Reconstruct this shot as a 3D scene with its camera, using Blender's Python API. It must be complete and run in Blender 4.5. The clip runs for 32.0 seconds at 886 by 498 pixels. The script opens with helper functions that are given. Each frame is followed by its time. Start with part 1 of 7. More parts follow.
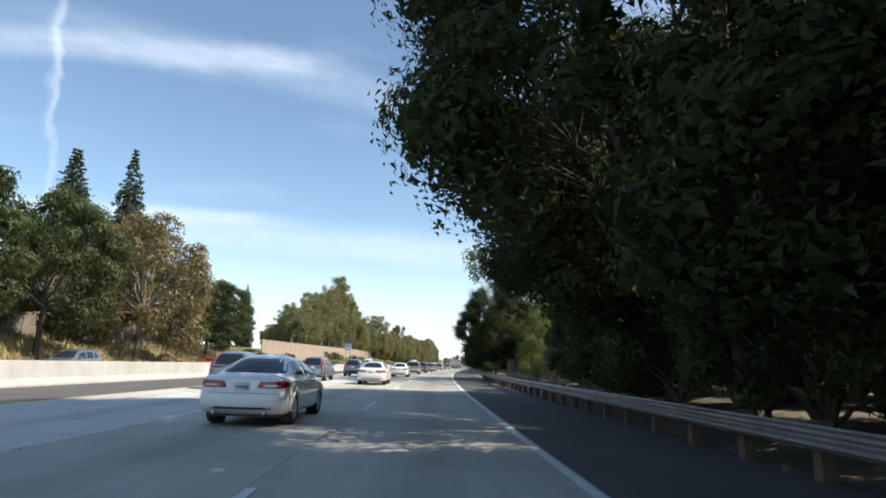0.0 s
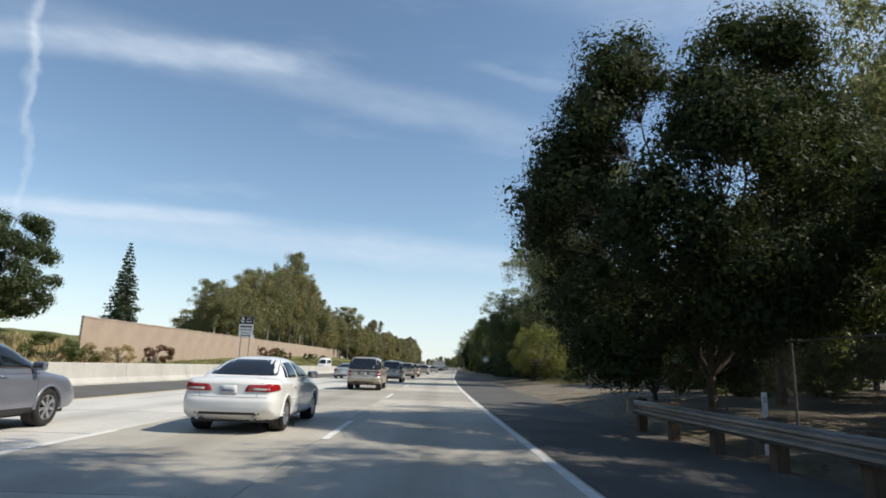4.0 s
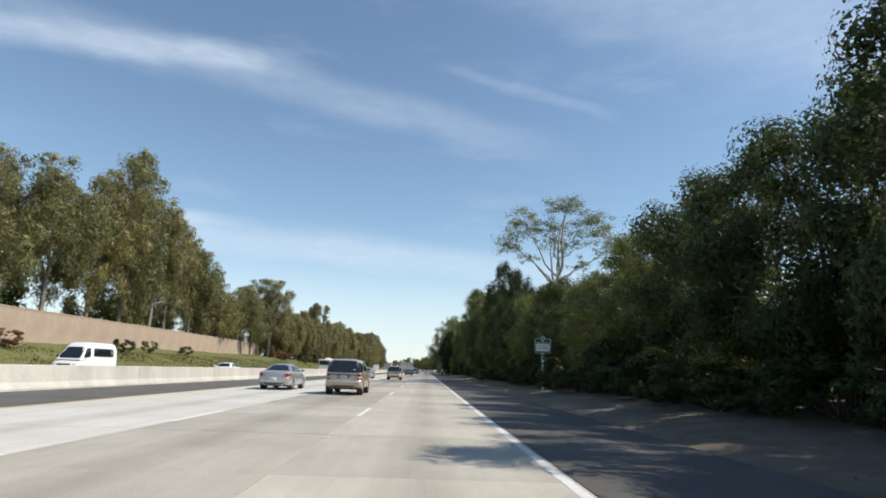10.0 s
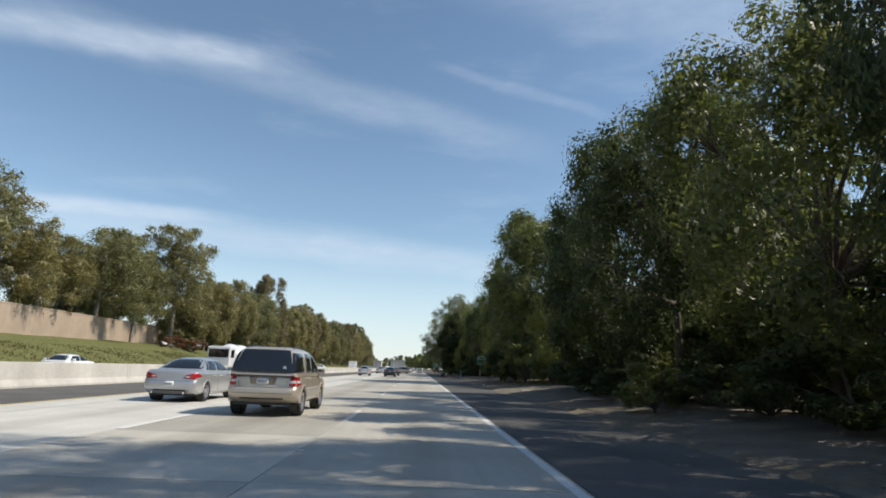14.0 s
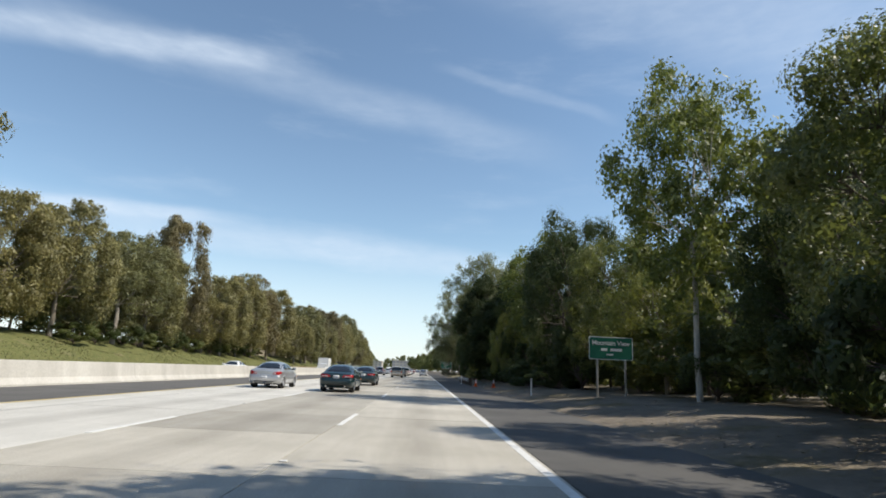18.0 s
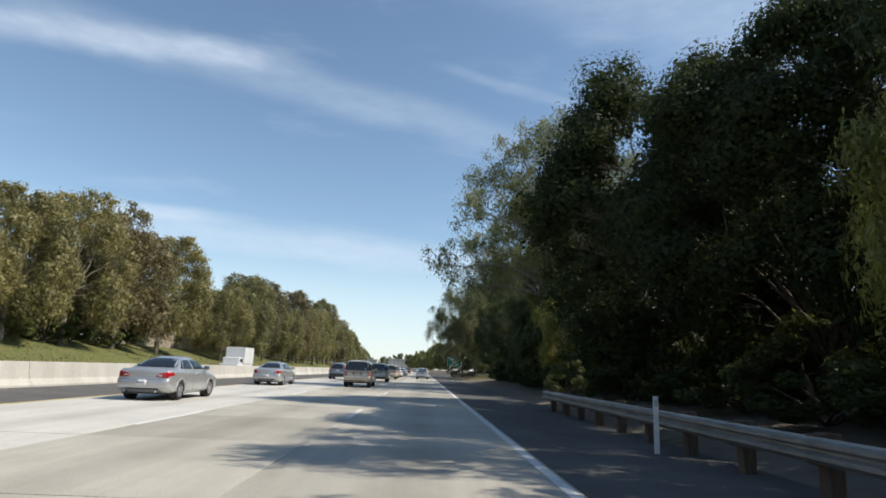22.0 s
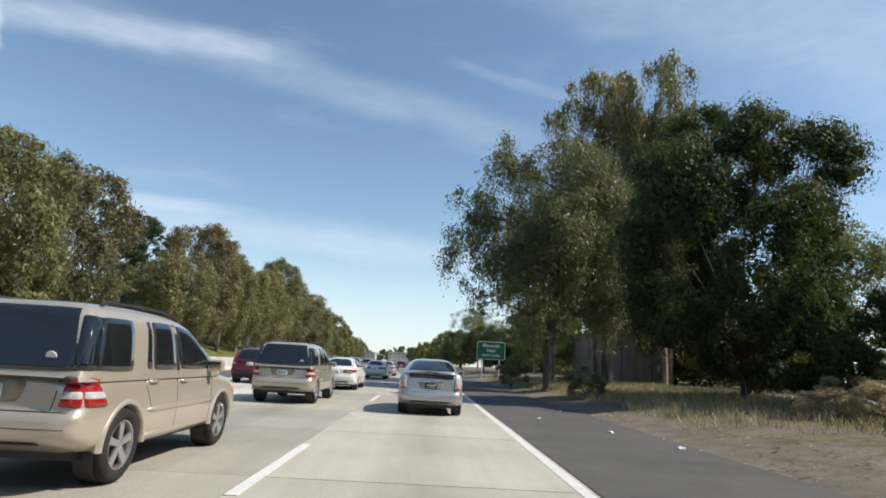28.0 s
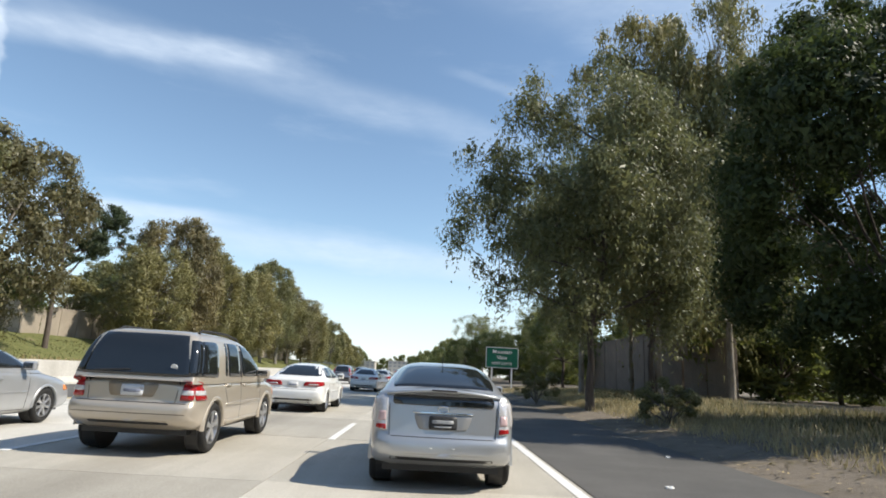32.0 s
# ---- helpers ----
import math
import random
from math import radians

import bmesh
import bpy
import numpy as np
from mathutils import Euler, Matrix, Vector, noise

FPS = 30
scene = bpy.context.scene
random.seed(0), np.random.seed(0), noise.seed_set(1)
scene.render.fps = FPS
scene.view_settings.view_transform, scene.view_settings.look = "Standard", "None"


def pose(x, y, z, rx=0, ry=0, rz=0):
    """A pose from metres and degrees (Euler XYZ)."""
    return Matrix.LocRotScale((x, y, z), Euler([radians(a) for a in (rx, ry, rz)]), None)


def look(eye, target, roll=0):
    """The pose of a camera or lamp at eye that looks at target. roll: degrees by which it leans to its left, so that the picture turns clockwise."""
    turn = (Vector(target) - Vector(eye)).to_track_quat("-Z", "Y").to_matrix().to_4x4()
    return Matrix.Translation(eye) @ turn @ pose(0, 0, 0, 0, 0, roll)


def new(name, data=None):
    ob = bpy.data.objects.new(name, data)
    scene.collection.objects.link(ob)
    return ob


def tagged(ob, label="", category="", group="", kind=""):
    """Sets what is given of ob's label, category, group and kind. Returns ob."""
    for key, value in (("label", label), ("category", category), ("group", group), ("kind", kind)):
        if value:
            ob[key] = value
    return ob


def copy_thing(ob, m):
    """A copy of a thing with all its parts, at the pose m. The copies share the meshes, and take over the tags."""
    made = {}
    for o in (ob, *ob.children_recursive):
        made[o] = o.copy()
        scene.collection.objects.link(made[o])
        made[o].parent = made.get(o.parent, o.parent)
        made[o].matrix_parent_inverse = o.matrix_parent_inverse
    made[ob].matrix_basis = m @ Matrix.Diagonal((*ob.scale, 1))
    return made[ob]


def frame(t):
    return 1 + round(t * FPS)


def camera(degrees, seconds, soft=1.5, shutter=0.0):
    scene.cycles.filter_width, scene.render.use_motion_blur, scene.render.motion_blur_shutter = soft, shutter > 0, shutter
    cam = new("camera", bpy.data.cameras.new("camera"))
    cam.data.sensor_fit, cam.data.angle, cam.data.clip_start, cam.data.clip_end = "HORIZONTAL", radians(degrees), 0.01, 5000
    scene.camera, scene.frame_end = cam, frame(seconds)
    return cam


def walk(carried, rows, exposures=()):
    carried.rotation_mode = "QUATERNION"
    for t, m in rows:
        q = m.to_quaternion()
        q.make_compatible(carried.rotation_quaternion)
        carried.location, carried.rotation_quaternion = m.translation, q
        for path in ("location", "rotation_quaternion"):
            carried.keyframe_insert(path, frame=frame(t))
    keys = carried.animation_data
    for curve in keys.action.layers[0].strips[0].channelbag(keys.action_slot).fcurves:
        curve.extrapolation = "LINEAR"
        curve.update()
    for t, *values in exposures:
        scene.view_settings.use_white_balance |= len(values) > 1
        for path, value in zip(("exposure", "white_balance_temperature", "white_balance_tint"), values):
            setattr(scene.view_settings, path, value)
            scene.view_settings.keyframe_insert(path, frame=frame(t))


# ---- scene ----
# camera: seconds, x, y, z, degrees up, lean, turn
cam = camera(74.39, 32.0, 1.8)
EXPOSURES = [(t, e, 6850, 10) for t, e in ((0, 0.50), (1.5, 0.46), (2.6, 0.25), (4, 0.1), (6, 0.03), (7, 0.07), (9, 0.22), (10.5, 0.1), (13, 0.05), (16, 0.06), (18, 0.2), (20, 0.08), (21, 0.16), (22, 0.16), (23, 0.34), (25, 0.34), (27.5, 0.16), (29, 0.14), (30, 0.13), (31, 0.28), (32, 0.38))]
ROWS = [
    (0.0, 8.16, 0.35, 1.333, 11.28, -1.75, 3.20),
    (0.5, 7.60, 6.52, 1.333, 11.58, -1.84, 2.93),
    (1.0, 7.06, 12.69, 1.333, 11.48, -1.78, 2.57),
    (1.5, 6.58, 18.96, 1.333, 11.46, -1.90, 2.26),
    (2.0, 6.12, 25.24, 1.333, 11.17, -1.92, 2.06),
    (2.5, 5.68, 31.62, 1.333, 11.37, -1.83, 1.82),
    (3.0, 5.28, 38.00, 1.333, 11.37, -1.67, 1.78),
    (3.5, 4.87, 44.28, 1.333, 11.46, -1.76, 1.68),
    (5.5, 3.46, 70.11, 1.333, 11.53, -1.99, 0.64),
    (6.0, 3.19, 76.99, 1.333, 11.53, -1.98, 0.34),
    (6.5, 2.90, 83.77, 1.333, 11.55, -2.01, -0.04),
    (7.0, 2.64, 90.46, 1.333, 11.57, -2.09, -0.38),
    (7.5, 2.47, 97.25, 1.333, 11.84, -2.05, -0.63),
    (8.0, 2.33, 104.04, 1.333, 11.62, -1.82, -0.93),
    (8.5, 2.23, 110.93, 1.333, 11.58, -2.00, -1.21),
    (9.0, 2.15, 117.93, 1.333, 11.67, -1.93, -1.40),
    (9.5, 2.05, 124.92, 1.333, 11.84, -1.91, -1.50),
    (10.0, 1.97, 131.92, 1.333, 11.81, -1.94, -1.62),
    (10.5, 1.91, 138.91, 1.333, 11.84, -2.09, -1.68),
    (11.0, 1.87, 146.31, 1.333, 11.88, -2.27, -1.83),
    (11.5, 1.83, 154.00, 1.333, 11.91, -2.30, -1.95),
    (12.0, 1.81, 161.80, 1.333, 12.02, -2.05, -2.07),
    (12.5, 1.82, 169.50, 1.333, 11.88, -2.09, -2.11),
    (13.0, 1.83, 177.20, 1.333, 11.76, -2.00, -2.16),
    (13.5, 1.85, 184.90, 1.333, 11.68, -2.00, -2.22),
    (15.5, 1.94, 215.30, 1.333, 11.78, -2.62, -2.32),
    (16.0, 1.98, 222.80, 1.333, 11.61, -2.62, -2.22),
    (16.5, 1.99, 230.20, 1.333, 11.81, -2.43, -2.06),
    (17.0, 1.99, 237.50, 1.333, 11.67, -2.45, -1.95),
    (17.5, 1.98, 244.80, 1.333, 12.06, -2.41, -1.91),
    (18.0, 1.96, 252.10, 1.333, 11.84, -2.57, -1.91),
    (18.5, 1.95, 259.40, 1.333, 11.79, -2.44, -1.87),
    (19.0, 1.94, 266.70, 1.333, 11.74, -2.42, -1.89),
    (19.5, 1.94, 274.00, 1.333, 11.86, -2.22, -1.87),
    (20.0, 1.94, 281.20, 1.333, 11.80, -2.34, -1.89),
    (20.5, 1.94, 288.30, 1.333, 11.60, -2.30, -1.90),
    (21.0, 1.94, 295.30, 1.333, 11.95, -2.26, -1.96),
    (21.5, 1.96, 302.10, 1.333, 11.71, -2.22, -1.97),
    (22.0, 1.97, 308.90, 1.333, 11.75, -2.28, -2.02),
    (22.5, 1.99, 315.60, 1.333, 11.83, -2.14, -1.99),
    (23.0, 2.00, 322.20, 1.333, 11.89, -2.01, -1.86),
    (23.5, 1.97, 328.70, 1.333, 11.94, -2.02, -1.65),
    (24.0, 1.94, 335.10, 1.333, 11.92, -2.32, -1.55),
    (24.5, 1.93, 341.50, 1.333, 11.96, -2.49, -1.70),
    (25.0, 1.92, 347.60, 1.333, 11.67, -2.71, -1.82),
    (25.5, 1.90, 353.50, 1.333, 11.51, -2.82, -1.68),
    (27.5, 1.88, 373.60, 1.333, 11.39, -3.17, -1.75),
    (28.0, 1.87, 377.30, 1.333, 11.27, -3.15, -1.69),
    (28.5, 1.84, 380.00, 1.333, 11.15, -3.14, -1.68),
    (29.0, 1.82, 381.80, 1.333, 11.12, -3.20, -1.67),
    (29.5, 1.82, 383.00, 1.333, 11.14, -3.22, -1.67),
    (30.0, 1.82, 383.80, 1.333, 11.58, -3.27, -1.66),
    (30.5, 1.82, 384.40, 1.333, 11.95, -3.21, -1.67),
    (31.0, 1.82, 384.90, 1.333, 12.14, -3.13, -1.66),
    (31.5, 1.82, 385.50, 1.333, 12.08, -3.09, -1.63),
    (32.0, 1.82, 386.20, 1.333, 12.13, -3.15, -1.62),
]
walk(cam, [(t, pose(x, y, z, 90 + up, lean, turn)) for t, x, y, z, up, lean, turn in ROWS], EXPOSURES)

# ---- sky and sun ----
SUN_EL, SUN_AZ = radians(47.0), radians(97.0)      # azimuth clockwise from +y: the sun stands to the right of the road


def build_world():
    w = bpy.data.worlds.new("world")
    scene.world = w
    w.use_nodes = True
    nt = w.node_tree
    nt.nodes.clear()
    N, L = nt.nodes.new, nt.links.new
    out, bg, sky = N("ShaderNodeOutputWorld"), N("ShaderNodeBackground"), N("ShaderNodeTexSky")
    sky.sky_type, sky.sun_disc = "NISHITA", False
    sky.sun_elevation, sky.sun_rotation = SUN_EL, SUN_AZ
    sky.air_density, sky.dust_density, sky.ozone_density = 1.0, 0.15, 1.4
    tc = N("ShaderNodeTexCoord")

    def math_node(op, a, b=None, c=None):
        n = N("ShaderNodeMath")
        n.operation = op
        for i, v in enumerate((a, b, c)):
            if v is None:
                continue
            if isinstance(v, (int, float)):
                n.inputs[i].default_value = v
            else:
                L(v, n.inputs[i])
        return n.outputs[0]

    def dot(v):
        n = N("ShaderNodeVectorMath")
        n.operation = "DOT_PRODUCT"
        L(tc.outputs["Generated"], n.inputs[0])
        n.inputs[1].default_value = v
        return n.outputs["Value"]

    def ramp(x, a, b, lo=0.0, hi=1.0):
        n = N("ShaderNodeMapRange")
        n.interpolation_type = "SMOOTHSTEP"
        L(x, n.inputs[0])
        n.inputs[1].default_value, n.inputs[2].default_value = a, b
        n.inputs[3].default_value, n.inputs[4].default_value = lo, hi
        return n.outputs[0]

    def fbm(scale, detail, stretch=(1, 1, 1), rough=0.55):
        m = N("ShaderNodeMapping")
        m.inputs["Scale"].default_value = stretch
        L(tc.outputs["Generated"], m.inputs[0])
        n = N("ShaderNodeTexNoise")
        n.inputs["Scale"].default_value, n.inputs["Detail"].default_value, n.inputs["Roughness"].default_value = scale, detail, rough
        L(m.outputs[0], n.inputs["Vector"])
        return n.outputs[0]

    wob = math_node("MULTIPLY", math_node("SUBTRACT", fbm(7, 4), 0.5), 0.035)
    torn = fbm(26, 6, (1, 1, 3.0))
    total = None
    # bands of thin high cloud: pole of the band's circle, a middle, half width, reach along it, strength
    for pole, mid, half, reach, strength, ragged in BANDS:
        off = math_node("ADD", dot(pole), math_node("MULTIPLY", wob, ragged))
        body = ramp(math_node("ABSOLUTE", off), half * 0.15, half, 1.0, 0.0)
        along = ramp(dot(mid), reach[0], reach[1])
        tex = ramp(torn, 0.25, 0.75, 0.72, 1.0)
        v = math_node("MULTIPLY", math_node("MULTIPLY", body, along), math_node("MULTIPLY", tex, strength))
        total = v if total is None else math_node("ADD", total, v)
    wisps = math_node("MULTIPLY", ramp(fbm(3.2, 7, (1.0, 1.0, 4.5), 0.62), 0.5, 0.8), 0.18)
    haze = ramp(dot((0, 0, 1)), 0.0, 0.24, 0.62, 0.0)
    total = math_node("MINIMUM", math_node("MAXIMUM", math_node("ADD", total, wisps), haze), 0.85)
    mix = N("ShaderNodeMix")
    mix.data_type = "RGBA"
    L(total, mix.inputs["Factor"])
    tint = N("ShaderNodeMix")
    tint.data_type, tint.blend_type = "RGBA", "MULTIPLY"
    tint.inputs["Factor"].default_value = 1.0
    L(sky.outputs[0], tint.inputs["A"])
    tint.inputs["B"].default_value = (0.955, 1.02, 1.02, 1)
    L(tint.outputs["Result"], mix.inputs["A"])
    mix.inputs["B"].default_value = (4.85, 5.7, 6.85, 1)
    L(mix.outputs["Result"], bg.inputs["Color"])
    bg.inputs["Strength"].default_value = 0.14
    L(bg.outputs[0], out.inputs[0])
    sun = bpy.data.lights.new("sun", "SUN")
    sun.energy, sun.angle, sun.color = 4.6, radians(0.55), (1.0, 0.95, 0.86)
    ob = new("sun", sun)
    d = Vector((math.cos(SUN_EL) * math.sin(SUN_AZ), math.cos(SUN_EL) * math.cos(SUN_AZ), math.sin(SUN_EL)))
    ob.matrix_world = look(d * 300 + Vector((0, 200, 0)), Vector((0, 200, 0)))


BANDS = [
    ((-0.2088, 0.3993, -0.8928), (-0.2447, 0.8625, 0.4430), 0.045, (0.86, 0.97), 0.21, 1.0),
    ((-0.0832, 0.1793, -0.9803), (-0.1831, 0.9642, 0.1919), 0.045, (0.8, 0.95), 0.42, 0.9),
    ((-0.0415, 0.2255, -0.9734), (-0.6018, 0.7720, 0.2045), 0.016, (0.93, 0.985), 0.4, 0.4),
    ((-0.7790, -0.6265, -0.0267), (-0.5707, 0.6908, 0.4440), 0.011, (0.985, 0.997), 0.20, 2.6),
    ((-0.7827, -0.6213, -0.0364), (-0.5972, 0.7334, 0.3247), 0.007, (0.982, 0.996), 0.26, 2.4),
    ((-0.2113, 0.6484, -0.7314), (0.4108, 0.7379, 0.5355), 0.13, (0.85, 0.98), 0.3, 1.5),
    ((-0.2117, 0.4753, -0.8540), (0.1498, 0.8792, 0.4522), 0.014, (0.985, 0.996), 0.13, 0.9),
    ((-0.0841, 0.4603, -0.8838), (-0.5310, 0.7298, 0.4306), 0.03, (0.93, 0.985), 0.35, 0.6),
]
build_world()

# ---- materials ----
MATS = {}


def material(name, build):
    if name not in MATS:
        m = bpy.data.materials.new(name)
        m.use_nodes = True
        nt = m.node_tree
        build(nt, nt.nodes["Principled BSDF"])
        MATS[name] = m
    return MATS[name]


def tex_noise(nt, scale, detail=4, rough=0.55, coords="Object", stretch=None):
    tc = nt.nodes.new("ShaderNodeTexCoord")
    n = nt.nodes.new("ShaderNodeTexNoise")
    n.inputs["Scale"].default_value, n.inputs["Detail"].default_value, n.inputs["Roughness"].default_value = scale, detail, rough
    if stretch:
        m = nt.nodes.new("ShaderNodeMapping")
        m.inputs["Scale"].default_value = stretch
        nt.links.new(tc.outputs[coords], m.inputs[0])
        nt.links.new(m.outputs[0], n.inputs["Vector"])
    else:
        nt.links.new(tc.outputs[coords], n.inputs["Vector"])
    return n.outputs[0]


def ramp2(nt, x, lo, hi, a=0.3, b=0.7):
    r = nt.nodes.new("ShaderNodeValToRGB")
    r.color_ramp.elements[0].position, r.color_ramp.elements[1].position = a, b
    r.color_ramp.elements[0].color, r.color_ramp.elements[1].color = (*lo, 1), (*hi, 1)
    nt.links.new(x, r.inputs[0])
    return r.outputs[0]


def blend(nt, a, b, fac, mode="MIX"):
    m = nt.nodes.new("ShaderNodeMix")
    m.data_type, m.blend_type = "RGBA", mode
    for s, v in (("A", a), ("B", b), ("Factor", fac)):
        if isinstance(v, (int, float)):
            m.inputs[s].default_value = v
        elif isinstance(v, tuple):
            m.inputs[s].default_value = (*v, 1)
        else:
            nt.links.new(v, m.inputs[s])
    return m.outputs["Result"]


def bump(nt, bsdf, height, strength=0.3, dist=0.02):
    b = nt.nodes.new("ShaderNodeBump")
    b.inputs["Strength"].default_value, b.inputs["Distance"].default_value = strength, dist
    nt.links.new(height, b.inputs["Height"])
    nt.links.new(b.outputs[0], bsdf.inputs["Normal"])


def rough_mat(name, lo, hi, scale, fine=None, rough=0.85, bump_s=0.3, bump_d=0.02, coords="Object", stretch=None, speck=0.25, island=0.0):
    """Mineral or painted surface: large blotches between two colours, fine grain over them, relief."""
    def build(nt, p):
        big = tex_noise(nt, scale, 5, 0.6, coords, stretch)
        c = ramp2(nt, big, lo, hi)
        g = tex_noise(nt, fine or scale * 25, 6, 0.7, coords)
        c = blend(nt, c, ramp2(nt, g, (0.35, 0.35, 0.35), (1.3, 1.3, 1.3), 0.25, 0.75), speck, "MULTIPLY")
        if island:
            gi = nt.nodes.new("ShaderNodeObjectInfo")
            c = blend(nt, c, ramp2(nt, gi.outputs["Random"], (1 - island,) * 3, (1 + island,) * 3, 0, 1), 1.0, "MULTIPLY")
        nt.links.new(c, p.inputs["Base Color"])
        p.inputs["Roughness"].default_value = rough
        p.inputs["Specular IOR Level"].default_value = 0.3
        if bump_s:
            bump(nt, p, g, bump_s, bump_d)
    return material(name, build)


def plain(name, col, rough=0.5, metal=0.0, coat=0.0, var=0.08, spec=0.5, scale=3.0):
    def build(nt, p):
        n = tex_noise(nt, scale, 5, 0.6)
        lo = tuple(max(0, c * (1 - var)) for c in col)
        hi = tuple(c * (1 + var) for c in col)
        nt.links.new(ramp2(nt, n, lo, hi), p.inputs["Base Color"])
        p.inputs["Roughness"].default_value, p.inputs["Metallic"].default_value = rough, metal
        p.inputs["Coat Weight"].default_value, p.inputs["Specular IOR Level"].default_value = coat, spec
        p.inputs["Coat Roughness"].default_value = 0.06
    return material(name, build)


def leaf_mat(name, lo, hi, trans, rough=0.50, spec=0.5):
    """Leaves: colour varies leaf by leaf and tree by tree; light comes through them a little."""
    def build(nt, p):
        g = nt.nodes.new("ShaderNodeNewGeometry")
        o = nt.nodes.new("ShaderNodeObjectInfo")
        c = ramp2(nt, g.outputs["Random Per Island"], lo, hi, 0.05, 0.95)
        patch = tex_noise(nt, 0.45, 3, 0.6)
        c = blend(nt, c, ramp2(nt, patch, (0.55, 0.58, 0.6), (1.4, 1.3, 1.05), 0.3, 0.7), 0.75, "MULTIPLY")
        c = blend(nt, c, ramp2(nt, o.outputs["Random"], (0.78, 0.85, 0.85), (1.25, 1.12, 1.0), 0, 1), 0.8, "MULTIPLY")
        nt.links.new(c, p.inputs["Base Color"])
        p.inputs["Roughness"].default_value, p.inputs["Specular IOR Level"].default_value = rough, spec
        t = nt.nodes.new("ShaderNodeBsdfTranslucent")
        nt.links.new(blend(nt, c, trans, 0.5), t.inputs["Color"])
        mx = nt.nodes.new("ShaderNodeMixShader")
        mx.inputs[0].default_value = 0.34
        nt.links.new(p.outputs[0], mx.inputs[1])
        nt.links.new(t.outputs[0], mx.inputs[2])
        nt.links.new(mx.outputs[0], nt.nodes["Material Output"].inputs["Surface"])
    return material(name, build)


def concrete_road(name, lo, hi, island):
    """Worn concrete: broom grain along the lane, darker wheel-oil strip, speckle, stains."""
    def build(nt, p):
        tc = nt.nodes.new("ShaderNodeTexCoord")
        big = tex_noise(nt, 0.35, 6, 0.65, "Object")
        c = ramp2(nt, big, lo, hi, 0.3, 0.72)
        streak = tex_noise(nt, 3.0, 5, 0.6, "Object", (1, 0.05, 1))
        c = blend(nt, c, ramp2(nt, streak, (0.75, 0.74, 0.72), (1.12, 1.12, 1.12), 0.3, 0.7), 0.4, "MULTIPLY")
        grit = tex_noise(nt, 42, 6, 0.85, "Object")
        c = blend(nt, c, ramp2(nt, grit, (0.5, 0.5, 0.5), (1.32, 1.32, 1.32), 0.32, 0.68), 0.75, "MULTIPLY")
        sep = nt.nodes.new("ShaderNodeSeparateXYZ")
        nt.links.new(tc.outputs["Object"], sep.inputs[0])
        ab = nt.nodes.new("ShaderNodeMath")
        ab.operation = "ABSOLUTE"
        nt.links.new(sep.outputs[0], ab.inputs[0])
        c = blend(nt, c, ramp2(nt, ab.outputs[0], (0.70, 0.69, 0.68), (1.0, 1.0, 1.0), 0.05, 0.75), 0.6, "MULTIPLY")
        stain = tex_noise(nt, 1.4, 6, 0.75, "Object")
        c = blend(nt, c, ramp2(nt, stain, (0.55, 0.53, 0.5), (1.0, 1.0, 1.0), 0.24, 0.36), 0.7, "MULTIPLY")
        o = nt.nodes.new("ShaderNodeObjectInfo")
        c = blend(nt, c, ramp2(nt, o.outputs["Random"], (1 - island,) * 3, (1 + island,) * 3, 0, 1), 1.0, "MULTIPLY")
        nt.links.new(c, p.inputs["Base Color"])
        p.inputs["Roughness"].default_value, p.inputs["Specular IOR Level"].default_value = 0.8, 0.3
        bump(nt, p, grit, 0.35, 0.006)
    return material(name, build)


def ground_mat(name, dirt, grass, straw, green_share):
    def build(nt, p):
        a = ramp2(nt, tex_noise(nt, 0.9, 6, 0.65), tuple(0.7 * v for v in dirt), tuple(1.2 * v for v in dirt))
        b = ramp2(nt, tex_noise(nt, 2.6, 6, 0.7), grass, straw, 0.35, 0.65)
        c = blend(nt, a, b, ramp2(nt, tex_noise(nt, 0.25, 6, 0.7), (0, 0, 0), (1, 1, 1), 0.62 - green_share * 0.35, 0.72 - green_share * 0.35))
        g = tex_noise(nt, 35, 6, 0.8)
        c = blend(nt, c, ramp2(nt, g, (0.5, 0.5, 0.5), (1.35, 1.35, 1.35), 0.3, 0.7), 0.6, "MULTIPLY")
        nt.links.new(c, p.inputs["Base Color"])
        p.inputs["Roughness"].default_value = 0.95
        p.inputs["Specular IOR Level"].default_value = 0.15
        bump(nt, p, g, 0.6, 0.04)
    return material(name, build)


M_LANE = concrete_road("lane_concrete", (0.395, 0.37, 0.315), (0.52, 0.49, 0.43), 0.19)
M_LANE_LEFT = concrete_road("new_concrete", (0.54, 0.525, 0.48), (0.66, 0.64, 0.59), 0.05)
M_ASPHALT = rough_mat("asphalt", (0.086, 0.084, 0.080), (0.135, 0.13, 0.123), 0.5, 40, 0.9, 0.4, 0.01, speck=0.5)
M_ASPHALT_IN = rough_mat("median_asphalt", (0.105, 0.10, 0.095), (0.15, 0.145, 0.135), 0.5, 40, 0.9, 0.4, 0.01, speck=0.5)
M_FAR_ROAD = rough_mat("far_carriageway", (0.28, 0.27, 0.25), (0.38, 0.37, 0.34), 0.4, 30, 0.85, 0.2, 0.01)
M_PAINT = rough_mat("road_paint", (0.62, 0.62, 0.60), (0.82, 0.82, 0.80), 6, 70, 0.7, 0.2, 0.004, speck=0.45)
M_YELLOW = rough_mat("yellow_paint", (0.55, 0.42, 0.12), (0.68, 0.52, 0.2), 6, 70, 0.7, 0.2, 0.004, speck=0.45)
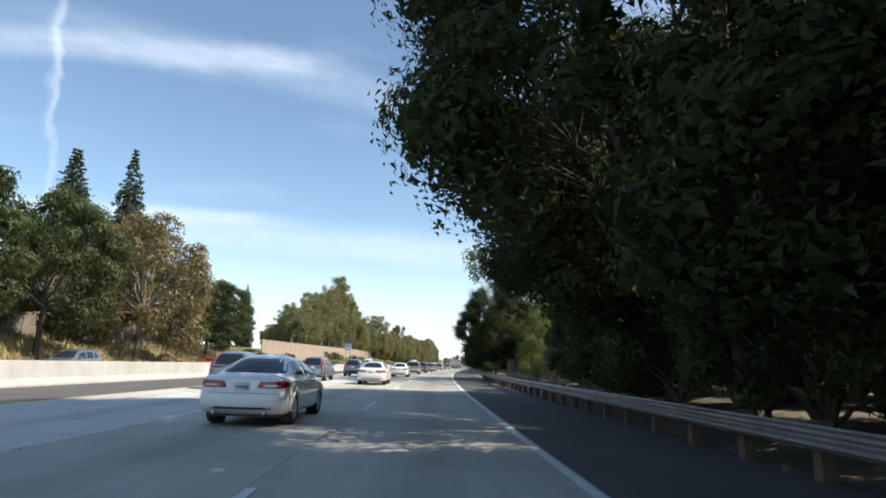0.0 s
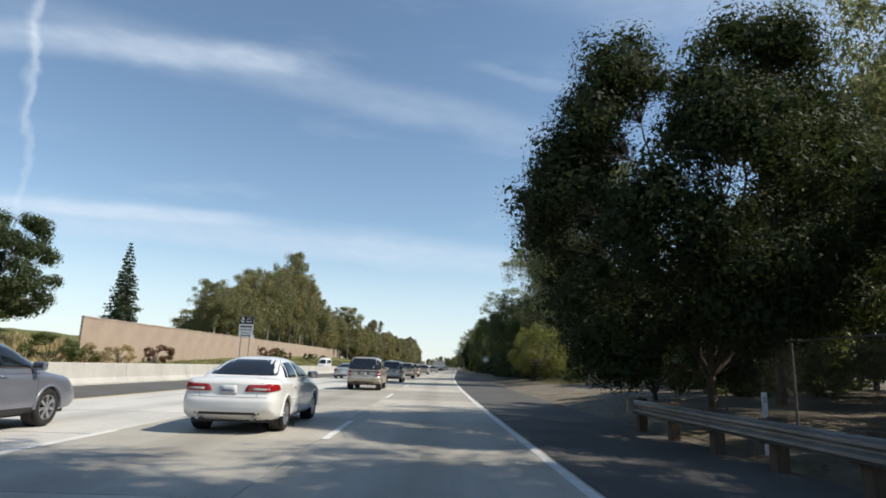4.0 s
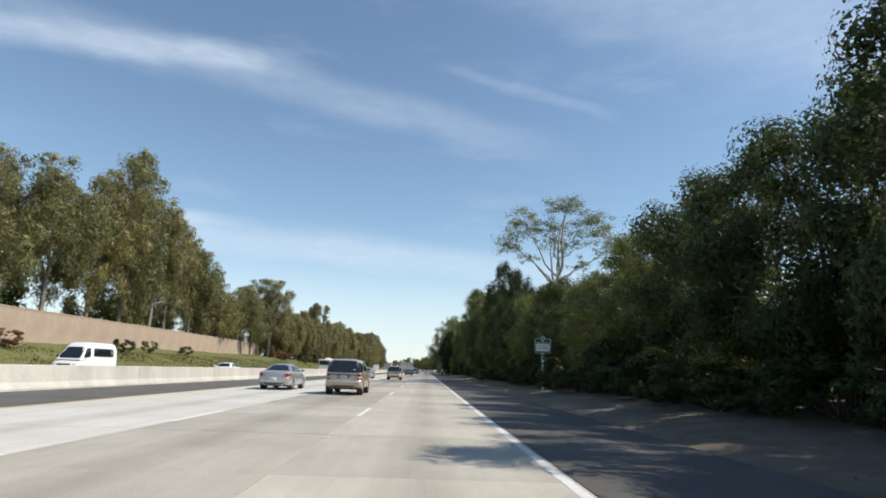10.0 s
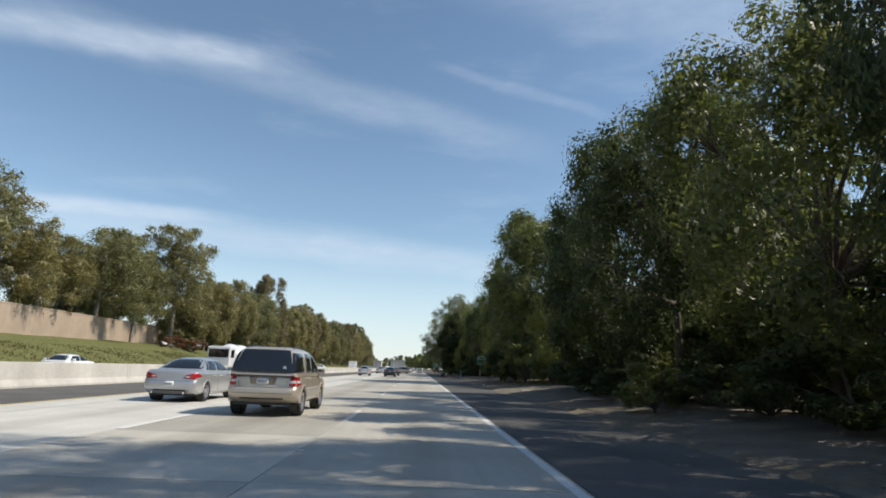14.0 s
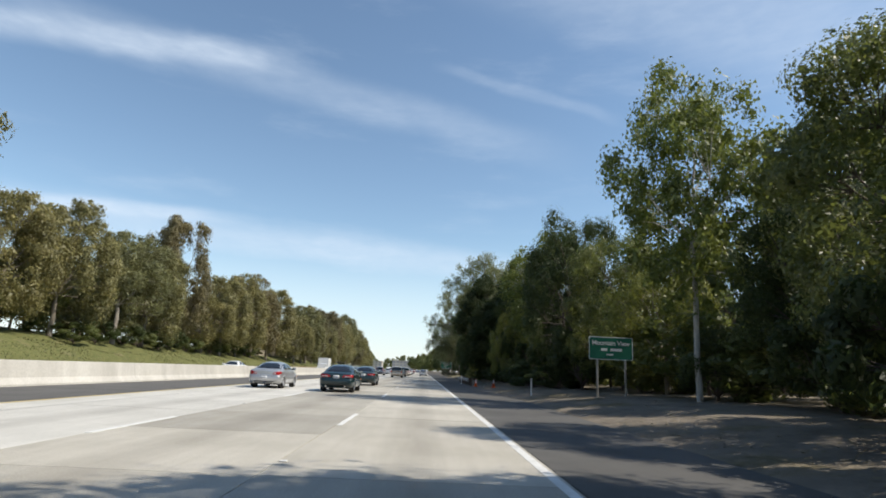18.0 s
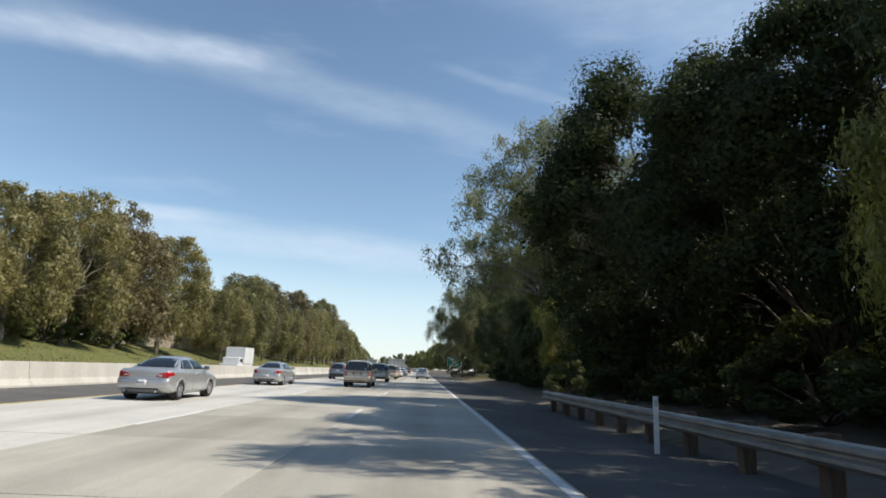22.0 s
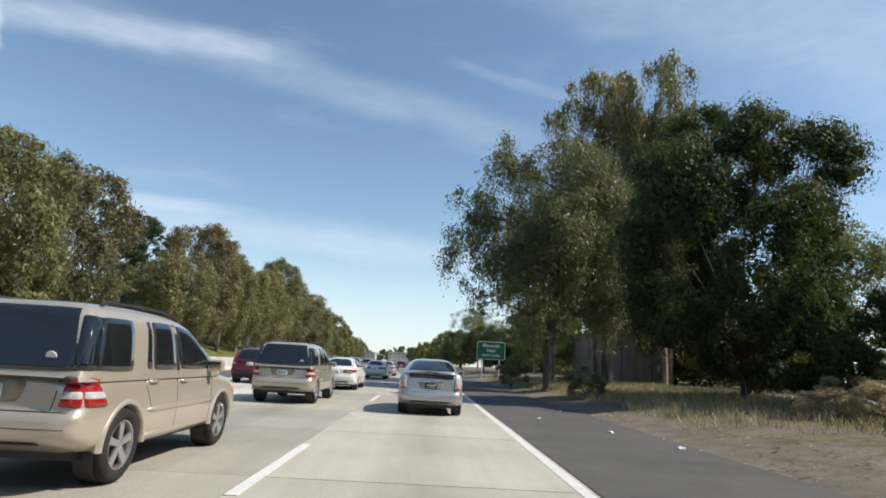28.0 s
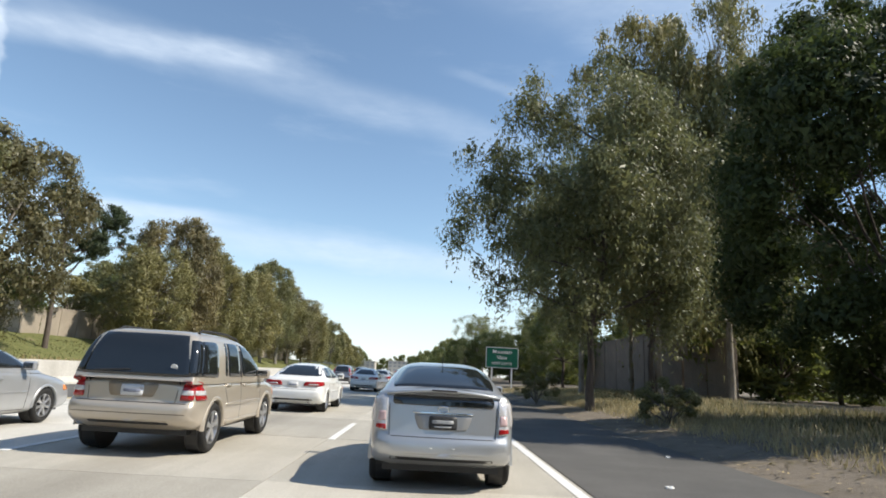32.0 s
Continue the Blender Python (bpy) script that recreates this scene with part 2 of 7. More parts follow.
M_BARRIER = rough_mat("barrier_concrete", (0.42, 0.40, 0.36), (0.60, 0.58, 0.53), 0.6, 12, 0.85, 0.25, 0.01, stretch=(1, 1, 0.35), speck=0.3)
M_WALL = rough_mat("sound_wall_block", (0.36, 0.275, 0.21), (0.46, 0.36, 0.275), 0.35, 14, 0.9, 0.3, 0.01, speck=0.35)
# the shade these walls stand in is put into the brown
M_WALL_SHADED = rough_mat("shaded_brown_block", (0.19, 0.155, 0.125), (0.27, 0.22, 0.18), 0.5, 14, 0.9, 0.3, 0.01, speck=0.35)
M_WALL_GREY = rough_mat("grey_block", (0.30, 0.255, 0.20), (0.39, 0.335, 0.27), 0.5, 14, 0.9, 0.3, 0.01, speck=0.35)
M_FENCE = rough_mat("weathered_wire", (0.16, 0.15, 0.14), (0.26, 0.25, 0.23), 2.0, 30, 0.6, 0.1, 0.003)
M_STEEL = rough_mat("galvanised_steel", (0.23, 0.22, 0.20), (0.38, 0.365, 0.34), 2.0, 30, 0.5, 0.1, 0.003, speck=0.3)
M_STEEL.node_tree.nodes["Principled BSDF"].inputs["Metallic"].default_value = 0.55
M_POST = rough_mat("post_timber", (0.09, 0.062, 0.045), (0.17, 0.12, 0.085), 4, 40, 0.85, 0.4, 0.01, stretch=(6, 6, 0.6))
M_DIRT = ground_mat("verge", (0.215, 0.185, 0.15), (0.10, 0.09, 0.05), (0.25, 0.205, 0.135), 0.25)
M_BANK = ground_mat("bank", (0.26, 0.215, 0.135), (0.092, 0.108, 0.036), (0.19, 0.185, 0.075), 0.95)
M_BARK = rough_mat("bark_grey", (0.15, 0.125, 0.10), (0.28, 0.245, 0.20), 3, 25, 0.9, 0.5, 0.03, stretch=(3, 3, 0.5))
M_BARK_GUM = rough_mat("bark_gum", (0.17, 0.145, 0.12), (0.40, 0.36, 0.31), 1.6, 18, 0.85, 0.3, 0.02, stretch=(1.5, 1.5, 0.7))
M_BARK_PALE = rough_mat("bark_pale", (0.30, 0.27, 0.23), (0.58, 0.55, 0.49), 1.6, 18, 0.85, 0.3, 0.02, stretch=(1.5, 1.5, 0.7))
M_BARK_DARK = rough_mat("bark_dark", (0.075, 0.06, 0.05), (0.15, 0.12, 0.10), 3, 25, 0.9, 0.5, 0.03, stretch=(3, 3, 0.5))
LEAF = {
    # near-black and barely translucent: the shade of backlit crowns put into the colour
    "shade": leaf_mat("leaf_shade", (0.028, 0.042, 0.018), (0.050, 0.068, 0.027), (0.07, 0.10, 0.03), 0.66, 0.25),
    "dusty": leaf_mat("leaf_dusty", (0.085, 0.11, 0.05), (0.19, 0.21, 0.095), (0.52, 0.58, 0.18)),
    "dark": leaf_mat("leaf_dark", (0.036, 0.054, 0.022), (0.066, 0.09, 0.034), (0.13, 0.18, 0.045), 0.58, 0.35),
    "mid": leaf_mat("leaf_mid", (0.075, 0.098, 0.034), (0.145, 0.165, 0.058), (0.38, 0.44, 0.10)),
    "bright": leaf_mat("leaf_bright", (0.075, 0.11, 0.028), (0.17, 0.21, 0.055), (0.38, 0.42, 0.08)),
    "yellow": leaf_mat("leaf_yellow", (0.10, 0.125, 0.03), (0.22, 0.235, 0.06), (0.42, 0.46, 0.10)),
    "gum": leaf_mat("leaf_gum", (0.135, 0.137, 0.06), (0.255, 0.245, 0.11), (0.32, 0.30, 0.12)),
    "gum_grey": leaf_mat("leaf_gum_grey", (0.11, 0.122, 0.06), (0.20, 0.205, 0.10), (0.33, 0.34, 0.15)),
    "gum_green": leaf_mat("leaf_gum_green", (0.085, 0.105, 0.05), (0.20, 0.21, 0.095), (0.48, 0.52, 0.19)),
    "brown": leaf_mat("leaf_brown", (0.115, 0.105, 0.054), (0.215, 0.192, 0.098), (0.24, 0.19, 0.08)),
    "conifer": leaf_mat("leaf_conifer", (0.03, 0.05, 0.028), (0.065, 0.09, 0.045), (0.1, 0.14, 0.05)),
    "red": leaf_mat("leaf_red", (0.11, 0.05, 0.03), (0.24, 0.12, 0.06), (0.3, 0.14, 0.06)),
    "flower": leaf_mat("petals", (0.6, 0.58, 0.52), (0.85, 0.83, 0.78), (0.7, 0.7, 0.6)),
    "straw": leaf_mat("straw", (0.33, 0.28, 0.165), (0.54, 0.47, 0.31), (0.5, 0.43, 0.24)),
    "grass": leaf_mat("grass_blade", (0.10, 0.108, 0.045), (0.205, 0.195, 0.088), (0.26, 0.26, 0.1)),
}

# ---- mesh helpers ----


def part(name, bm, mat, parent, label=""):
    me = bpy.data.meshes.new(name)
    bm.to_mesh(me)
    bm.free()
    me.materials.append(mat)
    ob = new(name, me)
    ob.parent = parent
    return tagged(ob, label) if label else ob


def thing(name, m=None, label="", category="", group="", kind=""):
    ob = new(name)
    ob.empty_display_size = 0.3
    if m is not None:
        ob.matrix_world = m
    return tagged(ob, label, category, group, kind)


def raw(name, verts, faces, mats, parent=None, smooth=False, slots=None):
    """Mesh object from arrays; all faces have the same number of corners when given as an array."""
    me = bpy.data.meshes.new(name)
    v = np.asarray(verts, dtype=np.float32)
    if isinstance(faces, np.ndarray):
        k = faces.shape[1]
        me.vertices.add(len(v))
        me.vertices.foreach_set("co", v.ravel())
        me.loops.add(faces.size)
        me.loops.foreach_set("vertex_index", faces.astype(np.int32).ravel())
        me.polygons.add(len(faces))
        me.polygons.foreach_set("loop_start", np.arange(0, faces.size, k, dtype=np.int32))
        me.update(calc_edges=True)
    else:
        me.from_pydata([tuple(p) for p in v], [], faces)
    for m in (mats if isinstance(mats, (list, tuple)) else [mats]):
        me.materials.append(m)
    if slots is not None:
        me.polygons.foreach_set("material_index", np.asarray(slots, dtype=np.int32))
    if smooth:
        me.polygons.foreach_set("use_smooth", np.ones(len(me.polygons), dtype=bool))
    me.update()
    ob = new(name, me)
    ob.parent = parent
    return ob


def box(bm, x0, x1, y0, y1, z0, z1, m=None, bevel=0.0):
    vs = [bm.verts.new(p) for p in ((x0, y0, z0), (x1, y0, z0), (x1, y1, z0), (x0, y1, z0), (x0, y0, z1), (x1, y0, z1), (x1, y1, z1), (x0, y1, z1))]
    fs = [bm.faces.new([vs[i] for i in f]) for f in ((3, 2, 1, 0), (4, 5, 6, 7), (0, 1, 5, 4), (1, 2, 6, 5), (2, 3, 7, 6), (3, 0, 4, 7))]
    if bevel:
        es = list({e for f in fs for e in f.edges})
        bmesh.ops.bevel(bm, geom=es, offset=bevel, segments=2, affect="EDGES", profile=0.5)
    if m is not None:
        bmesh.ops.transform(bm, matrix=m, verts=bm.verts)
    return bm


def cyl(bm, p, q, r0, r1=None, n=12, caps=True):
    p, q = Vector(p), Vector(q)
    r1 = r0 if r1 is None else r1
    rot = (q - p).to_track_quat("Z", "Y").to_matrix()
    rings = []
    for c, r in ((p, r0), (q, r1)):
        rings.append([bm.verts.new(c + rot @ Vector((r * math.cos(2 * math.pi * i / n), r * math.sin(2 * math.pi * i / n), 0))) for i in range(n)])
    for i in range(n):
        bm.faces.new((rings[0][i], rings[0][(i + 1) % n], rings[1][(i + 1) % n], rings[1][i]))
    if caps:
        bm.faces.new(rings[0][::-1])
        bm.faces.new(rings[1])
    return bm


# ---- the line of the road: s metres along it, lat metres to its right of the first lane line ----
_S = np.arange(-100.0, 1600.0, 1.0)


def _heading(s):
    u = np.clip((s + 56) / 226, 0, 1)
    v = np.clip((s - 430) / 200, 0, 1)
    return np.radians(6 * (1 - u * u * (3 - 2 * u)) + 4 * v * v * (3 - 2 * v))


_H = _heading(_S)
_X = np.concatenate([[0], np.cumsum(-np.sin(_H))[:-1]])
_Y = np.concatenate([[0], np.cumsum(np.cos(_H))[:-1]])
_X -= _X[350]
_Y += 250 - _Y[350]


def at(s, lat=0.0, z=0.0):
    h = float(np.interp(s, _S, _H))
    return Vector((float(np.interp(s, _S, _X)) + lat * math.cos(h), float(np.interp(s, _S, _Y)) + lat * math.sin(h), z))


def along(s, lat=0.0, z=0.0, turn=0.0):
    """Pose on the road with +y pointing down the road."""
    return Matrix.Translation(at(s, lat, z)) @ pose(0, 0, 0, 0, 0, math.degrees(float(np.interp(s, _S, _H))) + turn)


def verge_height(lat, s=200.0):
    """Height of the ground across the road."""
    return float(np.interp(lat, (-4000, -60, -46, -38, -33, -29.5, -27.8, 7.3, 8.6, 11, 20, 60, 4000), (3.5, 4.2, 4.0, 3.0, 1.6, 0.25, -0.03, -0.03, 0.12, 0.38, 0.8, 1.2, 1.2)))


def ribbon(name, s0, s1, prof, mat, step=4.0, parent=None, closed=False):
    """Sweep a cross-section of (lat, z) along the road."""
    n = max(2, int(round((s1 - s0) / step)) + 1)
    ss = np.linspace(s0, s1, n)
    k = len(prof)
    verts, faces = [], []
    for s in ss:
        for lat, z in prof:
            verts.append(at(s, lat, z))
    m = k if closed else k - 1
    for i in range(n - 1):
        for j in range(m):
            a, b = i * k + j, i * k + (j + 1) % k
            faces.append((a, a + k, b + k, b))
    if closed:
        faces.append(tuple(range(k)))
        faces.append(tuple(range((n - 1) * k, n * k))[::-1])
    return raw(name, verts, faces, mat, parent)


# ---- ground ----


def build_ground():
    lats = [-4000, -1500, -400, -120, -60, -50, -46, -42, -38, -35.5, -33, -31.2, -29.5, -27.8, -14.6, -9, 0, 3.7, 7.3, 8.0, 8.6, 9.6, 11, 13, 16, 20, 30, 60, 150, 500, 1500, 4000]
    ss = list(np.arange(-100, 560, 3.0)) + list(np.arange(560, 1400, 20.0)) + [1599]
    rng = np.random.RandomState(3)
    bump_z = rng.uniform(-1, 1, (len(ss), len(lats)))
    verts, faces, slots = [], [], []
    for i, s in enumerate(ss):
        for j, lat in enumerate(lats):
            z = verge_height(lat, s)
            if 7.5 < lat < 100:
                z += 0.03 * bump_z[i, j]
            elif -100 < lat < -28.5:
                z += 0.13 * bump_z[i, j]
            p = at(s, lat, z - (0.05 if -27.9 < lat < 7.4 else 0))
            if i == 0:
                p.y -= 3000
            if i == len(ss) - 1:
                p.y += 2500
            verts.append(p)
    k = len(lats)
    for i in range(len(ss) - 1):
        for j in range(k - 1):
            faces.append((i * k + j, i * k + j + 1, (i + 1) * k + j + 1, (i + 1) * k + j))
            slots.append(1 if lats[j] < -20 else 0)
    ob = raw("ground", verts, faces, [M_DIRT, M_BANK], smooth=True, slots=slots)
    tagged(ob, "dry dirt verge and grassy bank beside the freeway", "ground", kind="structure")


build_ground()


def build_road():
    road = thing("road", None, "worn pale concrete freeway lanes with asphalt shoulders", "road", kind="structure")
    ribbon("sub_base", -100, 1590, ((-9.3, -0.02), (3.95, -0.02)), M_ASPHALT_IN, 5, road)
    ribbon("outer_shoulder", -100, 1590, ((3.92, -0.002), (7.35, -0.012)), M_ASPHALT, 5, road)
    ribbon("median_shoulder", -100, 1590, ((-14.0, -0.004), (-9.25, 0.0)), M_ASPHALT_IN, 5, road)
    ribbon("opposite_lanes", -100, 1590, ((-27.9, -0.004), (-14.5, -0.004)), M_FAR_ROAD, 5, road)
    ribbon("lane_strip", 455, 1590, ((-9.2, 0.0), (3.9, 0.0)), M_LANE, 5, road)
    ribbon("lane_strip", -100, -10, ((-9.2, 0.0), (3.9, 0.0)), M_LANE, 5, road)
    ribbon("edge_strip", -10, 455, ((-9.2, 0.0), (-7.735, 0.0)), M_LANE_LEFT, 4, road)
    # edge lines
    ribbon("edge_line", -100, 1500, ((3.69, 0.005), (3.84, 0.005)), M_PAINT, 4, road)
    ribbon("edge_line", -100, 1500, ((-9.12, 0.005), (-8.97, 0.005)), M_YELLOW, 4, road)
    # broken lane lines
    me = None
    for lat, first in ((0.08, 4.74), (-3.85, 16.1)):
        for k in range(-3, 42):
            c = first + 14.63 * k
            if me is None:
                bm = bmesh.new()
                box(bm, -0.065, 0.065, -1.83, 1.83, -0.004, 0.005)
                ob = part("lane_dash", bm, M_PAINT, road)
                me = ob.data
            else:
                ob = new("lane_dash", me)
                ob.parent = road
            ob.matrix_world = along(c, lat, 0.004)
    # slabs
    meshes = {}
    for name, x0, x1, mat in (("slab", 0.0, 3.9, M_LANE), ("slab", -3.85, 0.0, M_LANE), ("slab", -7.72, -3.85, M_LANE_LEFT)):
        wd = x1 - x0
        bm = bmesh.new()
        box(bm, -wd / 2 + 0.006, wd / 2 - 0.006, -2.3, 2.3, -0.03, 0.0)
        me = bpy.data.meshes.new("slab")
        bm.to_mesh(me)
        bm.free()
        me.materials.append(mat)
        for k in range(100):
            s = -8 + 4.615 * (k + 0.5)
            ob = new("slab", me)
            ob.parent = road
            ob.matrix_world = along(s, (x0 + x1) / 2, random.uniform(-0.003, 0.002))
    return road


def build_barrier():
    prof = ((-14.62, 0), (-14.62, 0.08), (-14.45, 0.33), (-14.37, 1.0), (-14.35, 1.02), (-14.21, 1.02), (-14.19, 1.0), (-14.11, 0.33), (-13.94, 0.08), (-13.94, 0))
    wall = thing("median_barrier", None, "continuous sunlit concrete median barrier, slightly stained", "barrier", kind="structure")
    s = -98.0
    while s < 900:
        e = min(s + 12.0, 900)
        ribbon("barrier_length", s + 0.012, e - 0.012, prof, M_BARRIER, 6, wall, closed=True)
        s = e


def build_guard_rail(s0, s1, lat, flare=0.0):
    g = thing("guard_rail", None, "weathered galvanised steel guard rail on timber posts beside the shoulder", "guard rail", "roadside guard rails")
    prof = ((0.0, 0.44), (-0.02, 0.47), (-0.085, 0.50), (-0.085, 0.545), (-0.02, 0.585), (-0.02, 0.615), (-0.085, 0.655), (-0.085, 0.70), (-0.02, 0.73), (0.0, 0.76))
    prof = prof + tuple((a + 0.006, b) for a, b in prof[::-1])
    zb = verge_height(lat + 0.1)
    s = s0
    while s < s1 - 0.5:
        e = min(s + 3.81, s1)
        ribbon("rail_beam", s, e + 0.004, [(lat + a, zb + b) for a, b in prof], M_STEEL, 2, g, closed=True)
        s = e
    ends = [s1] if s0 < 0 else [s0]
    for k in ends:
        bm = bmesh.new()
        rows = []
        for i in range(11):
            a = math.pi * i / 10
            for r in (0.13, 0.122):
                x, y = -0.06 - r * math.sin(a), r * math.cos(a) - 0.13
                rows.append([bm.verts.new((x, y, z)) for z in (0.45, 0.76)])
        for i in range(10):
            o0, i0, o1, i1 = rows[2 * i:2 * i + 4]
            for f in ((o0[0], o1[0], o1[1], o0[1]), (i0[1], i1[1], i1[0], i0[0]), (o0[1], o1[1], i1[1], i0[1]), (i0[0], i1[0], o1[0], o0[0])):
                bm.faces.new(f)
        p = part("rail_end", bm, M_STEEL, g)
        p.matrix_world = along(k, lat, zb)
    n = int((s1 - s0) / 1.905)
    pm = bm2 = None
    for i in range(n + 1):
        if pm is None:
            bm = bmesh.new()
            box(bm, 0.14, 0.34, -0.1, 0.1, -0.3, 0.80, bevel=0.012)
            post = part("post", bm, M_POST, g)
            bm = bmesh.new()
            box(bm, -0.005, 0.14, -0.08, 0.08, 0.42, 0.78, bevel=0.01)
            block = part("spacer_block", bm, M_POST, g)
            pm, bm2 = post.data, block.data
        else:
            post, block = new("post", pm), new("spacer_block", bm2)
            post.parent = block.parent = g
        post.matrix_world = block.matrix_world = along(s0 + 0.3 + 1.905 * i, lat, zb)
    return g


def build_sound_wall(name, p0, p1, base, top, mat, label, step=3.2, posts=True):
    """Block wall between two plan points: panels with posts and a cap, stepping with the bank."""
    w = thing(name, None, label, "wall", kind="structure")
    p0, p1 = Vector(p0), Vector(p1)
    n = max(1, int((p1 - p0).length / step))
    ang = math.degrees(math.atan2((p1 - p0).y, (p1 - p0).x))
    ln = (p1 - p0).length / n
    for i in range(n):
        t = (i + 0.5) / n
        c = p0.lerp(p1, t)
        zb, zt = base[0] + (base[1] - base[0]) * t, top[0] + (top[1] - top[0]) * t
        m = Matrix.Translation((c.x, c.y, 0)) @ pose(0, 0, 0, 0, 0, ang)
        bm = bmesh.new()
        box(bm, -ln / 2 + 0.004, ln / 2 - 0.004, -0.1, 0.1, zb - 0.8, zt)
        part("wall_panel", bm, mat, w).matrix_world = m
        bm = bmesh.new()
        box(bm, -ln / 2 + 0.003, ln / 2 - 0.003, -0.15, 0.15, zt, zt + 0.14, bevel=0.015)
        part("wall_cap", bm, mat, w).matrix_world = m
        if not posts:
            continue
        bm = bmesh.new()
        box(bm, -ln / 2 - 0.15, -ln / 2 + 0.15, -0.16, 0.16, zb - 0.8, zt + 0.06, bevel=0.015)
        part("pilaster", bm, mat, w).matrix_world = m
    return w


build_barrier()
build_guard_rail(-40, 65, 6.9)
build_guard_rail(314, 332, 6.75)
a_, b_ = at(14, -39), at(88, -37)
build_sound_wall("wall_west", (a_.x, a_.y), (b_.x, b_.y), (2.4, 2.4), (5.2, 5.2), M_WALL_SHADED, "brown block wall behind oaks, their shade put into its colour")
build_sound_wall("wall_north", (-29.8, 103), (-46.0, 304), (1.3, 4.2), (4.75, 7.1), M_WALL, "long tan block sound wall on top of a grassy bank", 4.8, False)
build_sound_wall("wall_far", (-39.5, 385), (-39.5, 560), (3.0, 3.0), (6.1, 6.1), M_WALL_GREY, "tan block sound wall glimpsed between tall trees")
build_sound_wall("wall_east", (20.0, 428), (20.0, 450), (0.9, 0.9), (5.4, 5.4), M_WALL_SHADED, "grey-brown block wall with stepped top behind dry grass")
build_sound_wall("wall_east_low", (20.0, 421), (20.0, 427.6), (0.9, 0.9), (4.3, 4.3), M_WALL_SHADED, "lower end of the grey-brown block wall")

# ---- trees ----
R = np.random.RandomState(11)


def tube(pts, radii, sides=7):
    """Vertices and quads of a tapered tube along points."""
    pts = np.asarray(pts, float)
    n = len(pts)
    d = np.gradient(pts, axis=0)
    d /= np.linalg.norm(d, axis=1)[:, None] + 1e-9
    up = np.array([0.31, 0.17, 0.93]) if abs(d[0][2]) < 0.8 else np.array([1.0, 0.1, 0.0])
    a = np.cross(d, up)
    a /= np.linalg.norm(a, axis=1)[:, None] + 1e-9
    b = np.cross(d, a)
    th = np.linspace(0, 2 * np.pi, sides, endpoint=False)
    ring = (np.cos(th)[None, :, None] * a[:, None, :] + np.sin(th)[None, :, None] * b[:, None, :]) * np.asarray(radii)[:, None, None]
    v = (pts[:, None, :] + ring).reshape(-1, 3)
    i, j = np.meshgrid(np.arange(n - 1), np.arange(sides), indexing="ij")
    k = (j + 1) % sides
    f = np.stack([i * sides + j, i * sides + k, (i + 1) * sides + k, (i + 1) * sides + j], -1).reshape(-1, 4)
    return v, f


def join(parts):
    vs, fs, o = [], [], 0
    for v, f in parts:
        vs.append(v)
        fs.append(f + o)
        o += len(v)
    return np.concatenate(vs), np.concatenate(fs)


def leaves(centres, radii, count, size, hang=0.0, shell=(0.55, 1.12), flat=1.0, aspect=2.2, skin=0.0):
    """Slim triangles scattered round clump centres; hang turns them downward and stretches the clump."""
    w = radii ** 2
    idx = R.choice(len(centres), count, p=w / w.sum())
    d = R.normal(size=(count, 3))
    d /= np.linalg.norm(d, axis=1)[:, None]
    rad = radii[idx] * R.uniform(shell[0], shell[1], count)
    p = centres[idx] + d * rad[:, None] * np.array([1, 1, flat])
    if hang:
        p[:, 2] -= np.abs(R.normal(size=count)) * hang * radii[idx]
    ax = R.normal(size=(count, 3)) * (1 - 0.6 * min(hang, 1)) + np.array([0, 0, -1.4 * min(hang, 1.2)])
    ax += 0.5 * d * (1 - skin)
    ax -= skin * d * np.sum(ax * d, 1)[:, None]
    ax /= np.linalg.norm(ax, axis=1)[:, None]
    sd = np.cross(ax, (1 - skin) * R.normal(size=(count, 3)) + 1.2 * skin * d)
    sd /= np.linalg.norm(sd, axis=1)[:, None] + 1e-9
    ln = size * R.uniform(0.6, 1.5, count)
    wd = ln / aspect
    foot = p - ax * ln[:, None] * 0.4
    v = np.stack([foot - sd * wd[:, None] * 0.55, foot + sd * wd[:, None] * 0.55, p + ax * ln[:, None] * 0.6], 1)
    return v.reshape(-1, 3), np.arange(count * 3).reshape(-1, 3)


def cores(centres, radii, k=0.62, flat=1.0, per=12, fine=1.0):
    """Larger sprays inside the clumps that close the crown, as triangles."""
    n = len(centres) * per
    c, r = np.repeat(centres, per, 0), np.repeat(radii, per)
    d = R.normal(size=(n, 3))
    d /= np.linalg.norm(d, axis=1)[:, None]
    p = c + d * (r * k * R.uniform(0.1, 1.0, n))[:, None] * np.array([1, 1, flat])
    a = np.cross(d, R.normal(size=(n, 3)))
    a /= np.linalg.norm(a, axis=1)[:, None]
    b = np.cross(a, d) + 0.6 * R.normal(size=(n, 3))
    b /= np.linalg.norm(b, axis=1)[:, None]
    la, lb = (fine * r * R.uniform(0.26, 0.48, n))[:, None], (fine * r * R.uniform(0.2, 0.36, n))[:, None]
    v = np.stack([p - a * la - b * lb * 0.6, p + a * la * 0.9 - b * lb * 0.5, p + b * lb], 1)
    return v.reshape(-1, 3), np.arange(n * 3).reshape(-1, 3)


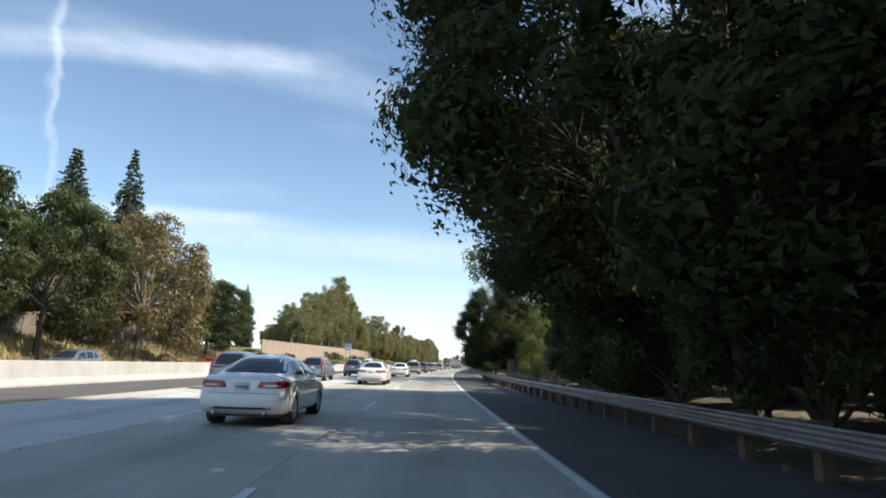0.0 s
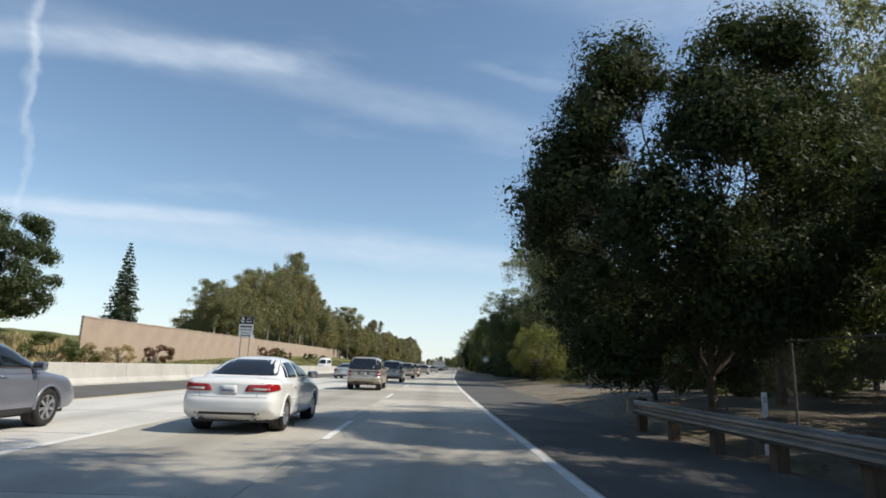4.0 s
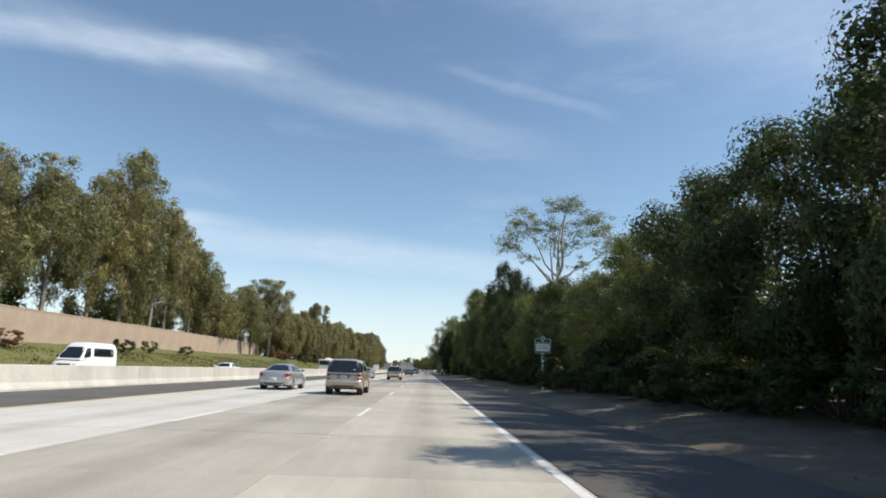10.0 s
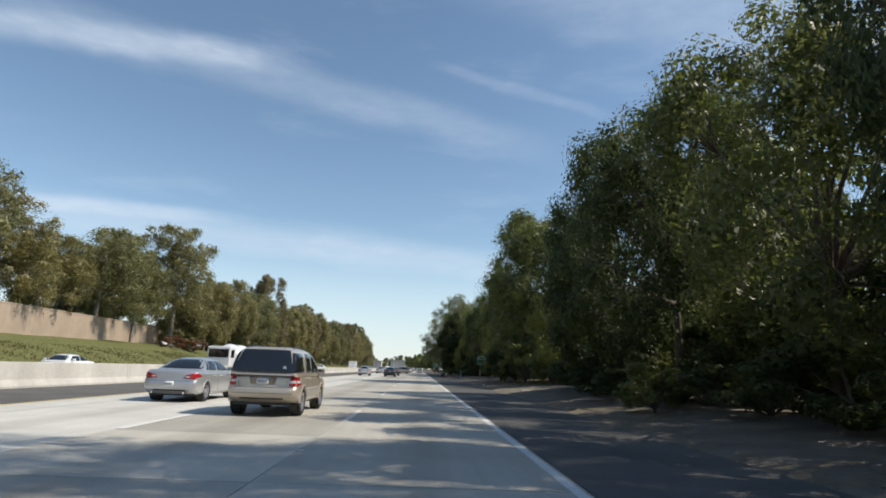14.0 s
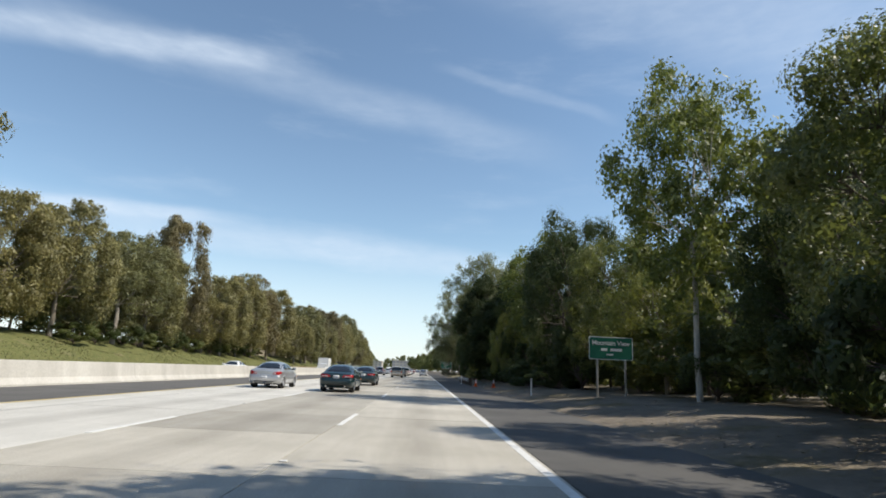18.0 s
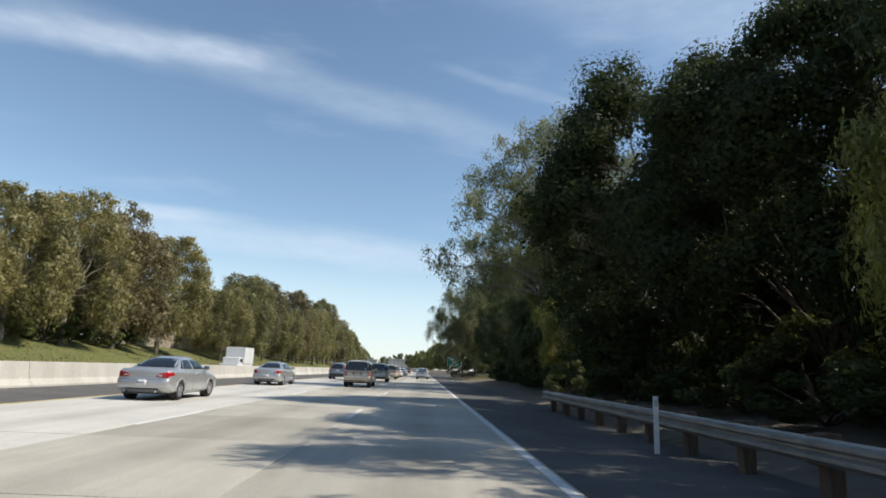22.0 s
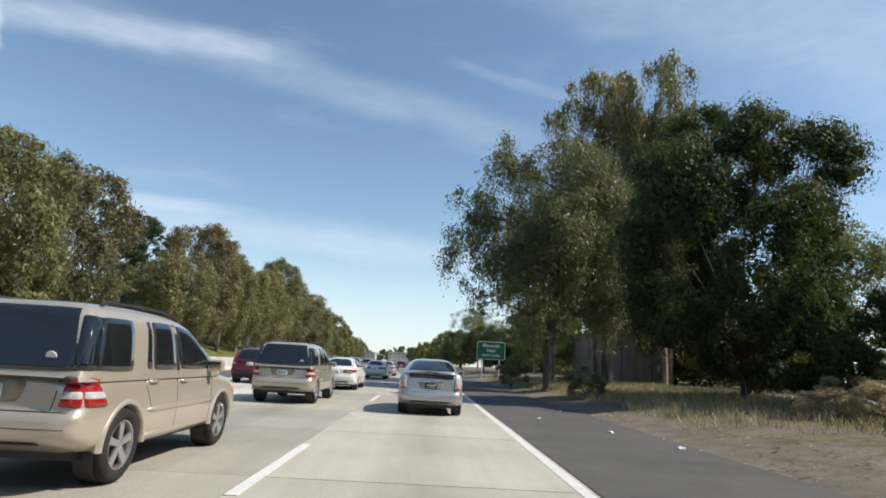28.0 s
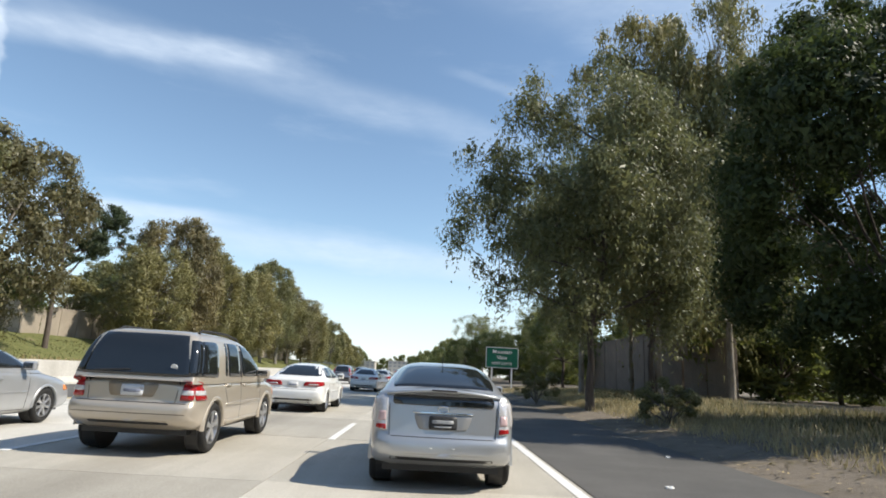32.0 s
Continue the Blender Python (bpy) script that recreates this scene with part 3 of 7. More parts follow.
def limb(p, q, r0, r1, sag=0.0, n=6, wob=0.05, sides=7):
    t = np.linspace(0, 1, n)[:, None]
    pts = np.asarray(p) * (1 - t) + np.asarray(q) * t
    ln = np.linalg.norm(np.asarray(q) - np.asarray(p))
    kink = R.normal(size=(n, 3)) * wob * ln
    kink = np.cumsum(kink, 0) * 0.6
    pts[1:-1] += (kink - t * kink[-1])[1:-1]
    pts[:, 2] += sag * ln * np.sin(np.pi * t[:, 0])
    return tube(pts, np.linspace(r0, r1, n), sides)


def proto(kind, h, w, leaf, bark, n_leaf, size, style, clumps=60, low=0.15, hang=0.0, lean=0.0, open_=0.0, trunk_r=None, aspect=2.2, per=12, fine=1.0, lobes=None, fork=None):
    """One tree, standing at the origin: a trunk mesh with limbs and a crown mesh of leaves."""
    base = thing(kind)
    tr = trunk_r or 0.011 * h + 0.05
    wood = []
    cz0 = h * low
    if style == "cone":
        wood.append(limb((0, 0, -0.4), (0.1, 0, h * 0.98), tr, 0.02, n=8, wob=0.004))
        cs, rs = [], []
        for lev in np.linspace(low, 0.99, clumps):
            z = h * lev
            rr = w / 2 * (1 - lev) ** 0.8 * R.uniform(0.75, 1.1) + 0.12
            k = 6 if lev < 0.8 else 4
            a0 = R.uniform(0, 6.3)
            for i in range(k):
                a = a0 + 2 * np.pi * i / k + R.uniform(-0.3, 0.3)
                L_ = rr * R.uniform(0.6, 1.1)
                q = np.array([L_ * np.cos(a), L_ * np.sin(a), z - 0.18 * L_])
                wood.append(limb((0, 0, z), q, 0.03 * (1 - lev) + 0.015, 0.008, n=3, wob=0.02, sides=4))
                for f in (0.45, 0.75, 1.0):
                    cs.append(np.array([0, 0, z]) * (1 - f) + q * f)
                    rs.append(0.09 * w * (1.15 - lev) * R.uniform(0.7, 1.2) + 0.12)
        cs, rs = np.array(cs), np.array(rs)
        parts = [leaves(cs, rs, n_leaf, size, 0.25, (0.2, 1.0), 0.5, aspect)]
        nl = n_leaf
        cv, cf = cores(cs[::2], rs[::2], 0.6, 0.5, 5)
    else:
        kind_far = style == "gum" and not open_ > 0.2
        forks = {"round": 5, "gum": 9, "syc": 5, "shrub": 6}[style]
        fz = (fork or {"round": 0.28, "gum": 0.34, "syc": 0.34, "shrub": 0.05}[style]) * h
        top = np.array([lean * h * 0.5, 0, fz])
        wood.append(limb((0, 0, -0.5), top, tr * 1.25, tr * 0.85, n=7, wob=0.015))
        # clump centres inside an uneven crown
        cs, rs = [], []
        span = (0.38, 0.86) if style == "gum" else (0.5, 0.82)
        given = lobes
        heads = []
        if style in ("round", "shrub"):
            number = 18 if style == "round" else 9
            for i in range(number):
                zz = 1 - 1.94 * (i + 0.5) / number
                a = 2.399 * i + R.uniform(-0.35, 0.35)
                q = math.sqrt(max(1 - zz * zz, 0)) if zz > -0.2 else math.sqrt(1 - 0.3 * zz * zz)
                u = R.uniform(0.54, 0.66)
                heads.append((np.array([q * math.cos(a) * w / 2 * u + lean * h, q * math.sin(a) * w / 2 * u, (h + cz0) / 2 + zz * (h - cz0) / 2 * u]), R.uniform(0.30, 0.40)))
        lobes = [(np.array([lean * h + 0.33 * w * np.cos(a), 0.33 * w * np.sin(a), R.uniform(*span) * h]), R.uniform(0.24, 0.36) * w) for a in np.linspace(0, 6.28, forks, endpoint=False) + R.uniform(-0.4, 0.4, forks)]
        lobes.append((np.array([lean * h, 0, h * 0.86]), 0.28 * w))
        if style == "gum":
            lobes.append((np.array([lean * h, 0, h * 0.55]), 0.36 * w))
        if heads:
            lobes = [(c, hr * w / 2) for c, hr in heads]
        if given:
            lobes = [(np.array(g[:3], float), g[3]) for g in given]
        share = np.array([r ** 2 for c, r in lobes])
        while len(cs) < clumps:
            p = R.normal(size=3)
            p /= np.linalg.norm(p)
            if given:
                c, r = lobes[R.choice(len(lobes), p=share / share.sum())]
                q = c + p * r * R.uniform(0.3, 1.0)
                rr = r * R.uniform(0.26, 0.44)
            elif style == "gum":
                c, r = lobes[R.randint(len(lobes))]
                q = c + p * r * R.uniform(0.3, 1.05) * np.array([1, 1, 1.0 + 0.5 * (h / w > 1.6)])
                q[2] = min(max(q[2], cz0), h * 0.97)
                rr = w * (R.uniform(0.075, 0.13) if kind_far else R.uniform(0.055, 0.105))
            elif style == "syc":
                q = np.array([lean * h, 0, 0]) + p * np.array([w / 2, w / 2, (h - cz0) / 2]) * R.uniform(0.45, 1.0) + np.array([0, 0, (h + cz0) / 2])
                rr = w * R.uniform(0.06, 0.11)
            else:
                c, hr = heads[R.randint(len(heads))]
                out = c - np.array([lean * h, 0, (h + cz0) / 2])
                p = p + 0.7 * out / (np.linalg.norm(out) + 1e-6)
                p /= np.linalg.norm(p)
                q = c + p * hr * np.array([w / 2, w / 2, (h - cz0) / 2]) * R.uniform(0.55, 0.88)
                q[2] = max(q[2], cz0 + 0.25)
                rr = w * R.uniform(0.055, 0.10)
            cs.append(q)
            rs.append(rr)
        cs, rs = np.array(cs), np.array(rs)
        # limbs to the lobes, twigs to the clumps
        nodes = [top]
        crown_top = None
        if style in ("gum", "syc"):
            crown_top = max((c for c, r in lobes), key=lambda c: c[2] - 0.4 * abs(c[0])) * np.array([0.9, 0.9, 0.97])
            wood.append(limb(top, crown_top, tr * 0.82, tr * 0.2, n=9, wob=0.03))
        for c, r in lobes:
            q = c * (np.array([0.96, 0.96, 0.98]) if given else np.array([0.85, 0.85, 0.92]))
            root, r0 = top, 0.55
            if crown_top is not None:
                f0 = min(max((q[2] * R.uniform(0.6, 0.85) - top[2]) / (crown_top[2] - top[2]), 0.0), 0.9)
                root, r0 = top * (1 - f0) + crown_top * f0, 0.55 - 0.3 * f0
            wood.append(limb(root, q, tr * r0, tr * 0.14, sag=R.uniform(-0.02, 0.12), n=8, wob=0.035))
            nodes += [root * (1 - f) + q * f for f in (0.4, 0.7, 1.0)]
        nodes = np.array(nodes)
        for c, r in zip(cs, rs):
            j = np.argmin(np.linalg.norm(nodes - c, axis=1) + 2.0 * (nodes[:, 2] > c[2] + 0.3))
            wood.append(limb(nodes[j], c, tr * 0.14, tr * 0.04, sag=0.05, n=3, wob=0.06, sides=4))
        if style in ("round", "shrub") or kind_far:
            parts = [leaves(cs, rs, n_leaf, size, hang, (0.62, 1.08), 0.85, aspect, 0.8)]
        else:
            parts = [leaves(cs, rs, n_leaf, size, hang, (0.5, 1.15) if not open_ else (0.15, 1.15), 0.8, aspect, 0.5)]
        if style == "gum":
            parts.append(leaves(cs, rs * 0.8, n_leaf // 3, size * 1.1, hang + 0.9, (0.3, 1.0), 0.9, aspect * 1.4))
        nl = sum(len(f) for v, f in parts)
        keep = R.uniform(size=len(cs)) > open_
        cv, cf = cores(cs[keep], rs[keep], 0.8, 0.8, per, fine)
    wv, wf = join(wood)
    raw("trunk", wv, wf, bark, base, smooth=True)
    lv, lf = join(parts)
    v, f = join([(lv, lf), (cv, cf)])
    raw("crown", v, f, LEAF[leaf], base)
    return base


PROTO = {}


def protos():
    def p(key, *a, **k):
        PROTO.setdefault(key, []).append(proto(*a, **k))
    for i in range(2):   # near the shoulder: fine leaves
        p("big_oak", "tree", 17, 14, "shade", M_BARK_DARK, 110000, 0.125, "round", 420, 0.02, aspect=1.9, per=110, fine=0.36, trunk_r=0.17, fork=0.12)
    for i in range(3):
        p("oak", "tree", 10, 10, "dark", M_BARK_DARK, 40000, 0.115, "round", 190, 0.03, aspect=1.8, per=44, fine=0.42)
    for i in range(2):
        p("oak_mid", "tree", 10, 9, "mid", M_BARK_DARK, 40000, 0.115, "round", 180, 0.04, aspect=1.9, per=40, fine=0.42)
    for i in range(3):
        p("gum_near", "gum_tree", 20, 11, "gum_green", M_BARK_GUM, 24000, 0.21, "gum", 200, 0.12, 0.6, open_=0.6, aspect=2.8, per=24, fine=0.5, trunk_r=0.2)
    for i in range(2):
        p("syc", "sycamore_tree", 17, 11, "bright", M_BARK_PALE, 26000, 0.20, "syc", 170, 0.22, 0.1, open_=0.7, aspect=1.4, lean=-0.06, per=30, fine=0.45, trunk_r=0.17)
    p("spread", "sycamore_tree", 18, 12, "dusty", M_BARK_PALE, 34000, 0.16, "syc", 230, 0.2, 0.25, open_=0.85, aspect=1.5, per=20, fine=0.4, trunk_r=0.26, fork=0.24,
      lobes=((-4.4, -3, 5.6, 1.7), (-2.2, -3, 4.8, 1.6), (-1.0, -4, 7.0, 1.8), (-7.4, 1, 8.6, 2.0), (-5.6, -1, 10.0, 2.0), (-4.0, 1, 7.6, 1.6), (-3.4, -1, 13.6, 2.2), (-1.2, 1, 16.2, 2.4), (1.6, -1, 17.0, 2.5), (3.2, 1, 14.2, 2.5), (0.2, -2, 11.8, 1.9), (4.6, 0, 10.6, 2.4), (-1.4, 2, 8.0, 1.9), (2.2, -2, 8.0, 2.2), (-0.8, 0, 10.6, 1.9), (-2.4, 1, 11.6, 1.7), (2.2, 0, 11.4, 2.0), (5.4, -1, 7.4, 2.4), (0.6, 1, 6.4, 1.9), (6.2, 0, 13.4, 2.2)))
    p("branchy", "gum_tree", 19, 14, "gum_green", M_BARK_GUM, 46000, 0.20, "syc", 230, 0.2, 0.8, open_=0.6, aspect=3.2, per=24, fine=0.4, trunk_r=0.26, fork=0.2,
      lobes=((-6.4, -1, 13.0, 1.6), (-5.0, 1, 10.6, 1.7), (-3.6, -1, 8.6, 1.4), (-3.4, 1, 14.6, 2.2), (-1.4, -2, 11.6, 2.2), (-0.6, 1, 16.4, 2.6), (1.8, -1, 13.6, 2.6), (0.8, -2, 8.6, 2.3), (3.4, 0, 10.0, 2.6), (2.8, 1, 16.6, 2.4), (2.2, -2, 6.2, 1.9)))
    p("arching", "gum_tree", 21, 14, "gum_green", M_BARK_GUM, 46000, 0.20, "syc", 300, 0.2, 0.7, open_=0.7, aspect=3.0, per=24, fine=0.4, trunk_r=0.28, fork=0.26,
      lobes=((-8.0, 0, 8.8, 1.8), (-6.4, 1, 7.6, 1.6), (-6.2, -1, 13.2, 2.0), (-4.6, 0, 16.4, 2.3), (-2.6, 1, 18.8, 2.3), (0.2, 0, 19.6, 2.2), (-3.2, -1, 12.2, 2.2), (-1.0, 1, 14.8, 2.6), (1.6, 0, 16.4, 2.6), (2.6, -1, 12.0, 2.6), (-3.8, 0, 8.6, 2.0), (0.0, -1, 9.4, 2.6), (3.2, 1, 8.0, 2.4), (4.6, 0, 14.6, 2.2), (-5.0, 1, 10.4, 1.7)))
    p("weeping", "gum_tree", 17, 13, "gum_grey", M_BARK_DARK, 62000, 0.18, "syc", 330, 0.1, 0.7, open_=0.4, aspect=2.6, per=40, fine=0.4, trunk_r=0.18, fork=0.12,
      lobes=((-4.8, 0, 8.4, 2.0), (-4.0, 1, 11.4, 2.2), (-1.8, 0, 14.0, 2.5), (1.4, -1, 14.6, 2.5), (3.6, 0, 12.0, 2.6), (0.0, -2, 10.0, 2.8), (-2.8, -1, 6.6, 2.1), (1.5, 0, 6.8, 2.4), (-4.4, 0, 5.4, 1.3), (3.8, 0, 6.2, 2.4), (4.2, 1, 9.0, 2.5), (-1, 2, 9.0, 2.8), (-1.2, -1, 4.6, 1.6)))
    p("umbrella", "gum_tree", 23, 12, "gum_green", M_BARK_PALE, 15000, 0.16, "syc", 210, 0.5, 0.25, open_=0.9, aspect=2.4, per=12, fine=0.35, trunk_r=0.2, fork=0.5,
      lobes=((-4.2, 0, 16.6, 1.7), (-2.4, 1, 19.6, 1.9), (0.6, -1, 21.6, 1.9), (3.4, 0, 20.0, 2.0), (1.6, 1, 17.4, 1.7), (4.8, -1, 16.6, 1.7), (-0.8, -1, 16.4, 1.4), (5.6, 1, 18.8, 1.3), (0.4, 1, 19.0, 1.6), (-3.0, -1, 14.4, 1.3), (3.0, 1, 14.6, 1.4)))
    p("big_round", "tree", 18, 16, "mid", M_BARK_DARK, 110000, 0.16, "round", 420, 0.03, 0.45, aspect=2.4, per=60, fine=0.42)
    p("big_dark", "tree", 17, 14, "dark", M_BARK_DARK, 95000, 0.14, "round", 430, 0.02, 0.1, aspect=1.9, per=90, fine=0.42, trunk_r=0.15, fork=0.12)
    for i in range(3):   # dense hanging crowns down to the ground
        p("weep_far", "gum_tree", 17, 12, "gum", M_BARK, 30000, 0.25, "round", 260, 0.03, 0.8, aspect=2.6, per=22, fine=0.7)
    for i in range(4):   # across the road
        p("gum_far", "gum_tree", 20, 11, "gum", M_BARK_GUM, 26000, 0.25, "gum", 190, 0.05, 0.45, open_=0.1, aspect=2.2, per=20, fine=0.7)
    for i in range(3):
        p("brown_far", "tree", 16, 10, "brown", M_BARK, 26000, 0.25, "round", 230, 0.02, 0.9, aspect=2.6, per=20, fine=0.7)
    for i in range(2):
        p("oak_far", "tree", 14, 12, "dark", M_BARK_DARK, 26000, 0.23, "round", 200, 0.04, aspect=1.8, per=24, fine=0.7)
    for i in range(2):
        p("fill", "tree", 12, 15, "mid", M_BARK_DARK, 6000, 0.5, "round", 110, 0.02, aspect=1.8, per=14, fine=0.8)
    for i in range(2):
        p("fill_gum", "gum_tree", 16, 13, "gum", M_BARK, 7000, 0.46, "round", 120, 0.03, 0.4, aspect=2.0, per=14, fine=0.8)
    p("redwood", "redwood_tree", 34, 12, "conifer", M_BARK, 26000, 0.45, "cone", 46, 0.12)
    p("pine", "pine_tree", 15, 14, "conifer", M_BARK_DARK, 26000, 0.26, "syc", 210, 0.3, 0.0, open_=0.3, aspect=3.0, per=26, fine=0.5, trunk_r=0.22, fork=0.45,
      lobes=((1.5, 0, 13.4, 1.7), (3.6, 1, 14.2, 1.6), (5.6, -1, 13.6, 1.5), (7.6, 0, 14.2, 1.5), (9.6, 0, 13.2, 1.3), (4.4, 0, 11.8, 1.6), (6.8, 1, 11.8, 1.4), (2.4, -1, 10.6, 1.7), (5.0, 0, 10.0, 1.2), (-1.6, 0, 14.2, 1.7), (-2.4, 1, 11.4, 1.7), (0.6, 0, 9.0, 1.4), (8.6, -1, 11.6, 1.0)))
    p("spire", "conifer_tree", 16, 6, "conifer", M_BARK, 10000, 0.32, "cone", 30, 0.05)
    for i in range(2):
        p("pepper", "pepper_tree", 8, 8.5, "yellow", M_BARK, 26000, 0.16, "round", 150, 0.02, 0.5, aspect=2.6, open_=0.2, per=24, fine=0.5)
    for i in range(2):
        p("shrub", "shrub", 3, 4, "mid", M_BARK_DARK, 7000, 0.13, "shrub", 60, 0.0, per=20, fine=0.6)
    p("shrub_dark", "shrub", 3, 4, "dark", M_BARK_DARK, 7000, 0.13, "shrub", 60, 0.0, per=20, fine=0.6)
    p("shrub_pale", "shrub", 2, 2.6, "gum_grey", M_BARK, 6000, 0.085, "shrub", 50, 0.0, aspect=2.6, per=16, fine=0.6)
    p("shrub_red", "shrub", 3, 4, "red", M_BARK_DARK, 5000, 0.15, "shrub", 50, 0.0, per=16, fine=0.6)
    p("shrub_dry", "shrub", 2, 3, "straw", M_BARK, 6000, 0.1, "shrub", 50, 0.0, aspect=3.0, per=8, fine=0.5)


protos()
NOMINAL = {"pine": (15, 14), "arching": (21, 14), "shrub_pale": (2, 2.6), "big_dark": (17, 14), "big_round": (18, 16), "umbrella": (23, 12), "weep_far": (17, 12), "spread": (18, 12), "branchy": (19, 14), "weeping": (17, 13), "big_oak": (17, 14), "fill": (12, 15), "fill_gum": (16, 13), "oak": (10, 10), "oak_mid": (10, 9), "gum_near": (20, 11), "syc": (17, 11), "gum_far": (20, 11), "brown_far": (16, 10), "oak_far": (14, 12),
           "redwood": (34, 12), "spire": (16, 6), "pepper": (8, 8.5), "shrub": (3, 4), "shrub_dark": (3, 4), "shrub_red": (3, 4), "shrub_dry": (2, 3)}
LABELS = {
    "pine": ("dark irregular pine with flat tufted boughs on the far bank", "tree"),
    "arching": ("tall eucalyptus arching over the shoulder with drooping leaves", "tree"),
    "big_dark": ("tall dense dark green tree above dry grass", "tree"),
    "big_round": ("broad domed evergreen tree with dense hanging leaves", "tree"),
    "spread": ("large sycamore with mottled white limbs reaching over the rail", "tree"), "branchy": ("eucalyptus with long bare branches over the shoulder", "tree"),
    "umbrella": ("tall eucalyptus with bare pale limbs and thin airy crown", "tree"), "weep_far": ("dense olive and brown hanging tree across the freeway", "tree"),
    "weeping": ("dense drooping eucalyptus with many dark stems", "tree"),
    "big_oak": ("huge evergreen tree overhanging the shoulder, shade put into its leaf colour", "tree"), "fill": ("rounded leafy tree in a dense roadside belt", "tree"), "fill_gum": ("olive-green eucalyptus in a long roadside row", "tree"),
    "oak": ("dense dark evergreen tree with leaves down to the verge", "tree"), "oak_mid": ("leafy mid-green evergreen tree beside the shoulder", "tree"),
    "gum_near": ("tall eucalyptus with pale peeling trunk and drooping leaves", "tree"), "syc": ("sycamore with mottled white limbs and open bright leaves", "tree"),
    "gum_far": ("tall olive-green eucalyptus across the freeway", "tree"), "brown_far": ("drooping brownish-green tree across the freeway", "tree"),
    "oak_far": ("rounded dark green oak on the far bank", "tree"), "redwood": ("tall dark redwood rising behind the other trees", "tree"),
    "spire": ("slim pointed conifer behind the sound wall", "tree"), "pepper": ("yellow-green pepper tree with hanging sprays", "tree"),
    "shrub": ("leafy green roadside shrub", "shrub"), "shrub_dark": ("dark green roadside shrub under the trees", "shrub"),
    "shrub_pale": ("pale grey-green weedy bush in dry grass", "shrub"),
    "shrub_red": ("reddish-brown shrub on the grassy bank", "shrub"), "shrub_dry": ("dry straw-coloured bush on the verge", "shrub")}
_count = {}


def plant(kind, s, lat, h, w, xy=False, label="", dz=0.0, turn=None):
    """A tree of that height and width; xy: lat and s are plan x and y."""
    i = _count.get(kind, 0)
    _count[kind] = i + 1
    p0 = PROTO[kind][i % len(PROTO[kind])]
    nh, nw = NOMINAL[kind]
    q = Vector((lat, s, 0)) if xy else at(s, lat)
    z = verge_height(lat) + dz
    rz = (i * 137.5 + s * 3) % 360 if turn is None else turn
    m = Matrix.Translation((q.x, q.y, z)) @ pose(0, 0, 0, 0, 0, rz) @ Matrix.Diagonal((w / nw, w / nw, h / nh, 1))
    ob = copy_thing(p0, m)
    lb, cat = LABELS[kind]
    return tagged(ob, label or lb, cat, "roadside trees" if cat == "tree" else "roadside shrubs")


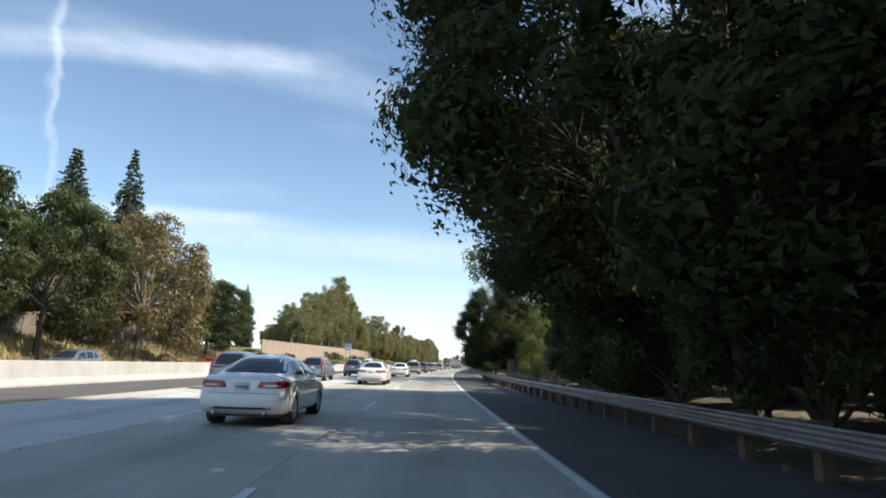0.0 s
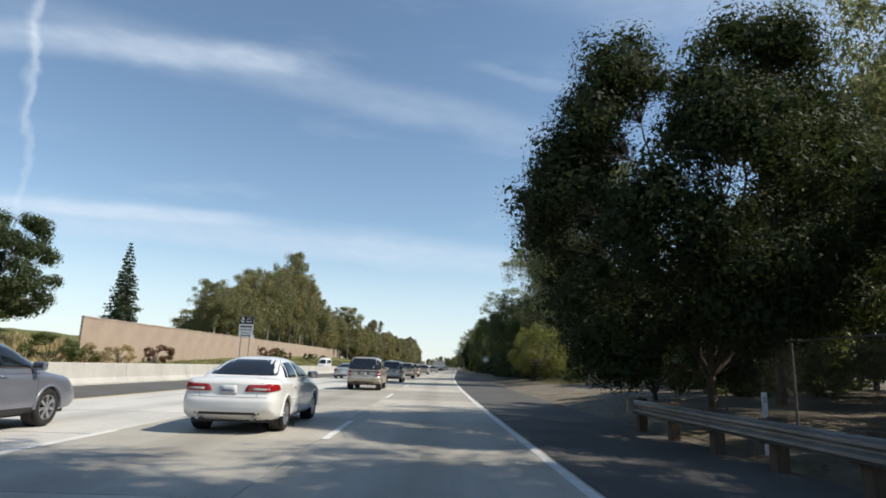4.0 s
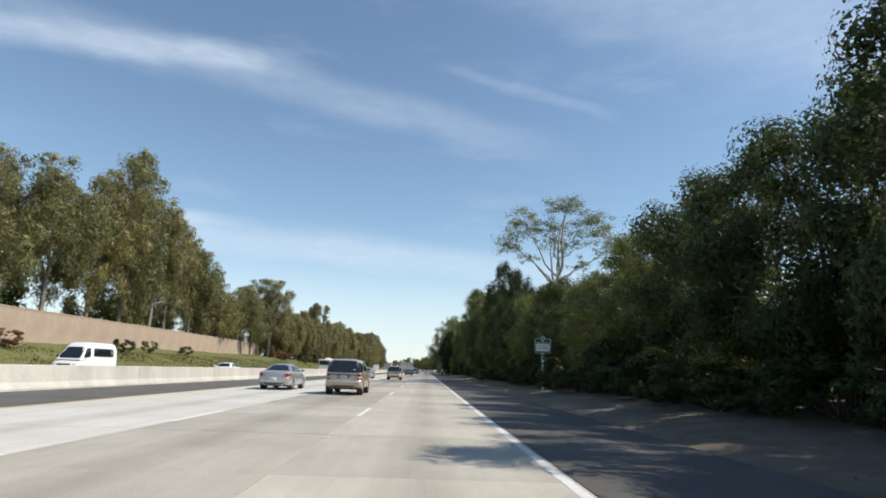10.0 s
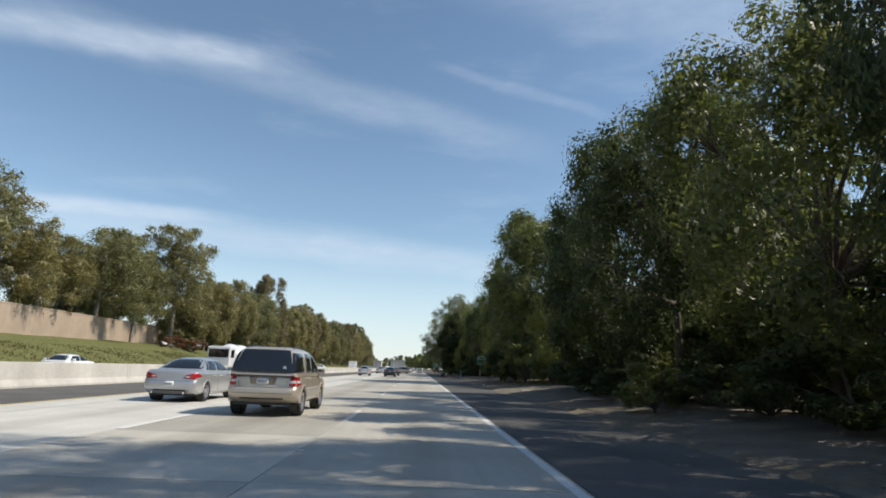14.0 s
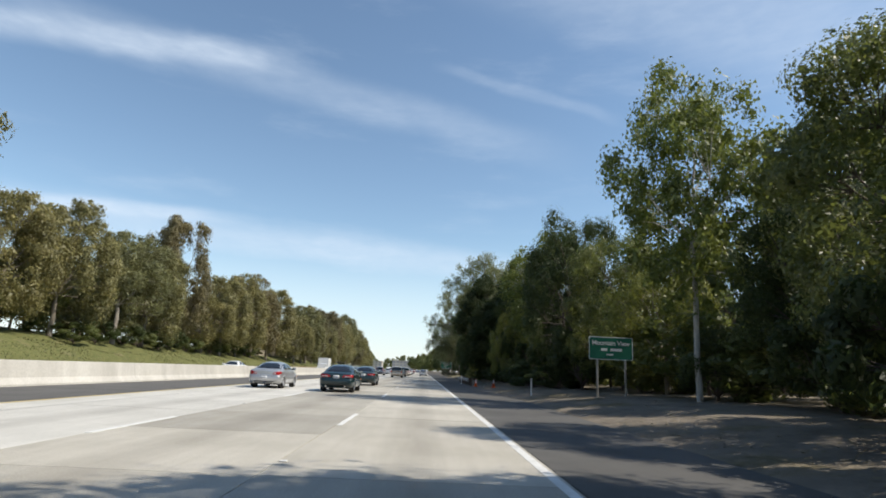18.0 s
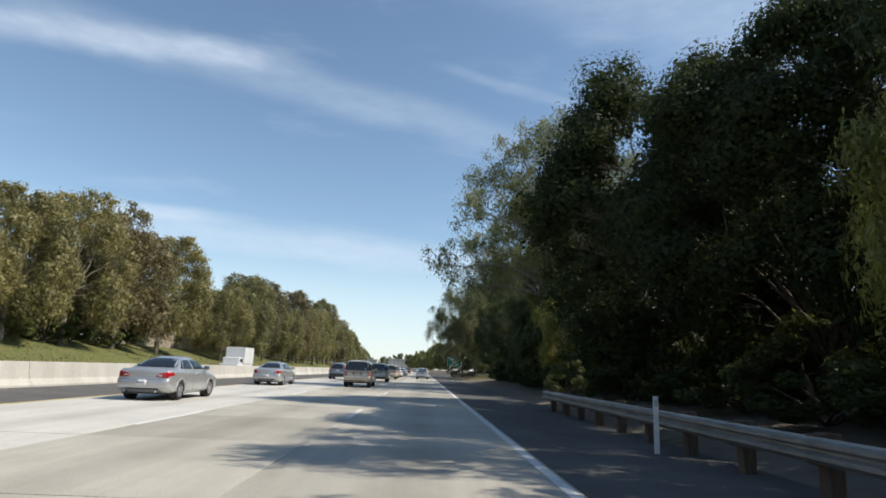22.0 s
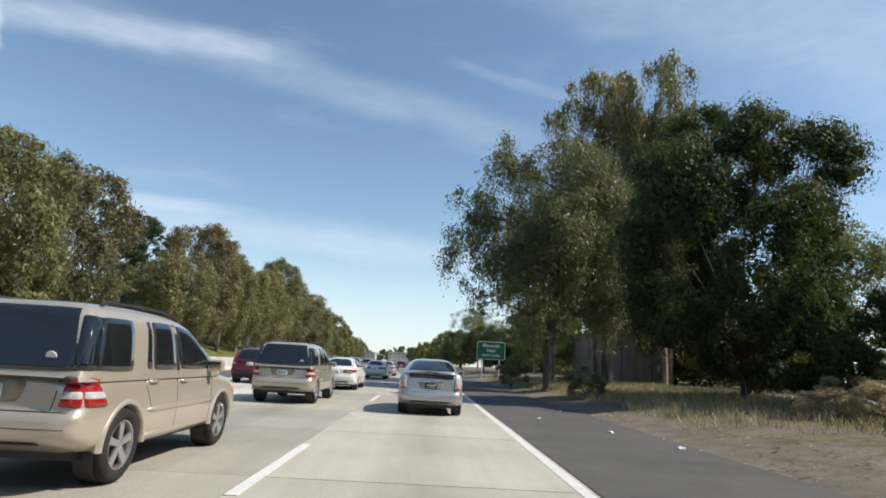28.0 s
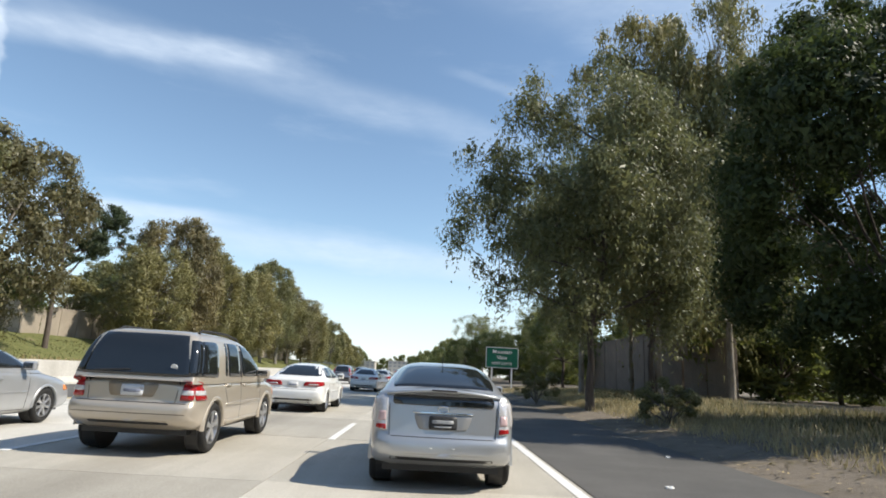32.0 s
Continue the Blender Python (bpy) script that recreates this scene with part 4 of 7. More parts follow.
# right-hand side: kind, s, lat, height, width
RIGHT = [
    # oaks at s -16 and -5 stand unseen behind the start, added for shade
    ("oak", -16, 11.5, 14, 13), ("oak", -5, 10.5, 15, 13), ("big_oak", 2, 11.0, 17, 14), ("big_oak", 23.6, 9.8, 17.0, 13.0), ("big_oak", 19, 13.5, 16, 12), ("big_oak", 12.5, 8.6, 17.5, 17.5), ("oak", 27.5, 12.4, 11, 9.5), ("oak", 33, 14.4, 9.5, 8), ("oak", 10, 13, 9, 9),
    ("shrub_dark", 14, 9.9, 4.2, 5), ("shrub_dark", 5, 9.3, 4.2, 5.5), ("shrub_dark", 11, 9.3, 4.4, 5.5), ("shrub_dark", 17.5, 9.4, 4.4, 5.5), ("shrub_dark", 24.5, 9.7, 4.2, 5.2), ("shrub_dark", 31, 10, 4, 5), ("shrub_dark", 28, 10.6, 4, 5), ("shrub_dark", 37, 11.6, 5.4, 5.4), ("shrub_dark", 34, 11.0, 3.6, 4.5), ("shrub", 45, 11.2, 3.2, 4), ("shrub_dark", 49, 11.3, 3.8, 4.5), ("shrub_dark", 53, 11, 3.6, 4.5), ("shrub_dark", 21, 9.8, 4, 5), ("shrub_dark", 8, 9.9, 4, 5), ("shrub_dark", 2, 10, 4, 5),
    ("pepper", 42.0, 10.4, 4.8, 5.0), ("umbrella", 45, 14.6, 22, 15), ("oak_mid", 43, 17, 7.5, 8), ("big_oak", 64, 8.4, 10.4, 9.0), ("syc", 54, 17.5, 12, 9.5), ("oak_mid", 57.5, 14.5, 8.0, 7), ("oak_mid", 59, 13, 8, 7), ("oak_mid", 70, 13.5, 8, 8), ("shrub", 74, 10.8, 4.6, 5),
    ("gum_near", 68, 18, 15, 10), ("gum_near", 109, 38, 21, 13), ("oak", 97, 25, 9, 9), ("oak", 103.5, 22.0, 8.6, 9), ("oak", 111, 23.5, 10.5, 10), ("oak_mid", 114, 17.0, 12.5, 7.5),
    ("pepper", 106.3, 11.6, 5.6, 5.8), ("shrub_dark", 107.4, 11.2, 2.2, 4.6), ("oak", 123.5, 11.8, 11.0, 9.4), ("oak", 130, 13.2, 9.4, 9), ("gum_near", 118, 14.6, 16.5, 10), ("gum_near", 131, 24, 15, 10), ("gum_near", 138, 25, 19, 10), ("oak_mid", 136, 13.6, 9.6, 9), ("oak", 141, 13.4, 10.2, 9),
    ("oak_mid", 147.5, 18.5, 12.8, 9), ("oak", 148, 13.6, 9.6, 9), ("oak", 155, 14.2, 9.8, 9), ("oak_mid", 162, 14.4, 9.8, 9), ("oak_mid", 169, 14.6, 8.8, 9), ("oak", 177, 13.4, 9, 9),
    ("oak_mid", 185, 13.4, 9.6, 9), ("oak", 192, 12.8, 10.2, 9), ("umbrella", 198, 16.4, 21.5, 16), ("oak", 200, 11.4, 14.4, 7), ("oak_mid", 207, 12.4, 12.0, 10), ("oak", 215, 11.8, 13.6, 10),
    ("oak", 224, 12.6, 13.2, 10), ("oak", 240, 21, 9, 9), ("gum_near", 243, 26, 15, 10),
    ("big_round", 252, 15.2, 18.8, 17), ("pepper", 241.0, 15.0, 10.5, 8.5), ("oak_mid", 265, 14.5, 11, 9), ("oak", 273, 17.5, 9, 8),
    ("syc", 278, 14.1, 17.0, 8), ("pepper", 286, 16.0, 8.0, 8.0), ("oak_mid", 292, 15.5, 11.5, 9), ("oak", 298, 14.0, 15.0, 10), ("oak", 303.5, 14.4, 13.6, 9), ("syc", 311, 14.2, 15.8, 10.5),
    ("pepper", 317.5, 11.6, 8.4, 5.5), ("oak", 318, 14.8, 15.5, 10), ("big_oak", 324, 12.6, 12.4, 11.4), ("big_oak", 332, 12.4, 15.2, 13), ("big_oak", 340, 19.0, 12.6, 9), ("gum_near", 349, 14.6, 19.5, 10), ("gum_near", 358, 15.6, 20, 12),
    ("pepper", 344.5, 11.0, 8.0, 5.0), ("oak", 348.5, 14.2, 9, 8), ("oak_mid", 353, 13.6, 9.5, 9.5), ("oak", 361, 13.6, 11, 9.5), ("oak", 368, 12.8, 9.8, 10), ("oak", 377, 13.2, 10.5, 10.5),
    ("big_dark", 402, 15.2, 13.6, 10.5), ("oak", 394.5, 21, 11, 8), ("gum_far", 421, 15.5, 25, 7.5), ("gum_far", 419, 18.8, 25.5, 7),
    ("gum_near", 427, 12.5, 18, 10), ("gum_near", 430, 17, 17, 9), ("oak", 433, 25, 12, 11), ("oak_mid", 412, 27, 11, 10),
    ("oak_mid", 452, 17, 10, 9), ("gum_near", 470, 19, 13, 9), ("oak", 485, 16, 9, 10), ("oak", 505, 15, 10, 11), ("gum_near", 525, 16, 15, 12), ("oak", 545, 14, 12, 12),
]
LEFT = [
    ("oak_far", 36, -31, 14, 14), ("oak_far", 50, -31.5, 15.0, 13), ("brown_far", 64, -30.5, 18.0, 15.2), ("oak_far", 85, -32, 12.8, 13), ("oak_far", 75, -37, 12, 12), ("oak_far", 98, -35, 12, 10),
    ("redwood", 104, -58, 36, 14), ("redwood", 89, -58, 30, 13), ("redwood", 96, -64, 33, 12), ("spire", 141.5, -48.8, 15.4, 6.6), ("spire", 274.8, -126.5, 31.8, 8),
    ("gum_far", 170, -46, 13.2, 10), ("gum_far", 178, -46.5, 13.8, 12), ("gum_far", 187, -47, 17.4, 11), ("gum_far", 196, -46, 20.6, 12.5), ("gum_far", 207, -47, 21.5, 12), ("gum_far", 216, -46.5, 25, 11),
    ("gum_far", 224, -46, 30, 12), ("gum_far", 232, -45, 25, 11), ("gum_far", 241, -46.5, 24.5, 8.5), ("gum_far", 248, -45, 20.5, 12), ("gum_far", 258, -45.5, 15.5, 11), ("gum_far", 267, -46, 13, 11), ("gum_far", 279, -45, 16.4, 13),
    ("gum_far", 289, -44.5, 15.5, 10), ("gum_far", 299, -42.5, 21.8, 13.5), ("weep_far", 309, -40, 15.1, 12.2), ("weep_far", 317, -38.5, 16.1, 12.8), ("gum_far", 327, -37, 14.6, 11), ("weep_far", 336, -37.5, 15.3, 11.6),
    ("brown_far", 345.5, -38, 23.3, 12.2), ("weep_far", 355, -36.5, 11.0, 11.6), ("weep_far", 363, -36, 15.4, 12.2), ("weep_far", 372, -36, 17.8, 13.4), ("brown_far", 382, -36, 18.7, 13.4), ("weep_far", 392.5, -35, 18.4, 14.0), ("oak_far", 385, -41, 9, 10),
    ("weep_far", 411.5, -32.6, 13.6, 11.6), ("weep_far", 422, -33, 17.4, 14.0), ("brown_far", 433, -34, 19.0, 14.5), ("weep_far", 459, -33, 14.8, 11.5), ("brown_far", 468.5, -33.5, 21.6, 13.4), ("weep_far", 479, -33.5, 19.6, 13.0),
    ("weep_far", 488, -33, 17.4, 13.4), ("weep_far", 500, -32.5, 19.7, 14.0), ("weep_far", 517, -33.5, 24.0, 15.2), ("gum_far", 530, -33, 18.2, 13.8), ("brown_far", 545, -33, 20.6, 15.9), ("weep_far", 560, -32, 20.6, 16.8),
]
for k, s, lat, h, w in RIGHT + LEFT:
    plant(k, s, lat, h, w)
plant("spread", 53.5, 15.6, 22, 15.5, turn=0)
plant("branchy", 97.0, 14.2, 19.5, 15, turn=200)
plant("arching", 352, 11.6, 21, 14.5, turn=0)
plant("pine", 442, -33.6, 15, 14, turn=90)
plant("fill", 246, 27, 5, 12, dz=-0.8)
plant("fill", 257, 24, 6, 10, dz=-0.8)
plant("shrub", 101, 14.6, 1.4, 3)
plant("shrub_dark", 110, 16.5, 4.5, 6)
plant("branchy", 364, 12.6, 19, 14, turn=0)
plant("weeping", 412, 9.0, 16.5, 13, turn=4)
plant("weeping", 421, 15.0, 18, 14, turn=150)
for i in range(3):      # behind the wall
    plant("fill", 424 + 9 * i, 24.5 + i % 2, 6 + i % 3, 10, dz=-0.5)
for i in range(8):      # dark growth at the foot of the far trees
    plant("fill", 24 + 12 * i, -44 - 2 * (i % 2), 6.5 + i % 3, 12, dz=-0.8)
for i in range(16):     # the rows go on round the bend
    plant("fill_gum", 580 + 22 * i, -32 - 3 * (i % 3), 15 + 2.5 * (i % 4), 13)
    plant("fill", 570 + 22 * i, 16 + 3 * (i % 2), 11 + 2 * (i % 3), 14)
for i in range(34):     # second rows behind, closing the view
    s = -30 + 17 * i
    if not (236 < s < 250 or 383 < s < 420):
        plant("fill", s, 23 + 4 * (i % 3), 10 + 2 * (i % 4), 15)
    if not 94 < s < 160:
        plant("fill" if i % 3 else "fill_gum", s + 6, -52 - 5 * (i % 3), 10 + 2 * (i % 4), 15)
for i in range(44):     # thickets that close the gaps between trunks
    s = -20 + 13 * i
    if not 388 < s < 418:
        plant("fill", s, 27 + 3 * (i % 2), 5.5 + 1.0 * (i % 3), 13, dz=-1.2)
    if s > 296:
        plant("fill_gum" if i % 2 else "fill", s, -43.5, 7.5 + 1.5 * (i % 3), 11, dz=-0.8)
for i in range(13):     # the far end of the view
    plant("fill", 985 + 9 * (i % 3), -66 + 11 * i, 13 + 2 * (i % 4), 17)
for i in range(14):     # clipped hedge on the far bank
    plant("shrub_dark" if i % 3 else "shrub", 318 + 5.2 * i, -36.4 - 0.5 * (i % 2), 2.4 + 0.5 * (i % 3), 5.4)
# low growth
for k, s, lat, h, w in [("shrub_red", 166, -35, 2.6, 4), ("shrub_red", 172, -34.5, 2.4, 3.6), ("shrub", 178, -34.4, 2.4, 3.6), ("shrub_red", 184, -34.6, 2.0, 3), ("shrub_dark", 205, -35, 1.8, 3), ("shrub", 213, -35.5, 1.8, 2.6), ("shrub_dark", 226, -35.8, 1.5, 2.5),
        ("shrub_red", 296, -37, 2.6, 5), ("shrub_red", 289, -38, 2.4, 4), ("shrub_dry", 70, -29.5, 1.6, 4), ("shrub_dry", 52, -29, 1.8, 5), ("shrub_dry", 40, -29.4, 1.6, 5), ("shrub", 80, -29.6, 1.5, 3.5), ("shrub", 104, -30, 1.8, 3.5), ("shrub_dry", 110, -30.2, 2.2, 4), ("shrub_dry", 105, -29.6, 2.4, 4), ("shrub_red", 118, -30.4, 2.6, 4), ("shrub", 100, -30.4, 2.6, 5),
        ("shrub_pale", 404.5, 9.3, 1.5, 2.2), ("shrub_pale", 407, 10.2, 1.2, 1.8), ("shrub_dry", 392, 13.5, 1.1, 2.2), ("shrub_pale", 419, 7.9, 2.2, 2.8), ("shrub_dry", 393, 12.9, 0.9, 2.4), ("shrub_dry", 396, 15.5, 1.2, 2.6), ("shrub_dark", 405, 17.5, 3.2, 4.6), ("shrub_dark", 402.5, 15.6, 4.6, 6), ("shrub_dark", 398.5, 17.0, 4.4, 6), ("shrub", 399, 17.5, 2.6, 4.4), ("shrub_dark", 395, 19, 2.6, 4.4), ("shrub", 392, 21, 2.4, 4.4), ("shrub", 102, 13.5, 1.2, 2.4),
        ("shrub", 246, 11.4, 3.8, 5.4), ("shrub_dark", 250, 11.2, 4.4, 5.6), ("shrub", 254, 10.8, 4.2, 5.4), ("shrub_dark", 258.5, 11, 4.4, 5.4), ("shrub", 242, 13, 3.2, 5), ("shrub_dark", 262, 11.5, 4.5, 5), ("shrub_dark", 279, 15.4, 3.6, 4.5), ("shrub", 288, 15.2, 3, 4), ("shrub_dark", 271, 15.4, 3.6, 4.5), ("shrub", 212, 9.6, 1.6, 3), ("shrub_dark", 345, 9.9, 4.4, 4.6), ("shrub_dark", 349, 10.3, 6, 5.5), ("shrub_dark", 354, 10.6, 5.2, 5.5), ("shrub", 338, 9.4, 2, 3)]:
    plant(k, s, lat, h, w)
for i in range(62):     # undergrowth added below the right-hand trees, dark leaves standing in for shade
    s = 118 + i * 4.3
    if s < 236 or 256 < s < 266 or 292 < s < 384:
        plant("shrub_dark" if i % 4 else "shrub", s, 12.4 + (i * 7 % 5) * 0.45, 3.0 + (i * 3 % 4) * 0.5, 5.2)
for i in range(64):     # low skirts of dark leaves, added so the foot of the belt looks shaded
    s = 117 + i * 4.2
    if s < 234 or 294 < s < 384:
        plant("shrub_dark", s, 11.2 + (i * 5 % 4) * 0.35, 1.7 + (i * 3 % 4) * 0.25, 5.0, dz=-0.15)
for i in range(46):     # thicket behind the trunks
    s = -8 + 8.6 * i
    if s < 88 or 118 < s < 236 or 260 < s < 384:
        plant("fill", s, 17.6 + i % 2, 4.6 + i % 3 * 0.6, 10, dz=-0.6)


# ---- vehicles ----
from mathutils.bvhtree import BVHTree

M_GLASS = plain("tinted_glass", (0.012, 0.014, 0.016), 0.04, 0.0, 0.0, 0.05, 0.9)
M_TYRE = rough_mat("tyre_rubber", (0.018, 0.018, 0.018), (0.035, 0.034, 0.033), 5, 40, 0.85, 0.2, 0.004)
M_RIM = plain("alloy", (0.52, 0.52, 0.53), 0.28, 0.85, 0.0, 0.1)
M_BLACK = plain("black_trim", (0.02, 0.02, 0.021), 0.55, 0.0, 0.0, 0.2)
M_RED = plain("red_lens", (0.33, 0.012, 0.014), 0.12, 0.0, 0.6, 0.1)
M_CLEAR = plain("clear_lens", (0.62, 0.60, 0.60), 0.10, 0.2, 0.6, 0.15, scale=25)
M_AMBER = plain("amber_lens", (0.62, 0.20, 0.03), 0.12, 0.0, 0.6, 0.1)
M_PLATE = plain("plate_white", (0.66, 0.67, 0.68), 0.5, var=0.05)
M_PLATE_BAR = plain("plate_bar", (0.20, 0.22, 0.28), 0.5)
M_CHROME = plain("chrome", (0.75, 0.75, 0.76), 0.12, 1.0, 0.0, 0.05)


def paint(name, col, metal=0.35):
    return plain("paint_" + name, col, 0.32, metal, 0.8, 0.05, 0.5, 1.2)


def lathe(bm, prof, n=22):
    """Spin (radius, x) round the x axis."""
    rings = [[bm.verts.new((x, r * math.cos(2 * math.pi * i / n), r * math.sin(2 * math.pi * i / n))) for i in range(n)] for r, x in prof]
    for a, b in zip(rings, rings[1:]):
        for i in range(n):
            bm.faces.new((a[i], a[(i + 1) % n], b[(i + 1) % n], b[i]))
    return rings


def smooth(ob):
    for f in ob.data.polygons:
        f.use_smooth = True
    return ob


_WHEELS = {}


def wheel_meshes(r, spokes):
    key = (round(r, 3), spokes)
    if key in _WHEELS:
        return _WHEELS[key]
    w, q = 0.21, r * 0.66
    bm = bmesh.new()
    lathe(bm, [(q, 0.02), (q + 0.012, 0.0), (r * 0.86, -0.012), (r * 0.965, 0.012), (r, 0.04), (r, w - 0.04), (r * 0.965, w - 0.012), (r * 0.86, w), (q, w - 0.02)])
    tyre = part("tyre", bm, M_TYRE, None)
    smooth(tyre)
    bm = bmesh.new()
    lathe(bm, [(q, 0.03), (q, 0.004), (q * 0.95, 0.006), (q * 0.9, 0.05), (q * 0.88, w - 0.03)])
    rings = lathe(bm, [(q * 0.26, 0.03), (q * 0.22, 0.012), (q * 0.1, 0.008)])
    bm.faces.new(rings[-1])
    for i in range(spokes):
        a = 2 * math.pi * i / spokes
        tmp = bmesh.new()
        sw = q * (0.80 / spokes + 0.02)
        box(tmp, 0.010, 0.05, -sw, sw, q * 0.15, q * 0.93, bevel=0.012)
        for v in tmp.verts:
            if v.co.z < q * 0.5:
                v.co.y *= 0.72
        bmesh.ops.transform(tmp, matrix=Matrix.Rotation(a, 4, "X"), verts=tmp.verts)
        me = bpy.data.meshes.new("tmp")
        tmp.to_mesh(me)
        tmp.free()
        bm.from_mesh(me)
        bpy.data.meshes.remove(me)
    rim = part("rim", bm, M_RIM, None)
    bm = bmesh.new()
    rings = lathe(bm, [(q * 0.9, 0.085), (q * 0.1, 0.085)])
    bm.faces.new(rings[-1])
    disc = part("brake_disc", bm, M_BLACK, None)
    _WHEELS[key] = (tyre.data, rim.data, disc.data)
    for o in (tyre, rim, disc):
        bpy.data.objects.remove(o)
    return _WHEELS[key]


def grid_mesh(name, pts, mat, parent):
    """Curved patch from a grid of points."""
    n, m = len(pts), len(pts[0])
    verts = [p for row in pts for p in row]
    faces = [(i * m + j, i * m + j + 1, (i + 1) * m + j + 1, (i + 1) * m + j) for i in range(n - 1) for j in range(m - 1)]
    me = bpy.data.meshes.new(name)
    me.from_pydata([tuple(v) for v in verts], [], faces)
    me.materials.append(mat)
    ob = new(name, me)
    ob.parent = parent
    return smooth(ob)


def curve_through(pts, per=8):
    """Smooth run of points through the given ones."""
    out = []
    n = len(pts)
    for i in range(n - 1):
        p0, p1, p2, p3 = (Vector(pts[max(0, min(n - 1, k))]) for k in (i - 1, i, i + 1, i + 2))
        for k in range(per):
            t = k / per
            out.append(0.5 * (2 * p1 + (p2 - p0) * t + (2 * p0 - 5 * p1 + 4 * p2 - p3) * t * t + (3 * p1 - p0 - 3 * p2 + p3) * t ** 3))
    out.append(Vector(pts[-1]))
    return out


class Car:
    """A road vehicle, rear end at y = 0, front at y = L, standing on z = 0."""

    def __init__(self, name, L, W, H, deck, under, wheels, wr, cabin, rear, mat, spokes=5, belt_w=0.96, lean=0.26, label="", category="car", plan=0.88, round_=4.0, bow=0.05):
        self.L, self.W, self.H = L, W, H
        self.ob = thing(name, None, label, category, "traffic")
        hw = W / 2
        ys = sorted(set(np.round(np.concatenate([np.linspace(0, 0.5, 11), np.linspace(0.5, L - 0.5, 44), np.linspace(L - 0.5, L, 11), [w - wr * 1.12 for w in wheels], [w + wr * 1.12 for w in wheels]]), 3)))
        dy, dz = zip(*deck)
        uy, uz = zip(*under)
        rz, ro = zip(*rear)

        def place(x, y, z):
            """Rear and front faces leaned by height and bowed in plan."""
            k0, k1 = max(0, 1 - y / 0.5), max(0, 1 - (L - y) / 0.5)
            off = (float(np.interp(z, rz, ro)) + bow * (x / hw) ** 2) * k0
            off -= (float(np.interp(z, (0.2, 0.5, 0.75, 1.1), (0.05, 0.0, 0.06, 0.25))) + 0.10 * (x / hw) ** 2) * k1
            return x, y + off, z

        secs = []
        NM = 11
        for y in ys:
            t = min(min(y, L - y) / 0.55, 1)
            w = hw * (plan + (1 - plan) * math.sqrt(1 - (1 - t) ** 2))
            zt, zb = float(np.interp(y, dy, dz)), float(np.interp(y, uy, uz))
            e = 0.06 * (1 - math.sqrt(min(min(y, L - y) / 0.12, 1)))
            zt, zb = zt - e, zb + e
            z0, z1 = zb + 0.09, zt - 0.11
            mid = [(w * (0.955 + 0.045 * math.sin(math.pi * (0.15 + 0.72 * k / (NM - 1)))), z0 + (z1 - z0) * k / (NM - 1)) for k in range(NM)]
            half = [(0, zb), (w * 0.72, zb), (w * 0.91, zb + 0.03)] + mid + [(w * 0.955, zt - 0.06), (w * 0.915, zt - 0.022), (w * 0.84, zt), (w * 0.5, zt + 0.022), (0, zt + 0.03)]
            secs.append([place(x, y, z) for x, z in half])
        bm = bmesh.new()
        m = len(secs[0])
        grid = {}
        for i, row in enumerate(secs):
            for j, (x, y, z) in enumerate(row):
                for sgn in (1, -1):
                    if x == 0 and sgn < 0:
                        grid[i, j, sgn] = grid[i, j, 1]
                        continue
                    yy, zz = y, z
                    if 2 <= j <= NM + 2:
                        for wy in wheels:
                            d = math.hypot(y - wy, z - wr)
                            rr = wr * 1.13
                            if d < rr:
                                s_ = rr / max(d, 0.02)
                                if z >= wr * 0.7:
                                    yy, zz = wy + (y - wy) * s_, wr + (z - wr) * s_
                                else:
                                    yy = wy + math.copysign(math.sqrt(max(rr * rr - (z - wr) ** 2, 0)), y - wy)
                    grid[i, j, sgn] = bm.verts.new((x * sgn, yy, zz))
        for i in range(len(secs) - 1):
            for j in range(m - 1):
                c = [secs[a][b] for a, b in ((i, j), (i + 1, j), (i + 1, j + 1), (i, j + 1))]
                cy, cz = sum(p[1] for p in c) / 4, sum(p[2] for p in c) / 4
                if 1 <= j <= NM + 2 and any(math.hypot(cy - wy, cz - wr) < wr * 1.10 for wy in wheels):
                    continue
                for sgn in (1, -1):
                    q = [grid[i, j, sgn], grid[i + 1, j, sgn], grid[i + 1, j + 1, sgn], grid[i, j + 1, sgn]]
                    if len(set(q)) > 2:
                        q2 = list(dict.fromkeys(q))
                        try:
                            bm.faces.new(q2 if sgn > 0 else q2[::-1])
                        except ValueError:
                            pass
        # rear and front faces, bowed
        cols = 10
        for i, y in ((0, ys[0]), (len(secs) - 1, ys[-1])):
            rows = []
            for j in range(1, m - 1):
                x, _, z = secs[i][j]
                row = [grid[i, j, -1]] + [bm.verts.new(place(-x + 2 * x * k / cols, y, z)) for k in range(1, cols)] + [grid[i, j, 1]]
                rows.append(row)
            for r0, r1 in zip(rows, rows[1:]):
                for k in range(cols):
                    bm.faces.new((r0[k], r0[k + 1], r1[k + 1], r1[k]))
            for row, mid_v in ((rows[0], grid[i, 0, 1]), (rows[-1], grid[i, m - 1, 1])):
                for k in range(cols):
                    bm.faces.new((row[k], row[k + 1], mid_v))
        # cabin: cross sections under a curved roof line
        line, zb = cabin
        top = curve_through(line)
        y_end = line[-1][0]
        rings = []
        n = 26
